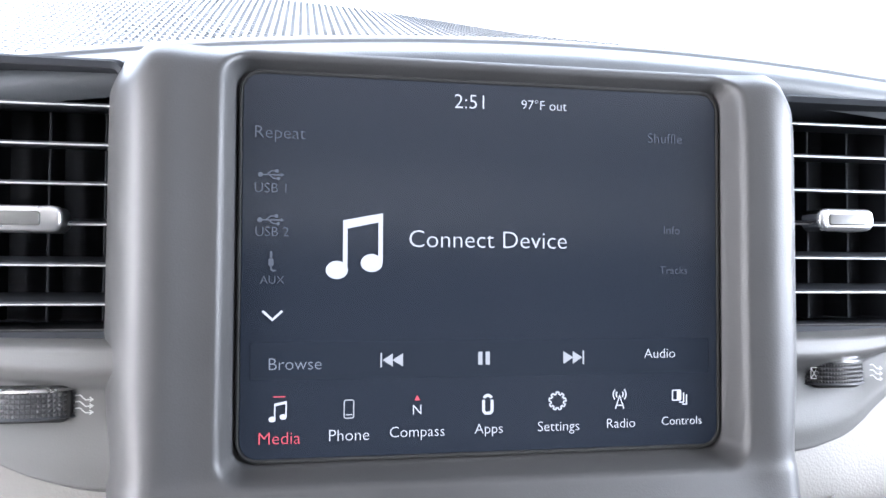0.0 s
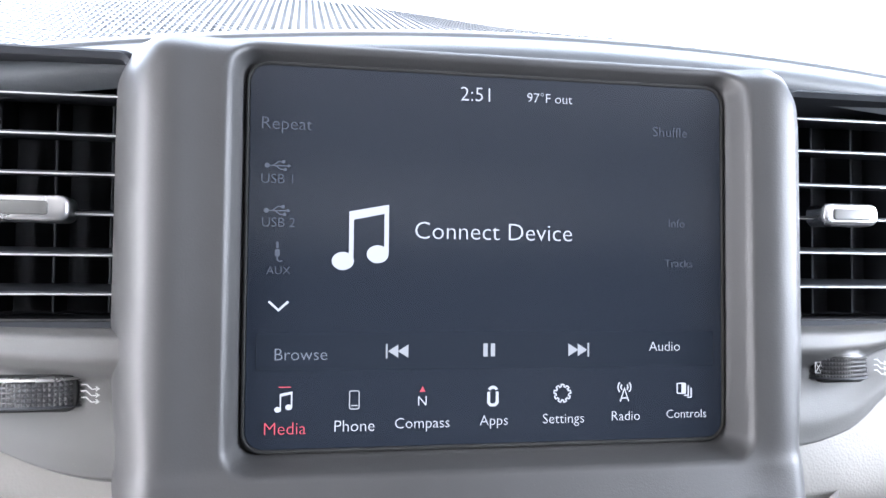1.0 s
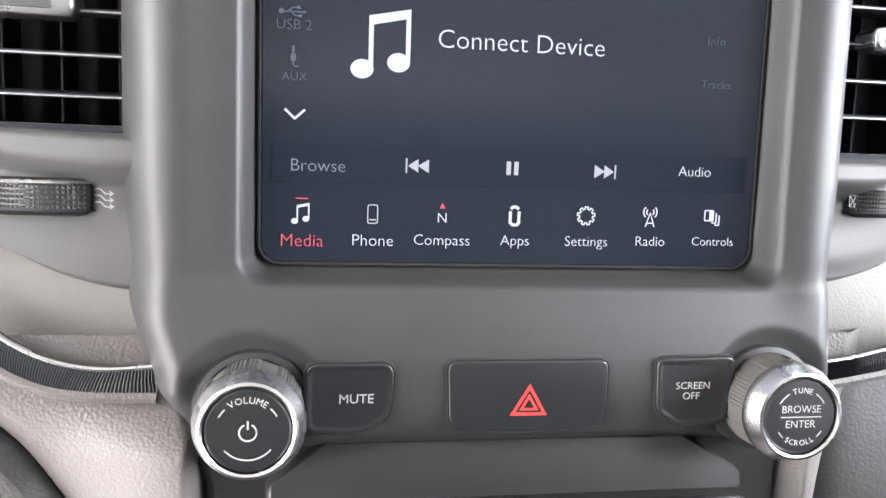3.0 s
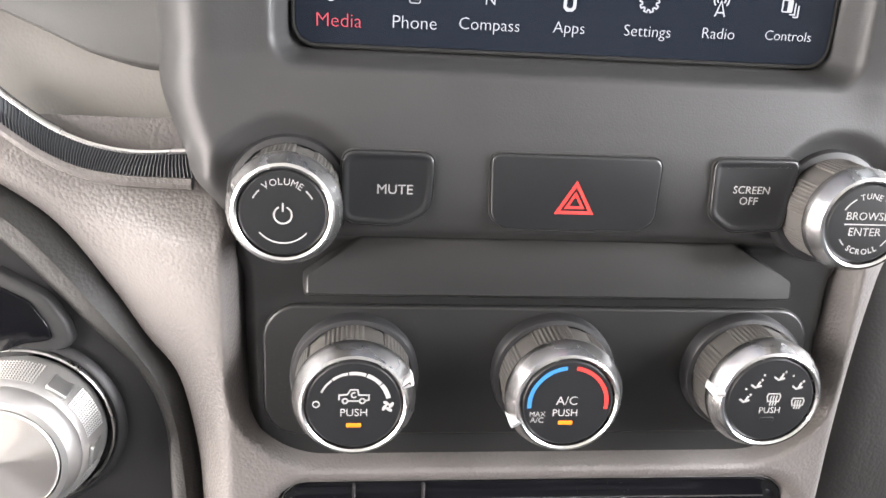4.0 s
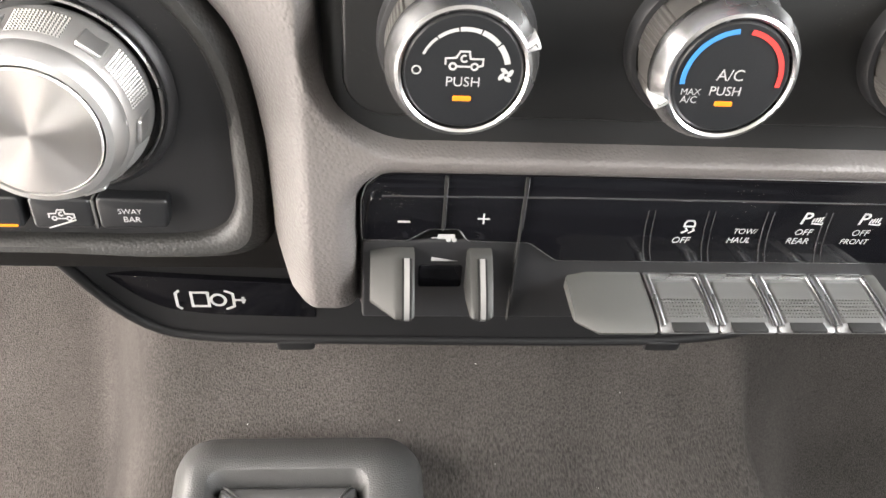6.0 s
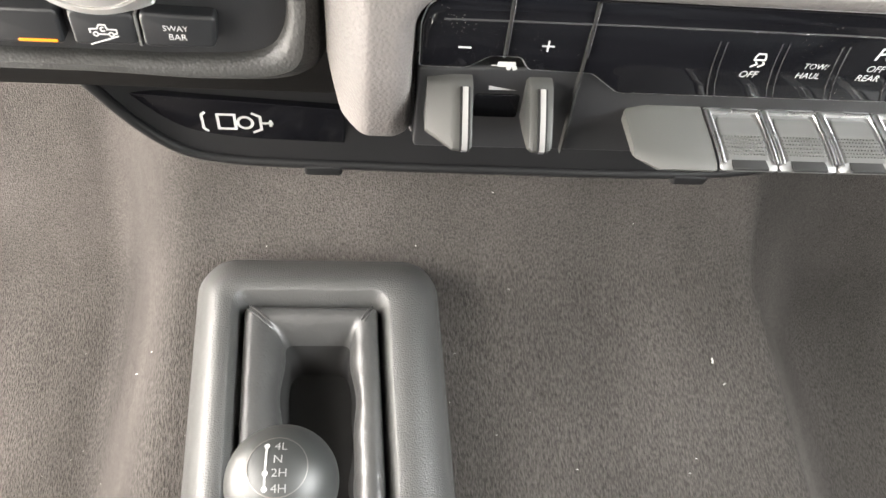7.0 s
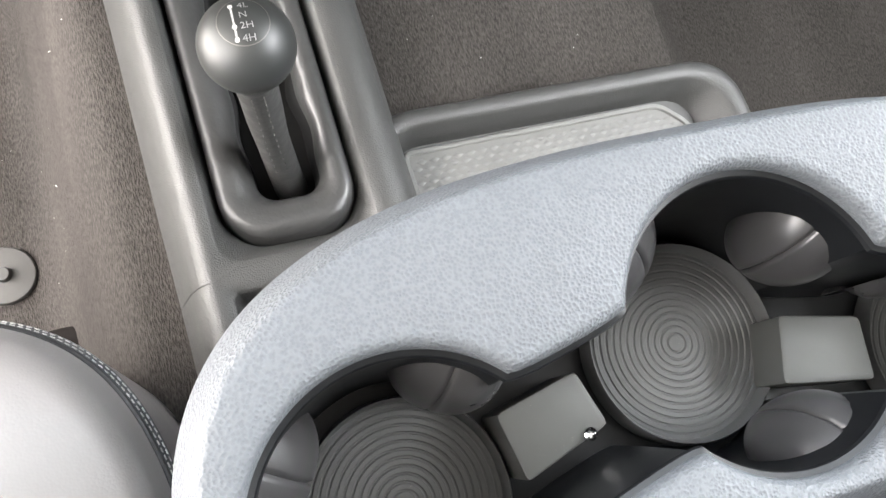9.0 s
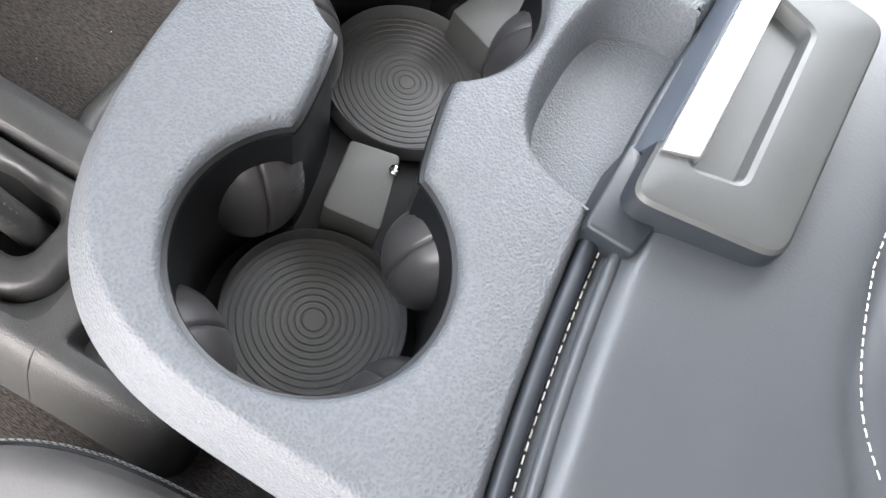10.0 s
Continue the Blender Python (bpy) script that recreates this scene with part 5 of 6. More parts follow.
def build_audio_knobs():
    root, z = build_rotary("volume_knob", -0.0912, -0.0503, 0.0025, 0.0198, 0.0170, 0.0285, "black and chrome volume knob with white lettering", ring=0.80)
    arc_letters("VOLUME", 0.0029, M_PRINT, root, 0, 0, z, 0.0096, 90, 72, "lettering")
    print_on(root, strokes([arc(0, 0, 0.0097, 152, 134, 4), arc(0, 0, 0.0097, 46, 28, 4), arc(0, 0, 0.0090, 220, 320, 20)], 0.00042, z), M_PRINT, "dial_marks", "white dial marks")
    print_on(root, strokes([arc(0, -0.0004, 0.0026, 115, 425, 20), [(0, 0.0006), (0, 0.0033)]], 0.0005, z), M_PRINT, "power_symbol", "white power symbol")
    root, z = build_rotary("tune_knob", 0.0917, -0.0496, 0.0025, 0.0200, 0.0170, 0.0285, "black and chrome tuning knob with white lettering", ring=0.80)
    arc_letters("TUNE", 0.0027, M_PRINT, root, 0, 0, z, 0.0092, 90, 46, "lettering")
    arc_letters("SCROLL", 0.0027, M_PRINT, root, 0, 0, z, 0.0092, 270, 66, "lettering", flip=True)
    fit_letters("BROWSE", 0.0143, M_PRINT, root, 0, 0.0026, z)
    fit_letters("ENTER", 0.0109, M_PRINT, root, 0, -0.0026, z)
    print_on(root, strokes([arc(0, 0, 0.0094, 150, 121, 5), arc(0, 0, 0.0094, 59, 30, 5), arc(0, 0, 0.0094, 212, 228, 4), arc(0, 0, 0.0094, 312, 328, 4), [(-0.0075, 0), (0.0075, 0)]], 0.00036, z), M_PRINT, "dial_marks", "white dial marks")


def build_push_button(name, pts, label, dish=0.0):
    pts = [(x, y + 0.0024) for x, y in pts]
    cx = sum(p[0] for p in pts) / len(pts)
    cy = sum(p[1] for p in pts) / len(pts)
    loc = [(x - cx, y - cy) for x, y in pts]
    # the button lies on the leaning face
    root = thing(name, on_dash(cx, cy, stack_face(cy) + 0.0004) @ pose(0, 0, 0, 3.0, 0, 0), label, "button")
    finish(frame_ring(inset(loc, -0.0006), inset(loc, 0.0001), -0.003, 0.0006, 0.0002), "gap_rim", M_HOLE, root, "dark gap round the button")
    finish(slab(loc, -0.002, 0.0011, 0.0007, 3, dish=dish), "button_face", M_BUTTON, root, "matte black face", sharp=45)
    return root, 0.0011 - dish


def build_buttons():
    pts = round_poly([(-0.0745, -0.0366), (-0.0745, -0.0600), (-0.0560, -0.0612), (-0.0462, -0.0558), (-0.0452, -0.0366)], 0.0048, 6)
    root, z = build_push_button("mute_button", pts, "black mute button beside the volume knob", 0.00042)
    fit_letters("MUTE", 0.0113, M_PRINT, root, 0.0015, 0.0012, z + 0.0001, bold=0.0)
    pts = round_poly([(-0.0274, -0.0362), (-0.0262, -0.0575), (-0.0215, -0.0612), (0.0245, -0.0612), (0.0292, -0.0575), (0.0292, -0.0362)], 0.0036, 6)
    root, z = build_push_button("hazard_button", pts, "wide black hazard light button with a red triangle")
    tri = [(0.0, 0.0066), (-0.0057, -0.0032), (0.0057, -0.0032)]
    def scaled(k):
        return [(x * k, (y - 0.0001) * k + 0.0001) for x, y in tri]
    for k, w in ((1.0, 0.0011), (0.47, 0.0009)):
        t = scaled(k)
        print_on(root, strokes([t + [t[0]]], w, z + 0.0001), M_RED, "warning_triangle", "red triangle outline")
    pts = round_poly([(0.0468, -0.0358), (0.0480, -0.0552), (0.0560, -0.0608), (0.0745, -0.0598), (0.0762, -0.0352)], 0.0034, 6)
    root, z = build_push_button("screen_off_button", pts, "black screen-off button beside the tuning knob", 0.00042)
    fit_letters("SCREEN", 0.0126, M_PRINT, root, 0.0008, 0.0035, z + 0.0001)
    fit_letters("OFF", 0.0063, M_PRINT, root, 0.0004, -0.0003, z + 0.0001)


def build_shelf():
    root = thing("coin_shelf", on_dash(0.0004, -0.0776, -0.0066), "black plastic shelf lip below the hazard button", "shelf")
    rings = []
    for k, (vt, vb, w) in enumerate(((0.0125, -0.0088, 0.0), (0.0125, -0.0088, 0.0028), (0.0118, -0.0081, 0.0044), (0.0110, -0.0074, 0.0050))):
        hw = 0.0885 - 0.0008 * k
        pts = [(-hw, vb), (hw, vb), (hw, vb + 0.0062), (0.064, vt), (-0.068, vt), (-hw, vb + 0.0062)]
        rings.append([(x, y, w + 0.004 * (1 - (y - vb) / (vt - vb)) * (1 if k else 0)) for x, y in round_poly(pts, 0.0012, 3)])
    finish(rings_mesh(rings, cap0=True, cap1=True), "lip", M_CLIMATE, root, sharp=30)
    finish(slab(rrect(0.172, 0.0012, 0.0004, 2, 0, -0.0108), -0.001, 0.0012, 0.0004), "groove", M_HOLE, root, "dark shadow gap below the lip")


def truck_icon(s):
    return [[(-0.5 * s, -0.08 * s), (-0.5 * s, 0.1 * s), (-0.22 * s, 0.12 * s), (-0.12 * s, 0.3 * s), (0.12 * s, 0.3 * s), (0.16 * s, 0.1 * s), (0.5 * s, 0.1 * s), (0.5 * s, -0.08 * s), (0.36 * s, -0.12 * s)], arc(-0.3 * s, -0.12 * s, 0.09 * s, 0, 360, 10), arc(0.28 * s, -0.12 * s, 0.09 * s, 0, 360, 10), [(-0.2 * s, -0.12 * s), (0.18 * s, -0.12 * s)], arc(0.0, 0.1 * s, 0.09 * s, 60, 330, 8)]


def person_icon(x, y, s):
    return [[(x - 0.45 * s, y + 0.15 * s), (x - 0.1 * s, y - 0.1 * s), (x + 0.35 * s, y + 0.05 * s)], [(x + 0.0 * s, y - 0.1 * s), (x + 0.22 * s, y + 0.4 * s)], [(x + 0.3 * s, y + 0.45 * s), (x + 0.42 * s, y + 0.55 * s)]]


def heater_icon(x, y, s):
    return [[(x - 0.5 * s, y + 0.25 * s), (x - 0.4 * s, y + 0.45 * s), (x + 0.4 * s, y + 0.45 * s), (x + 0.5 * s, y + 0.25 * s), (x + 0.4 * s, y - 0.15 * s), (x - 0.4 * s, y - 0.15 * s), (x - 0.5 * s, y + 0.25 * s)], [(x - 0.22 * s, y - 0.45 * s), (x - 0.16 * s, y - 0.2 * s), (x - 0.22 * s, y + 0.05 * s), (x - 0.16 * s, y + 0.3 * s)], [(x - 0.02 * s, y - 0.45 * s), (x + 0.04 * s, y - 0.2 * s), (x - 0.02 * s, y + 0.05 * s), (x + 0.04 * s, y + 0.3 * s)], [(x + 0.18 * s, y - 0.45 * s), (x + 0.24 * s, y - 0.2 * s), (x + 0.18 * s, y + 0.05 * s), (x + 0.24 * s, y + 0.3 * s)]]


M_WHITEPT = mat("white_painted_tick", (0.48, 0.48, 0.48), 0.4)


def build_climate():
    spec = (("fan_speed_knob", -0.0695, -0.1175, 24, "black and chrome fan speed knob with an amber lamp"), ("temperature_knob", 0.0030, -0.1170, 203, "black and chrome temperature knob with blue and red arcs"), ("air_mode_knob", 0.0757, -0.1160, 172, "black and chrome air direction knob with white symbols"))
    for i, (name, u, v, ang, label) in enumerate(spec):
        root, z = build_rotary(name, u, v, -0.0032, 0.0229, 0.0204, 0.0215, label, "rotary knob", "climate knobs", ring=0.81)
        bm = slab(round_poly([(0.0166, -0.0012), (0.0212, -0.0016), (0.0212, 0.0016), (0.0166, 0.0012)], 0.0006, 2), z - 0.0075, z + 0.0004, 0.0012)
        bm.transform(Matrix.Rotation(radians(ang), 4, "Z"))
        finish(bm, "pointer", M_WHITEPT, root, "white pointer tab")
        if i == 0:
            for k in range(5):
                a0, a1 = 156 - 29 * k, 156 - 29 * k - 27
                print_on(root, strokes([arc(0, 0.0002, 0.0117, a0, a1, 6)], 0.0007 + 0.00022 * k, z), M_PRINT, "fan_scale", "white scale segment")
            print_on(root, strokes([arc(-0.0124, 0.0006, 0.0011, 0, 360, 14)], 0.0004, z), M_PRINT, "off_mark", "white circle")
            print_on(root, fills([[(0.0112 + 0.00125 * math.cos(a) + 0.0012 * math.cos(b) * math.cos(a + 0.6) - 0.00062 * math.sin(b) * math.sin(a + 0.6), -0.0002 + 0.00125 * math.sin(a) + 0.0012 * math.cos(b) * math.sin(a + 0.6) + 0.00062 * math.sin(b) * math.cos(a + 0.6)) for b in (0, 0.63, 1.26, 1.88, 2.51, 3.14, 3.77, 4.4, 5.03, 5.65)] for a in (0.4, 1.97, 3.54, 5.11)], z), M_PRINT, "fan_symbol", "white fan symbol")
            print_on(root, strokes(shift(truck_icon(0.0098), 0, 0.0030), 0.0005, z), M_PRINT, "truck_symbol", "white pickup symbol")
            fit_letters("PUSH", 0.0088, M_PRINT, root, 0, -0.0026, z)
        elif i == 1:
            print_on(root, strokes([arc(0, 0, 0.0134, 187, 96, 20)], 0.0014, z), M_BLUE, "cold_arc", "blue arc")
            print_on(root, strokes([arc(0, 0, 0.0134, 82, -8, 20)], 0.0014, z), M_RED, "hot_arc", "red arc")
            fit_letters("A/C", 0.0074, M_PRINT, root, -0.0004, 0.0010, z)
            fit_letters("PUSH", 0.0085, M_PRINT, root, -0.0007, -0.0036, z)
            fit_letters("MAX", 0.0054, M_PRINT, root, -0.0103, -0.0040, z)
            fit_letters("A/C", 0.0046, M_PRINT, root, -0.0103, -0.0063, z)
        else:
            for x, y, s in ((-0.0096, 0.0, 0.0046), (-0.0062, 0.0055, 0.0048), (0.0018, 0.0085, 0.0050), (0.0090, 0.0050, 0.0048)):
                print_on(root, strokes(person_icon(x, y, s), 0.0007, z), M_PRINT, "air_mode_symbol", "white seat airflow symbol")
            for x, y in ((-0.004, 0.0098), (-0.0098, 0.0045), (0.0066, 0.0096)):
                print_on(root, fills([circle(x, y, 0.0004, 8)], z), M_PRINT, "scale_dot", "white dot")
            print_on(root, strokes(heater_icon(0.0100, -0.0012, 0.0046), 0.0004, z), M_PRINT, "defrost_symbol", "white defrost symbol")
            print_on(root, strokes(heater_icon(0.0008, 0.0004, 0.0050), 0.0004, z), M_PRINT, "rear_defrost_symbol", "white rear defrost symbol")
            fit_letters("PUSH", 0.0076, M_PRINT, root, 0.0002, -0.0039, z)
        lamp = finish(slab(rrect(0.0050, 0.0014, 0.0004, 3, -0.0003 if i else 0.0, -0.0072), z - 0.0006, z + 0.0003, 0.0002), "indicator_lamp", G_LAMP if i < 2 else M_BUTTON, root, "lit amber lamp" if i < 2 else "unlit dark lamp")


# ---------------------------------------------------------------- switch bank
M_RIDGE = mat("glossy_dark_ridge", (0.03, 0.03, 0.032), 0.14, spec=0.9)


def build_bank():
    root = thing("switch_panel", on_dash(0, 0, 0), "glossy black switch panel with white symbols and dust", "switch panel")
    low = round_poly([(-0.0968, -0.1925), (-0.0968, -0.2275), (0.1120, -0.2275), (0.1135, -0.2005), (0.1125, -0.188), (0.1050, -0.186)], 0.002, 3)
    finish(slab(low, -0.016, -0.0062, 0.001), "lower_panel", M_DARK, root, "satin black lower panel")
    g = round_poly([(-0.0965, -0.1908), (-0.0968, -0.1750), (-0.0951, -0.1688), (-0.0907, -0.1647), (-0.0855, -0.1636), (0.0925, -0.1644), (0.0985, -0.1657), (0.1028, -0.1697), (0.1046, -0.1750), (0.1052, -0.1990), (-0.0282, -0.1990), (-0.0385, -0.1914), (-0.0604, -0.1908), (-0.0634, -0.1860), (-0.0738, -0.1860), (-0.0808, -0.1908)], 0.0014, 3)
    finish(slab(g, -0.016, -0.0042, 0.0008), "gloss_panel", M_GLOSS, root, "glossy piano black fascia")
    finish(tube([(x, y, -0.0052) for x, y in g] , 0.00035, 6, closed=True), "edge_line", M_SILVER, root, "thin bright edge of the fascia")
    low_edge = [(-0.0900, -0.1722), (-0.0300, -0.1718), (0.0350, -0.1720), (0.0955, -0.1724)]
    top_edge = [(-0.0892, -0.1644), (-0.0300, -0.1642), (0.0350, -0.1645), (0.0945, -0.1648)]
    facet = [[(x, y, -0.0034) for x, y in low_edge], [(x * 0.6 + p * 0.4, y * 0.6 + q * 0.4, -0.0042) for (x, y), (p, q) in zip(low_edge, top_edge)], [(p, q, -0.0066) for p, q in top_edge], [(p, q, -0.0120) for p, q in top_edge], [(x, y, -0.0120) for x, y in low_edge]]
    finish(rings_mesh(list(map(list, zip(*facet))), cap0=True, cap1=True), "upper_facet", M_GLOSS, root, "glossy upper facet tilted to the light", sharp=20)
    finish(tube([(x, y + 0.0001, -0.0036) for x, y in low_edge], 0.0004, 8), "facet_edge", M_RIDGE, root, "rounded glossy edge below the facet")
    corners = (([(-0.0967, -0.1830), (-0.0966, -0.1760), (-0.0951, -0.1690), (-0.0907, -0.1650), (-0.0892, -0.1645)], [(-0.0948, -0.1830), (-0.0944, -0.1770), (-0.0936, -0.1737), (-0.0922, -0.1726), (-0.0900, -0.1722)]),
               ([(0.0945, -0.1648), (0.0985, -0.1658), (0.1027, -0.1698), (0.1043, -0.1755), (0.1045, -0.1800)], [(0.0955, -0.1724), (0.0985, -0.1728), (0.1006, -0.1740), (0.1018, -0.1765), (0.1022, -0.1800)]))
    for outer, inner in corners:
        bm = rings_mesh([[(x, y, -0.0120) for x, y in outer], [(x, y, -0.0068) for x, y in outer], [(x * 0.4 + p * 0.6, y * 0.4 + q * 0.6, -0.0043) for (x, y), (p, q) in zip(outer, inner)], [(p, q, -0.0034) for p, q in inner], [(p, q, -0.0120) for p, q in inner]], closed=False)
        finish(bm, "corner_facet", M_GLOSS, root, "glossy rounded corner facet", sharp=70)
    for x, y0, y1 in ((-0.0693, -0.1642, -0.1856), (-0.0427, -0.1642, -0.2268)):
        finish(slab(rrect(0.0008, y0 - y1, 0.0002, 1, x, (y0 + y1) / 2), -0.006, -0.0031, 0.0002), "seam", M_HOLE, root, "dark seam")
        finish(slab(rrect(0.0003, 0.0200, 0.0001, 1, x + 0.0007, y0 - 0.0102), -0.006, -0.0029, 0.0001), "seam_edge", M_RIDGE, root, "glossy seam edge")
    for x in (0.0046, 0.0258, 0.0469, 0.0680):
        for off in (-0.0016, 0.0008):
            path = smooth_path([(x + off - 0.0022, -0.1765, -0.0042), (x + off - 0.0020, -0.1845, -0.0041), (x + off - 0.0010, -0.1925, -0.0040), (x + off + 0.0008, -0.1986, -0.0040)], 6)
            finish(tube(path, 0.0002, 6), "divider", M_RIDGE, root, "thin glossy curved ridge")
    rng = random.Random(11)
    bm = bmesh.new()
    for _ in range(320):
        x = -0.0955 + abs(rng.gauss(0, 0.5)) * 0.06 if rng.random() < 0.75 else rng.uniform(-0.09, 0.1)
        y = rng.uniform(-0.1915, -0.1690)
        if x < 0.1 and y < -0.171 - max(0.0, -0.088 - x) * 1.2:
            s = rng.uniform(0.00003, 0.00008) * (1.0 if rng.random() < 0.85 else 1.8)
            lathe([(s, -0.0043), (s, -0.00414), (s * 0.5, -0.0041)], 5, x, y, bm=bm)
    dust = finish(bm, "dust", M_GREYBTN, root, "grey dust specks")
    dust["kind"] = "stuff"
    z = -0.0041
    print_on(root, fills([rrect(0.0042, 0.0007, 0.0001, 1, -0.0825, -0.1826)], z), M_PRINT, "minus_mark", "white minus")
    print_on(root, fills([rrect(0.0042, 0.0006, 0.0001, 1, -0.0556, -0.1810)], z), M_PRINT, "plus_mark", "white plus")
    print_on(root, fills([rrect(0.0006, 0.0042, 0.0001, 1, -0.0556, -0.1810)], z + 0.00005), M_PRINT, "plus_mark", "white plus")
    zt = -0.0061
    print_on(root, fills([rrect(0.0060, 0.0020, 0.0002, 1, -0.0676, -0.1900), circle(-0.0668, -0.1914, 0.0009, 10), circle(-0.0648, -0.1914, 0.0009, 10), rrect(0.0022, 0.0004, 0.0001, 1, -0.0716, -0.1906)], zt), M_PRINT, "trailer_symbol", "white trailer symbol")
    print_on(root, fills([[(-0.0723, -0.2006), (-0.0723, -0.1990), (-0.0630, -0.2006)]], zt), M_PRINT, "gain_wedge", "white wedge")
    z = -0.0041
    def skid(x, y):
        return [[(x - 0.0018, y + 0.0030), (x - 0.0012, y + 0.0042), (x + 0.0012, y + 0.0042), (x + 0.0018, y + 0.0030), (x + 0.0018, y + 0.0018), (x - 0.0018, y + 0.0018), (x - 0.0018, y + 0.0030)], [(x - 0.0012, y + 0.0012), (x - 0.0004, y + 0.0002), (x - 0.0024, y - 0.0010)], [(x + 0.0014, y + 0.0012), (x + 0.002, y + 0.0002), (x + 0.0002, y - 0.0010)]]
    print_on(root, strokes(skid(0.0165, -0.1848), 0.0006, z), M_PRINT, "skid_symbol", "white skidding car symbol")
    fit_letters("OFF", 0.0064, M_PRINT, root, 0.0146, -0.1890, z, shear=0.2)
    fit_letters("TOW/", 0.0086, M_PRINT, root, 0.0370, -0.1849, z, shear=0.2)
    fit_letters("HAUL", 0.0084, M_PRINT, root, 0.0357, -0.1887, z, shear=0.2)
    for x, word, wd in ((0.0588, "REAR", 0.0082), (0.0800, "FRONT", 0.0106)):
        fit_letters("P", 0.0038, M_PRINT, root, x - 0.0014, -0.1792, z, shear=0.2, bold=0.0001)
        print_on(root, strokes([[(x + 0.0012, -0.1810), (x + 0.0052, -0.1813), (x + 0.0054, -0.1803)]] + [[(x + 0.0014 + 0.0010 * k, -0.1805), (x + 0.0019 + 0.0010 * k, -0.1788 + 0.0002 * k)] for k in range(4)], 0.0005, z), M_PRINT, "parking_waves", "white sensor waves")
        fit_letters("OFF", 0.0064, M_PRINT, root, x - 0.0004, -0.1850, z, shear=0.2)
        fit_letters(word, wd, M_PRINT, root, x - 0.0014, -0.1888, z, shear=0.2)


KEY = [(-0.2056, -0.0120), (-0.2050, -0.0056), (-0.2052, -0.0044), (-0.2056, 0.0020), (-0.2062, 0.0095), (-0.2070, 0.0150), (-0.2080, 0.0198), (-0.2094, 0.0216), (-0.2112, 0.0204), (-0.2124, 0.0160), (-0.2124, -0.0120)]


def key_mesh(u0, u1, grow=0.0, left_taper=0.0):
    """One piano-key switch: its side outline runs across from u0 to u1."""
    cv, cw = -0.2090, 0.006
    rings = []
    cols = [(u0, -0.0008), (u0 + 0.0006, 0.0), (u1 - 0.0006, 0.0), (u1, -0.0008)]
    if left_taper:
        cols = [(u0, -0.0052), (u0 + 0.0012, -0.0040), (u0 + left_taper, 0.0), (u1 - 0.0006, 0.0), (u1, -0.0008)]
    for u, g in cols:
        d = grow + g
        rings.append([(u, cv + (v - cv) * (1 + d / 0.012), cw + (w - cw) * (1 + d / 0.013)) for v, w in KEY])
    return rings_mesh(rings, cap0=True, cap1=True)


M_KEYEDGE = mat("dull_chrome_edge", (0.42, 0.42, 0.42), 0.34, 1.0, var=0.05)


M_BEZEL = mat("satin_grey_bezel", (0.20, 0.20, 0.20), 0.5, 0.7, var=0.05)


def build_keys():
    bm = key_mesh(-0.0235, 0.0042, 0.0, 0.0075)
    blank = finish(bm, "blank_switch", M_GREYBTN, sharp=30)
    solo(blank, "blank grey plastic switch cover beside the toggles", "switch", m=DASH)
    first = thing("toggle_switch", on_dash(0.0154, 0, 0), "grey toggle switch with a chrome edge and ribbed foot", "switch", "toggle switches")
    hw = 0.0102
    finish(key_mesh(-hw, hw, -0.0003), "bezel", M_BEZEL, first, "dull chrome bezel", sharp=30)
    top = KEY[2:8]
    for sx in (-1, 1):
        path = smooth_path([(sx * (hw - 0.0009), v + 0.0001, w) for v, w in top[:5]], 3)
        finish(tube(path, 0.0010, 8), "chrome_edge", M_CHROME, first, "rounded chrome side edge")
    finish(tube([(-hw + 0.0012, -0.2051, -0.0038), (hw - 0.0012, -0.2051, -0.0038)], 0.0010, 8), "top_edge", M_CHROME, first, "rounded chrome top edge")
    def along(w):
        return lerp_table(w, [(b, a) for a, b in top])
    def pad(s, t):
        w = -0.0022 + 0.0206 * t
        corner = 0.0030 * (1 - math.sqrt(max(0.0, 1 - max(0.0, 1 - t / 0.22) ** 2)))
        edge = min(1.0, s / 0.07, (1 - s) / 0.07, t / 0.06)
        dip = 0.0004 * math.sin(math.pi * s) * math.sin(math.pi * t)
        return ((2 * s - 1) * (0.0082 - corner), along(w) - 0.0006 + 0.0011 * math.sqrt(max(0.0, edge)) - dip, w)
    finish(surface(pad, 24, 20), "pad", M_KEYPAD, first, "dark grey touch pad with rounded upper corners", sharp=60)
    bm = bmesh.new()
    for j in range(6):
        for i in range(13):
            u, w = -0.0070 + i * 0.00117, 0.0082 + j * 0.0016
            v = along(w) + 0.0002
            rings_mesh([[(u + r * math.cos(a), v + h, w + r * math.sin(a)) for a in (0.0, 1.57, 3.14, 4.71)] for r, h in ((0.0004, 0.0), (0.0003, 0.0006))], cap1=True, bm=bm)
    rib = finish(bm, "grip_dots", M_KEYPAD, first, "fine raised dots")
    rib["kind"] = "stuff"
    finish(slab(rrect(0.0124, 0.0012, 0.0004, 2, 0, -0.2082), 0.0180, 0.0222, 0.0003), "slot", M_HOLE, first, "dark slot")
    for u in (0.0365, 0.0576, 0.0787):
        copy_thing(first, on_dash(u, 0, 0))
    end = finish(key_mesh(0.0894, 0.0945, -0.0012), "end_cap", M_GREYBTN, sharp=30)
    solo(end, "slim grey plastic end cover of the toggle row", "switch", m=DASH)


M_KEYPAD = mat("dark_satin_pad", (0.08, 0.08, 0.078), 0.4)


M_PADDLE = mat("dark_satin_paddle", (0.038, 0.038, 0.036), 0.62, spec=0.3)


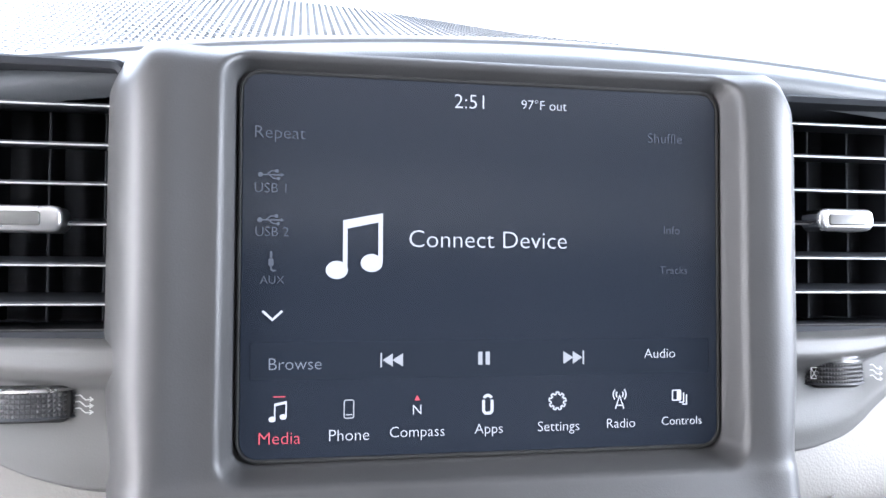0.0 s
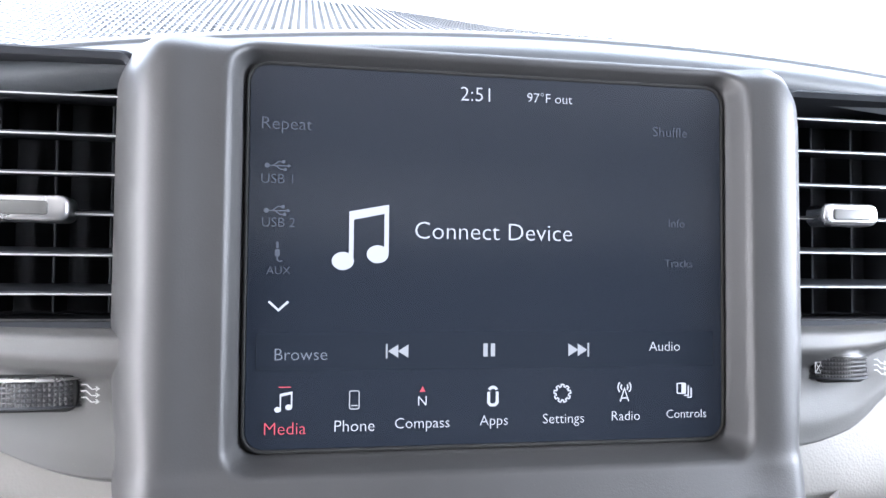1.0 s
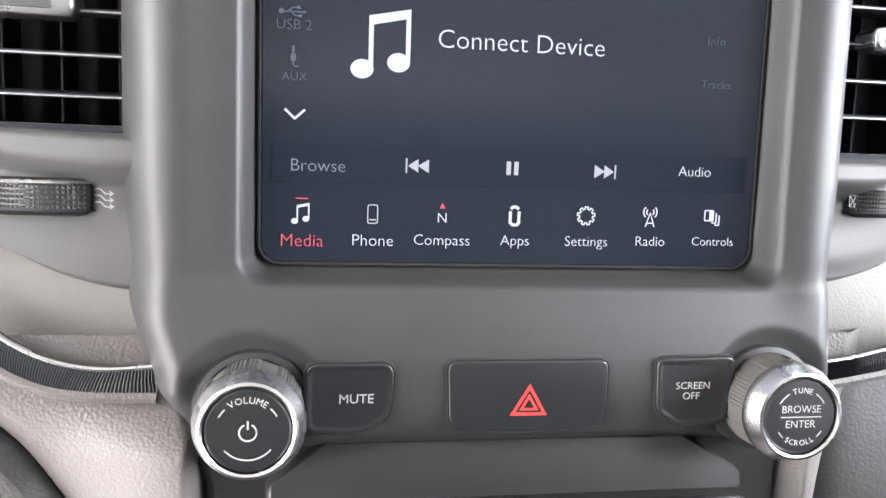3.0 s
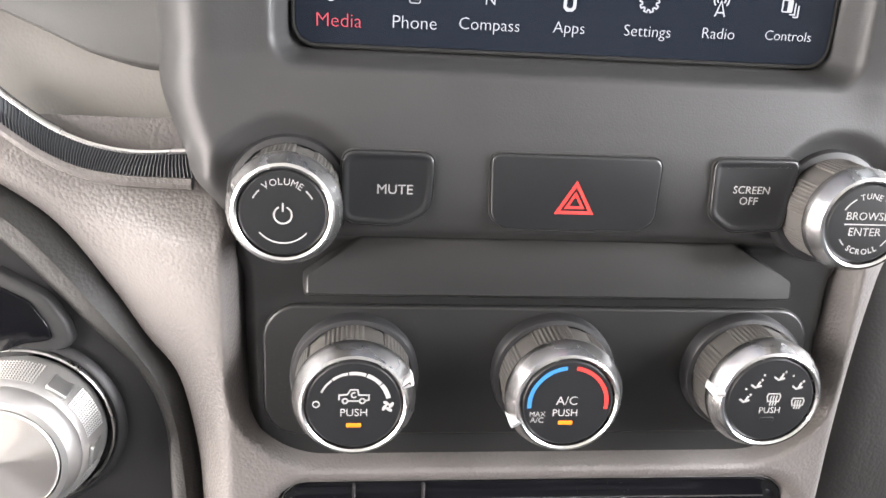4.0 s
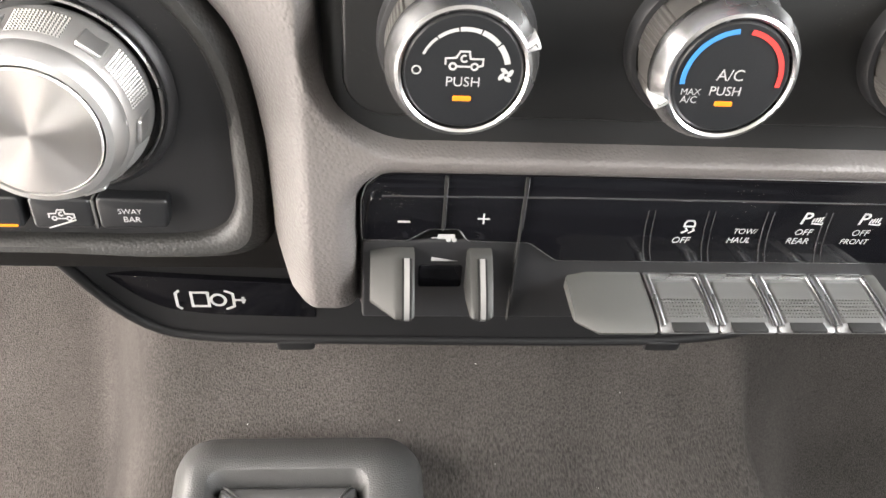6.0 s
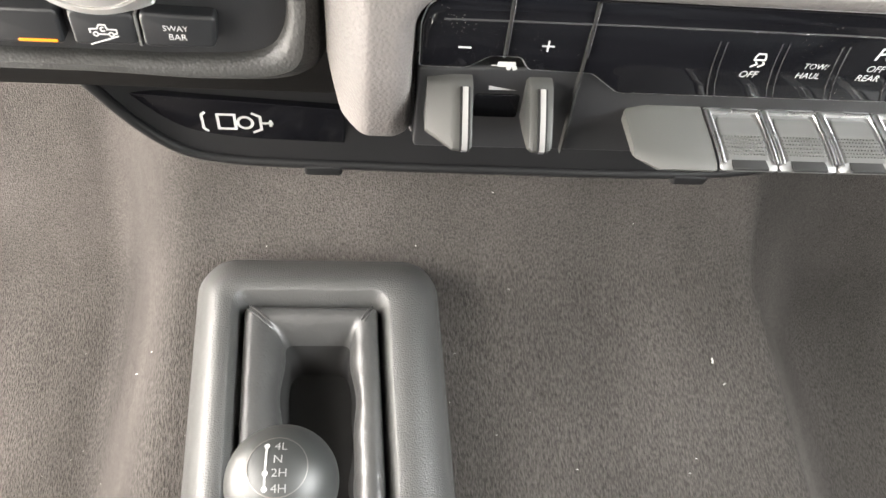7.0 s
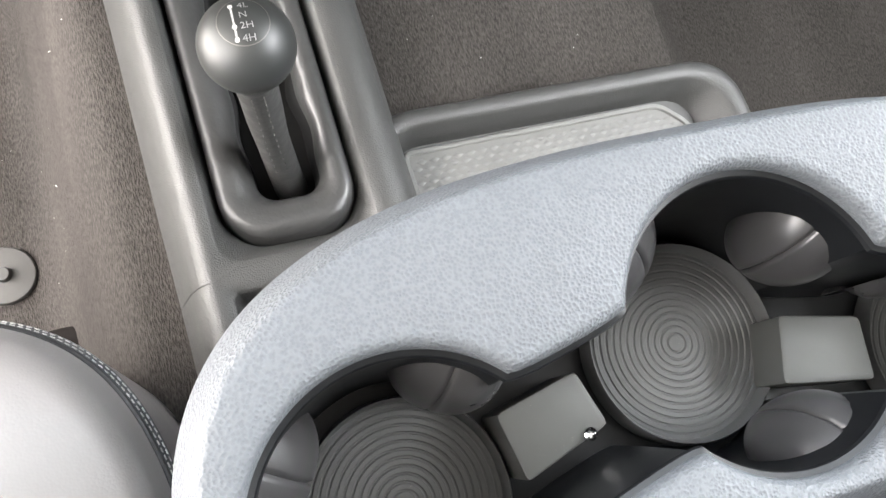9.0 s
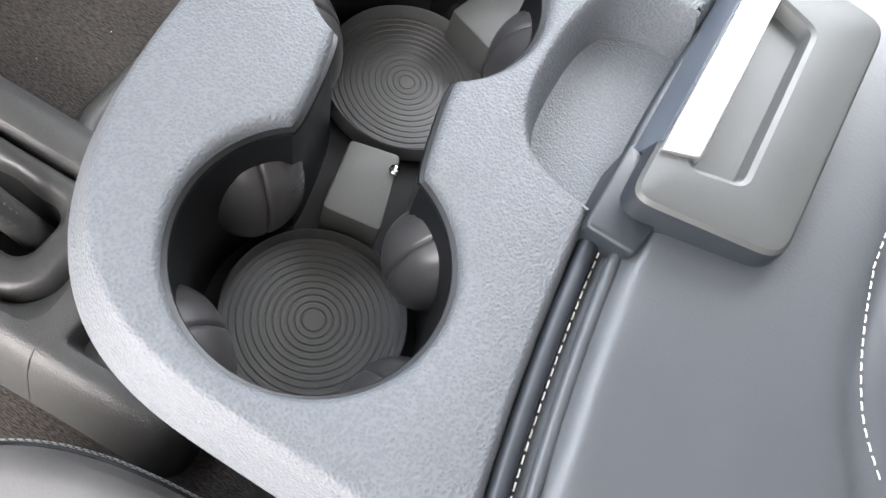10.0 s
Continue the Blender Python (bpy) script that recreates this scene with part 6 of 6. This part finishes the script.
def build_paddles():
    for name, u0, u1, slope, us in (("brake_lever_left", -0.0862, -0.0785, 0.0075, -0.0812), ("brake_lever_right", -0.0592, -0.0514, 0.0008, -0.0552)):
        root = thing(name, on_dash(0, 0, 0), "grey trailer brake lever with a chrome strip", "lever", "trailer brake levers")
        rings = []
        side = [(-0.1948, -0.008), (-0.1948, -0.0035), (-0.1956, -0.0012), (-0.2020, 0.0065), (-0.2075, 0.0120), (-0.2102, 0.0136), (-0.2122, 0.0122), (-0.2132, 0.008), (-0.2132, -0.008)]
        for u, g in ((u0 - slope, -0.0045), (u0, -0.0006), (u0 + 0.0012, 0.0), (u1 - 0.001, 0.0), (u1, -0.0006)):
            rings.append([(u, -0.204 + (v + 0.204) * (1 + g / 0.03), -0.004 + (w + 0.004) * (1 + g / 0.009)) for v, w in side])
        finish(rings_mesh(rings, cap0=True, cap1=True), "lever", M_PADDLE, root, sharp=35)
        strip = rings_mesh([[(us + dx, v + 0.0002, w + 0.0007) for dx in (-0.0009, 0.0009)] for v, w in side[2:7]], closed=False)
        ext = bmesh.ops.extrude_face_region(strip, geom=strip.faces[:])
        bmesh.ops.translate(strip, verts=[g for g in ext["geom"] if isinstance(g, bmesh.types.BMVert)], vec=(0, 0.0006, 0.0008))
        groove = rings_mesh([[(us + dx, v, w + 0.0004) for dx in (-0.0017, 0.0017)] for v, w in side[2:7]], closed=False)
        ext = bmesh.ops.extrude_face_region(groove, geom=groove.faces[:])
        bmesh.ops.translate(groove, verts=[g for g in ext["geom"] if isinstance(g, bmesh.types.BMVert)], vec=(0, 0.0003, 0.0006))
        finish(groove, "groove", M_HOLE, root, "dark groove round the strip")
        finish(strip, "chrome_strip", M_KEYEDGE, root, "chrome strip")
    finish_ob = finish(slab(rrect(0.0155, 0.010, 0.001, 2, -0.0688, -0.2075), -0.008, -0.0058, 0.0004), "lever_slot", M_GLOSS)
    solo(finish_ob, "glossy black slot between the brake levers", "slot", m=DASH)


# ---------------------------------------------------------------- air vents
def build_vent(name, u0, u1, vs, tab_u, tab_v, tab_w):
    root = thing(name, on_dash((u0 + u1) / 2, 0.088, -0.022), "black louvred dash air vent with a chrome tab", "air vent", "dash vents")
    c = (u0 + u1) / 2
    W = u1 - u0
    bm = bmesh.new()
    o, i = rrect(W + 0.006, 0.100, 0.004, 4), rrect(W, 0.094, 0.003, 4)
    rings_mesh([[(x, y, 0.001) for x, y in o], [(x, y, 0.002) for x, y in inset(i, -0.002)], [(x, y, 0.0) for x, y in i], [(x, y, -0.06) for x, y in i]], cap1=True, bm=bm)
    finish(bm, "housing", M_VANE, root, "black vent housing", sharp=40)
    finish(slab(rrect(W - 0.002, 0.092, 0.002, 3), -0.059, -0.052, 0.0005), "duct", M_VANE, root, "dark duct behind the louvres")
    for v in vs:
        y = v - 0.088
        bm = slab(rrect(W - 0.001, 0.0016, 0.0007, 3, 0, 0), -0.026, 0.0, 0.0007)
        bm.transform(Matrix.Translation((0, y, 0)) @ Matrix.Rotation(radians(6), 4, "X"))
        s = finish(bm, "slat", M_GLOSSDARK, root, "dark louvre blade")
        finish(tube([(-W / 2 + 0.001, y - 0.0002, 0.0002), (W / 2 - 0.001, y - 0.0002, 0.0002)], 0.00032, 6), "edge_strip", M_SILVER, s, "bright front edge of the blade")
    for k in range(9):
        x = -W / 2 + W * (k + 0.5) / 9
        finish(slab(rrect(0.0012, 0.09, 0.0004, 2, x, 0), -0.045, -0.028, 0.0005), "vane", M_VANE, root, "upright inner vane")
    t = finish(slab(rrect(tab_w, 0.0092, 0.0035, 5, tab_u - c, tab_v - 0.088), -0.004, 0.0075, 0.0018), "tab", M_CHROME, root, "chrome vent tab")
    finish(slab(rrect(tab_w * 0.66, 0.0048, 0.001, 3, tab_u - c, tab_v - 0.088), 0.004, 0.0082, 0.0006), "tab_insert", M_GREYBTN, t, "grey tab insert")
    return root


M_VANE = mat("matte_black_vane", (0.022, 0.024, 0.028), 0.7, spec=0.15)
M_GLOSSDARK = mat("dark_vent_blade", (0.022, 0.024, 0.028), 0.5, spec=0.3)


chin_driver = curve_table([(0.115, -0.0160), (0.130, -0.0158), (0.140, -0.0152), (0.150, -0.0130), (0.160, -0.0098), (0.170, -0.0050), (0.180, -0.0006), (0.20, 0.008), (0.24, 0.022), (0.33, 0.028)])
chin_passenger = curve_table([(0.115, -0.0122), (0.134, -0.0108), (0.143, -0.0085), (0.152, -0.0052), (0.160, 0.0004), (0.167, 0.0071), (0.18, 0.016), (0.21, 0.026), (0.33, 0.029)])


# grey vinyl lightened so its colour also holds the windscreen's glare
M_POD = mat("glare_lifted_pod_vinyl", (0.085, 0.084, 0.082), 0.5, bump=0.12, bump_scale=1500, dust=0.1)


def build_pod(vent, u0, u1):
    def fn(s, t):
        u = u0 + (u1 - u0) * s
        vb = (chin_driver if u < 0 else chin_passenger)(abs(u))
        v = vb + (0.0415 - vb) * t
        w = lerp_table(t, [(0, -0.0235), (0.04, -0.0175), (0.2, -0.0165), (0.45, -0.0185), (0.62, -0.0185), (0.80, -0.0075), (0.90, -0.0085), (1.0, -0.030)])
        return (u, v, w)
    bm = surface(fn, 60, 50)
    bm.transform(vent.matrix_world.inverted() @ DASH)
    finish(bm, "lower_housing", M_POD, vent, "charcoal chin below the louvres, greyed to carry windscreen glare", sharp=80)


M_STUD = mat("dark_satin_stud", (0.03, 0.03, 0.031), 0.35)


def build_wheel(name, u, v, half, icon_u, box_u):
    root = thing(name, on_dash(u, v, -0.0120 - (0.0225 if half > 0.014 else 0.0160)), "black knurled vent thumb wheel with a bright rim", "thumb wheel", "vent wheels")
    R = 0.0225 if half > 0.014 else 0.0160
    rings_h = 0.0046
    spin = Matrix.Rotation(radians(-90), 4, "X")
    bm = lathe([(R - 0.004, -rings_h), (R - 0.0008, -rings_h), (R, -rings_h + 0.0008), (R, rings_h - 0.0008), (R - 0.0008, rings_h), (R - 0.004, rings_h)], 72)
    bm.transform(spin)
    finish(bm, "drum", M_DARK, root, "black drum", sharp=30)
    bm = bmesh.new()
    for j in range(5):
        for i in range(-13, 14):
            a = radians(90 + i * 4.2)
            y = -0.0034 + j * 0.0017
            c, s = math.cos(a), math.sin(a)
            p = Vector((R * c, y, R * s))
            tvec, n = Vector((-s, 0, c)), Vector((c, 0, s))
            lo = [bm.verts.new(p + tvec * dx + Vector((0, dy, 0))) for dx, dy in ((-0.0007, -0.0007), (0.0007, -0.0007), (0.0007, 0.0007), (-0.0007, 0.0007))]
            hi = bm.verts.new(p + n * 0.0007)
            for k in range(4):
                bm.faces.new((lo[k], lo[(k + 1) % 4], hi))
    kn = finish(bm, "knurling", M_STUD, root, "small raised studs", flat=True)
    kn["kind"] = "stuff"
    for sy, m in ((1, M_CHROME), (-1, M_GLOSSDARK)):
        bm = lathe([(R + 0.0002, -0.0004), (R + 0.0008, 0.0), (R + 0.0002, 0.0009), (R - 0.003, 0.0011)], 72, cap=False)
        bm.transform(Matrix.Translation((0, sy * rings_h, 0)) @ spin)
        finish(bm, "rim", m, root, "bright rim" if sy > 0 else "dark rim")
    top = R - 0.0045
    finish(slab(rrect(2 * half + 0.0015, 0.0128, 0.004, 5), top - 0.006, top, 0.0008), "slot_frame", M_HOLE, root, "dark slot round the wheel")
    lines = []
    for k in (-1, 0, 1):
        y = k * 0.0022
        x = icon_u - u
        lines += [[(x - 0.0028, y + 0.0008), (x - 0.0012, y + 0.0009), (x + 0.0006, y - 0.0008), (x + 0.0028, y - 0.0007)], [(x + 0.0019, y + 0.0001), (x + 0.003, y - 0.0007), (x + 0.0019, y - 0.0014)]]
    print_on(root, strokes(lines, 0.0004, R - 0.0036), M_PRINT, "airflow_symbol", "white airflow arrows")
    x = box_u - u
    print_on(root, strokes([[(x - 0.0014, -0.0022), (x + 0.0014, -0.0022), (x + 0.0014, 0.0022), (x - 0.0014, 0.0022), (x - 0.0014, -0.0022)], [(x - 0.0014, -0.0022), (x + 0.0014, 0.0022)], [(x - 0.0014, 0.0022), (x + 0.0014, -0.0022)]], 0.0003, R - 0.0036), M_PRINT, "closed_symbol", "white crossed box")


def build_trim_strip(name, top, bot, label):
    root = thing(name, on_dash(0, 0, 0), label, "trim strip")
    a, b = smooth_path([(x, y, 0) for x, y in top], 40), smooth_path([(x, y, 0) for x, y in bot], 40)
    n = min(len(a), len(b))
    bm = bmesh.new()
    rows = []
    for i in range(n):
        rib = 0.0005 if i % 2 else 0.0
        p, q = a[i], b[i]
        rows.append([bm.verts.new((p.x, p.y, -0.012)), bm.verts.new((p.x * 0.9 + q.x * 0.1, p.y * 0.9 + q.y * 0.1, -0.0085 + rib)), bm.verts.new(((p.x + q.x) / 2, (p.y + q.y) / 2, -0.0078 + rib)), bm.verts.new((p.x * 0.1 + q.x * 0.9, p.y * 0.1 + q.y * 0.9, -0.0090 + rib)), bm.verts.new((q.x, q.y, -0.0125))])
    for r0, r1 in zip(rows, rows[1:]):
        for k in range(4):
            bm.faces.new((r0[k], r0[k + 1], r1[k + 1], r1[k]))
    finish(bm, "ribbed_band", M_GLOSSDARK, root, "ribbed glossy black band", sharp=20)
    finish(tube([(p.x, p.y, -0.0085) for p in a[::6]], 0.0010, 8), "chrome_line", M_CHROME, root, "thin chrome line")
    finish(tube([(p.x, p.y - 0.001, -0.0105) for p in b[::6]], 0.0024, 8), "lower_welt", M_LEATHER, root, "grey vinyl welt")


# ---------------------------------------------------------------- driver's switch pod
POD_INNER = [(-0.25, -0.026), (-0.212, -0.054), (-0.188, -0.0785), (-0.164, -0.1068), (-0.1475, -0.1260), (-0.1406, -0.1471), (-0.1400, -0.169), (-0.1412, -0.1868), (-0.1496, -0.1965), (-0.174, -0.199), (-0.21, -0.199), (-0.30, -0.199)]
POD_OUTER = [(-0.235, -0.018), (-0.203, -0.046), (-0.175, -0.0659), (-0.1565, -0.091), (-0.1454, -0.1096), (-0.1345, -0.1261), (-0.1288, -0.1543), (-0.1273, -0.1809), (-0.1315, -0.2050), (-0.165, -0.2095), (-0.21, -0.2075), (-0.30, -0.2075)]


M_PODRIM = mat("black_grained_rim_vinyl", (0.012, 0.0118, 0.011), 0.5, bump=0.3, bump_scale=800, kind="cells", dist=0.0005)


def build_left_pod():
    root = thing("driver_switch_pod", on_dash(0, 0, 0), "black switch pod with a grained vinyl rim", "switch panel")
    rim_in = smooth_path([(x, y, 0) for x, y in POD_INNER], 10)
    rim_out = smooth_path([(x, y, 0) for x, y in POD_OUTER], 10)
    pts = [(p.x, p.y) for p in rim_in] + [(-0.36, -0.199), (-0.36, -0.02)]
    bm = slab(inset(pts, -0.002), -0.05, -0.0185, 0.001)
    finish(bm, "plate", M_DARK, root, "matte black plate")
    prof = ((0.0, -0.034), (0.0, -0.0235), (0.06, -0.0195), (0.2, -0.0155), (0.45, -0.0125), (0.7, -0.0130), (0.88, -0.0150), (0.96, -0.0168), (1.0, -0.0200))
    bm = rings_mesh([[(a.x + (b.x - a.x) * k, a.y + (b.y - a.y) * k, w) for a, b in zip(rim_out, rim_in)] for k, w in prof], closed=False)
    finish(bm, "rim", M_PODRIM, root, "black grained vinyl rim")
    hump = [(-0.300, -0.0770), (-0.2150, -0.0775), (-0.1930, -0.0835), (-0.1765, -0.0935), (-0.1705, -0.1035), (-0.1690, -0.1120), (-0.1760, -0.1150), (-0.1860, -0.1165), (-0.205, -0.124), (-0.300, -0.126)]
    finish(slab(round_poly(hump, 0.004, 4), -0.018, -0.0130, 0.0022, 4), "display_frame", M_PLASTIC, root, "charcoal display frame")
    win = [(-0.300, -0.0835), (-0.2120, -0.0838), (-0.1924, -0.0892), (-0.1825, -0.0948), (-0.1772, -0.1035), (-0.1757, -0.1090), (-0.1790, -0.1102), (-0.1855, -0.1110), (-0.2000, -0.1165), (-0.300, -0.119)]
    finish(slab(round_poly(win, 0.002, 4), -0.016, -0.0120, 0.0006), "display_window", M_GLOSS, root, "glossy dark display window")
    mark = rrect(0.0062, 0.0078, 0.0020, 4, -0.1990, -0.1020)
    print_on(root, strokes([mark + [mark[0]], [(-0.2020, -0.0935), (-0.1955, -0.0935)]], 0.0008, -0.0119), M_PRINT, "display_mark", "white mark in the display")
    for u0, u1, name in ((-0.2085, -0.1885, "hill_descent_button"), (-0.1868, -0.1630, "sway_bar_button")):
        c = (u0 + u1) / 2
        b = finish(slab(round_poly([(u0, -0.1990), (u1 - (0.0012 if u1 > -0.17 else 0), -0.1985), (u1, -0.1868), (u0, -0.1862)], 0.0022, 4), -0.018, -0.0125, 0.0012), name, M_BUTTON, root, "black button")
    finish(slab([(-0.1884, -0.1988), (-0.1874, -0.1988), (-0.1874, -0.1872), (-0.1884, -0.1872)], -0.018, -0.0128, 0.0003), "divider", M_GREYBTN, root, "grey divider")
    z = -0.0124
    fit_letters("SWAY", 0.0078, M_PRINT, root, -0.1760, -0.1915, z)
    fit_letters("BAR", 0.0056, M_PRINT, root, -0.1757, -0.1947, z)
    print_on(root, strokes(shift(truck_icon(0.0082), -0.1985, -0.1935) + [[(-0.2035, -0.1985), (-0.1940, -0.1950)]], 0.0005, z), M_PRINT, "descent_symbol", "white truck on a slope symbol")
    finish(slab(round_poly([(-0.238, -0.199), (-0.2115, -0.199), (-0.2115, -0.1865), (-0.238, -0.1865)], 0.002, 4), -0.018, -0.0125, 0.001), "lit_button", M_BUTTON, root, "black button")
    finish(slab(rrect(0.012, 0.0010, 0.0003, 2, -0.2195, -0.1977), -0.0128, -0.0122, 0.0002), "amber_line", G_LAMP, root, "lit amber line")
    for piece in root.children:
        if piece.name.split(".")[0] not in ("plate", "rim", "display_frame", "display_window", "display_mark"):
            piece.location += Vector((0.0015, 0.0055, 0.0))


def radial_alu():
    m = mat("spun_aluminium", (0.50, 0.49, 0.475), 0.32, 1.0, var=0.02)
    n, l = m.node_tree.nodes, m.node_tree.links
    p = n["Principled BSDF"]
    p.inputs["Anisotropic"].default_value = 0.85
    tg = n.new("ShaderNodeTangent")
    tg.direction_type, tg.axis = "RADIAL", "Z"
    l.new(tg.outputs[0], p.inputs["Tangent"])
    return m


M_GRIP = mat("satin_silver_grip", (0.46, 0.455, 0.445), 0.36, 0.8, var=0.06)


def build_selector():
    root = thing("gear_selector_knob", on_dash(-0.1888, -0.1445, -0.0165) @ Matrix.Diagonal((1.0, 1.0, 1.18, 1)), "large spun aluminium rotary gear selector with knurled grip", "rotary knob")
    finish(lathe([(0.0350, 0.0), (0.0338, 0.0020), (0.0325, 0.0026), (0.0312, 0.0018)], 72, cap=False), "well_ring", M_DARK, root, "charcoal well ring")
    finish(lathe([(0.0312, 0.0005), (0.0314, 0.0034), (0.0309, 0.0040), (0.0304, 0.0030)], 72, cap=False), "base_ring", M_CHROME, root, "chrome base ring")
    finish(lathe([(0.0284, 0.0020), (0.0283, 0.0050), (0.0262, 0.0150), (0.0250, 0.0165)], 96, cap=False), "grip", M_GRIP, root, "silver grip")
    for k in range(6):
        a0 = 60 * k + 8
        bm = bmesh.new()
        for j in range(9):
            for i in range(15):
                a = radians(a0 + i * 2.1)
                t = (j + 0.5) / 9
                r = 0.0283 - 0.0021 * t + 0.0001
                zz = 0.0056 + 0.0088 * t
                c, s = math.cos(a), math.sin(a)
                tv = Vector((-s, c, 0)) * 0.00042
                zv = Vector((0, 0, 0.00042))
                p = Vector((r * c, r * s, zz))
                lo = [bm.verts.new(p - tv - zv), bm.verts.new(p + tv - zv), bm.verts.new(p + tv + zv), bm.verts.new(p - tv + zv)]
                hi = bm.verts.new(p + Vector((c, s, 0)) * 0.0006)
                for q in range(4):
                    bm.faces.new((lo[q], lo[(q + 1) % 4], hi))
        pad = finish(bm, "knurl_pad", M_GRIP, root, "bright knurled pad", flat=True)
        pad["kind"] = "stuff"
        am = radians(a0 + 43)
        bm = slab(rrect(0.0078, 0.0086, 0.001, 3), 0.0, 0.0012, 0.0005)
        c, s = math.cos(am), math.sin(am)
        m4 = Matrix(((-s, 0, c, 0.0266 * c), (c, 0, s, 0.0266 * s), (0, 1, 0, 0.0102), (0, 0, 0, 1)))
        bm.transform(m4)
        finish(bm, "grip_window", M_ALU, root, "smooth grip window")
    finish(lathe([(0.0249, 0.0158), (0.0250, 0.0172), (0.0246, 0.0192), (0.0226, 0.0222), (0.0206, 0.0228), (0.0202, 0.0220)], 72, cap=False), "collar", M_ALU, root, "aluminium collar", sharp=28)
    finish(lathe([(0.0201, 0.0212), (0.0199, 0.0226), (0.0193, 0.0231), (0.0003, 0.0232)], 72), "face", radial_alu(), root, "radially brushed aluminium face", sharp=28)


def build_trailer_label():
    root = thing("trailer_brake_plate", pose(-0.113, 0.3275, 0.4425, 86, 0, 0), "black plate with a white trailer connector symbol", "plate")
    s = 0.001
    lines = [[(-0.021, 0.009), (-0.024, 0.006), (-0.024, -0.006), (-0.021, -0.009)], [(-0.013, -0.006), (-0.013, 0.007), (-0.001, 0.007), (-0.001, -0.006), (-0.013, -0.006)], arc(0.006, 0.0, 0.0052, 0, 360, 16), [(0.011, 0.009), (0.017, 0.006), (0.017, -0.006), (0.011, -0.009)], [(0.017, 0.0), (0.026, 0.0)], [(0.024, 0.003), (0.024, -0.003)]]
    lines = [[(x * 0.78, y * 0.85) for x, y in ln] for ln in lines]
    finish(slab(round_poly([(-0.060, 0.020), (-0.036, -0.022), (0.060, -0.022), (0.060, 0.012)], 0.003, 3), -0.012, 0.0002, 0.0006), "plate", M_GLOSS, root, "glossy black plate")
    print_on(root, strokes(lines, 0.0016, 0.0004), M_PRINT, "connector_symbol", "white connector symbol")


build_screen()
build_audio_knobs()
build_buttons()
build_shelf()
build_climate()
build_bank()
build_keys()
build_paddles()
VENT_D = build_vent("air_vent_driver", -0.318, -0.1345, (0.1214, 0.1073, 0.0933, 0.0791, 0.0646, 0.0508), -0.1705, 0.0803, 0.040)
VENT_P = build_vent("air_vent_passenger", 0.1285, 0.312, (0.126, 0.1124, 0.0981, 0.0839, 0.0697, 0.0554), 0.1520, 0.0853, 0.0258)
build_pod(VENT_D, -0.32, -0.122)
build_pod(VENT_P, 0.122, 0.32)
build_wheel("vent_wheel_driver", -0.1625, 0.0168, 0.0152, -0.1425, -0.183)
build_wheel("vent_wheel_passenger", 0.1480, 0.0224, 0.0112, 0.1650, 0.1366)
build_trim_strip("trim_strip_driver", [(-0.236, 0.026), (-0.205, -0.001), (-0.180, -0.0240), (-0.1627, -0.0355), (-0.1444, -0.0402), (-0.1245, -0.0396)], [(-0.240, 0.012), (-0.207, -0.013), (-0.1808, -0.0354), (-0.165, -0.0451), (-0.1485, -0.0489), (-0.1235, -0.0498)], "ribbed black trim strip with a chrome upper line")
build_trim_strip("trim_strip_passenger", [(0.124, -0.0402), (0.1323, -0.0395), (0.1458, -0.0368), (0.18, -0.029), (0.25, -0.02)], [(0.125, -0.0490), (0.1336, -0.0478), (0.1473, -0.0456), (0.18, -0.040), (0.25, -0.031)], "ribbed black trim strip with a chrome upper line")
build_left_pod()
build_selector()
build_trailer_label()
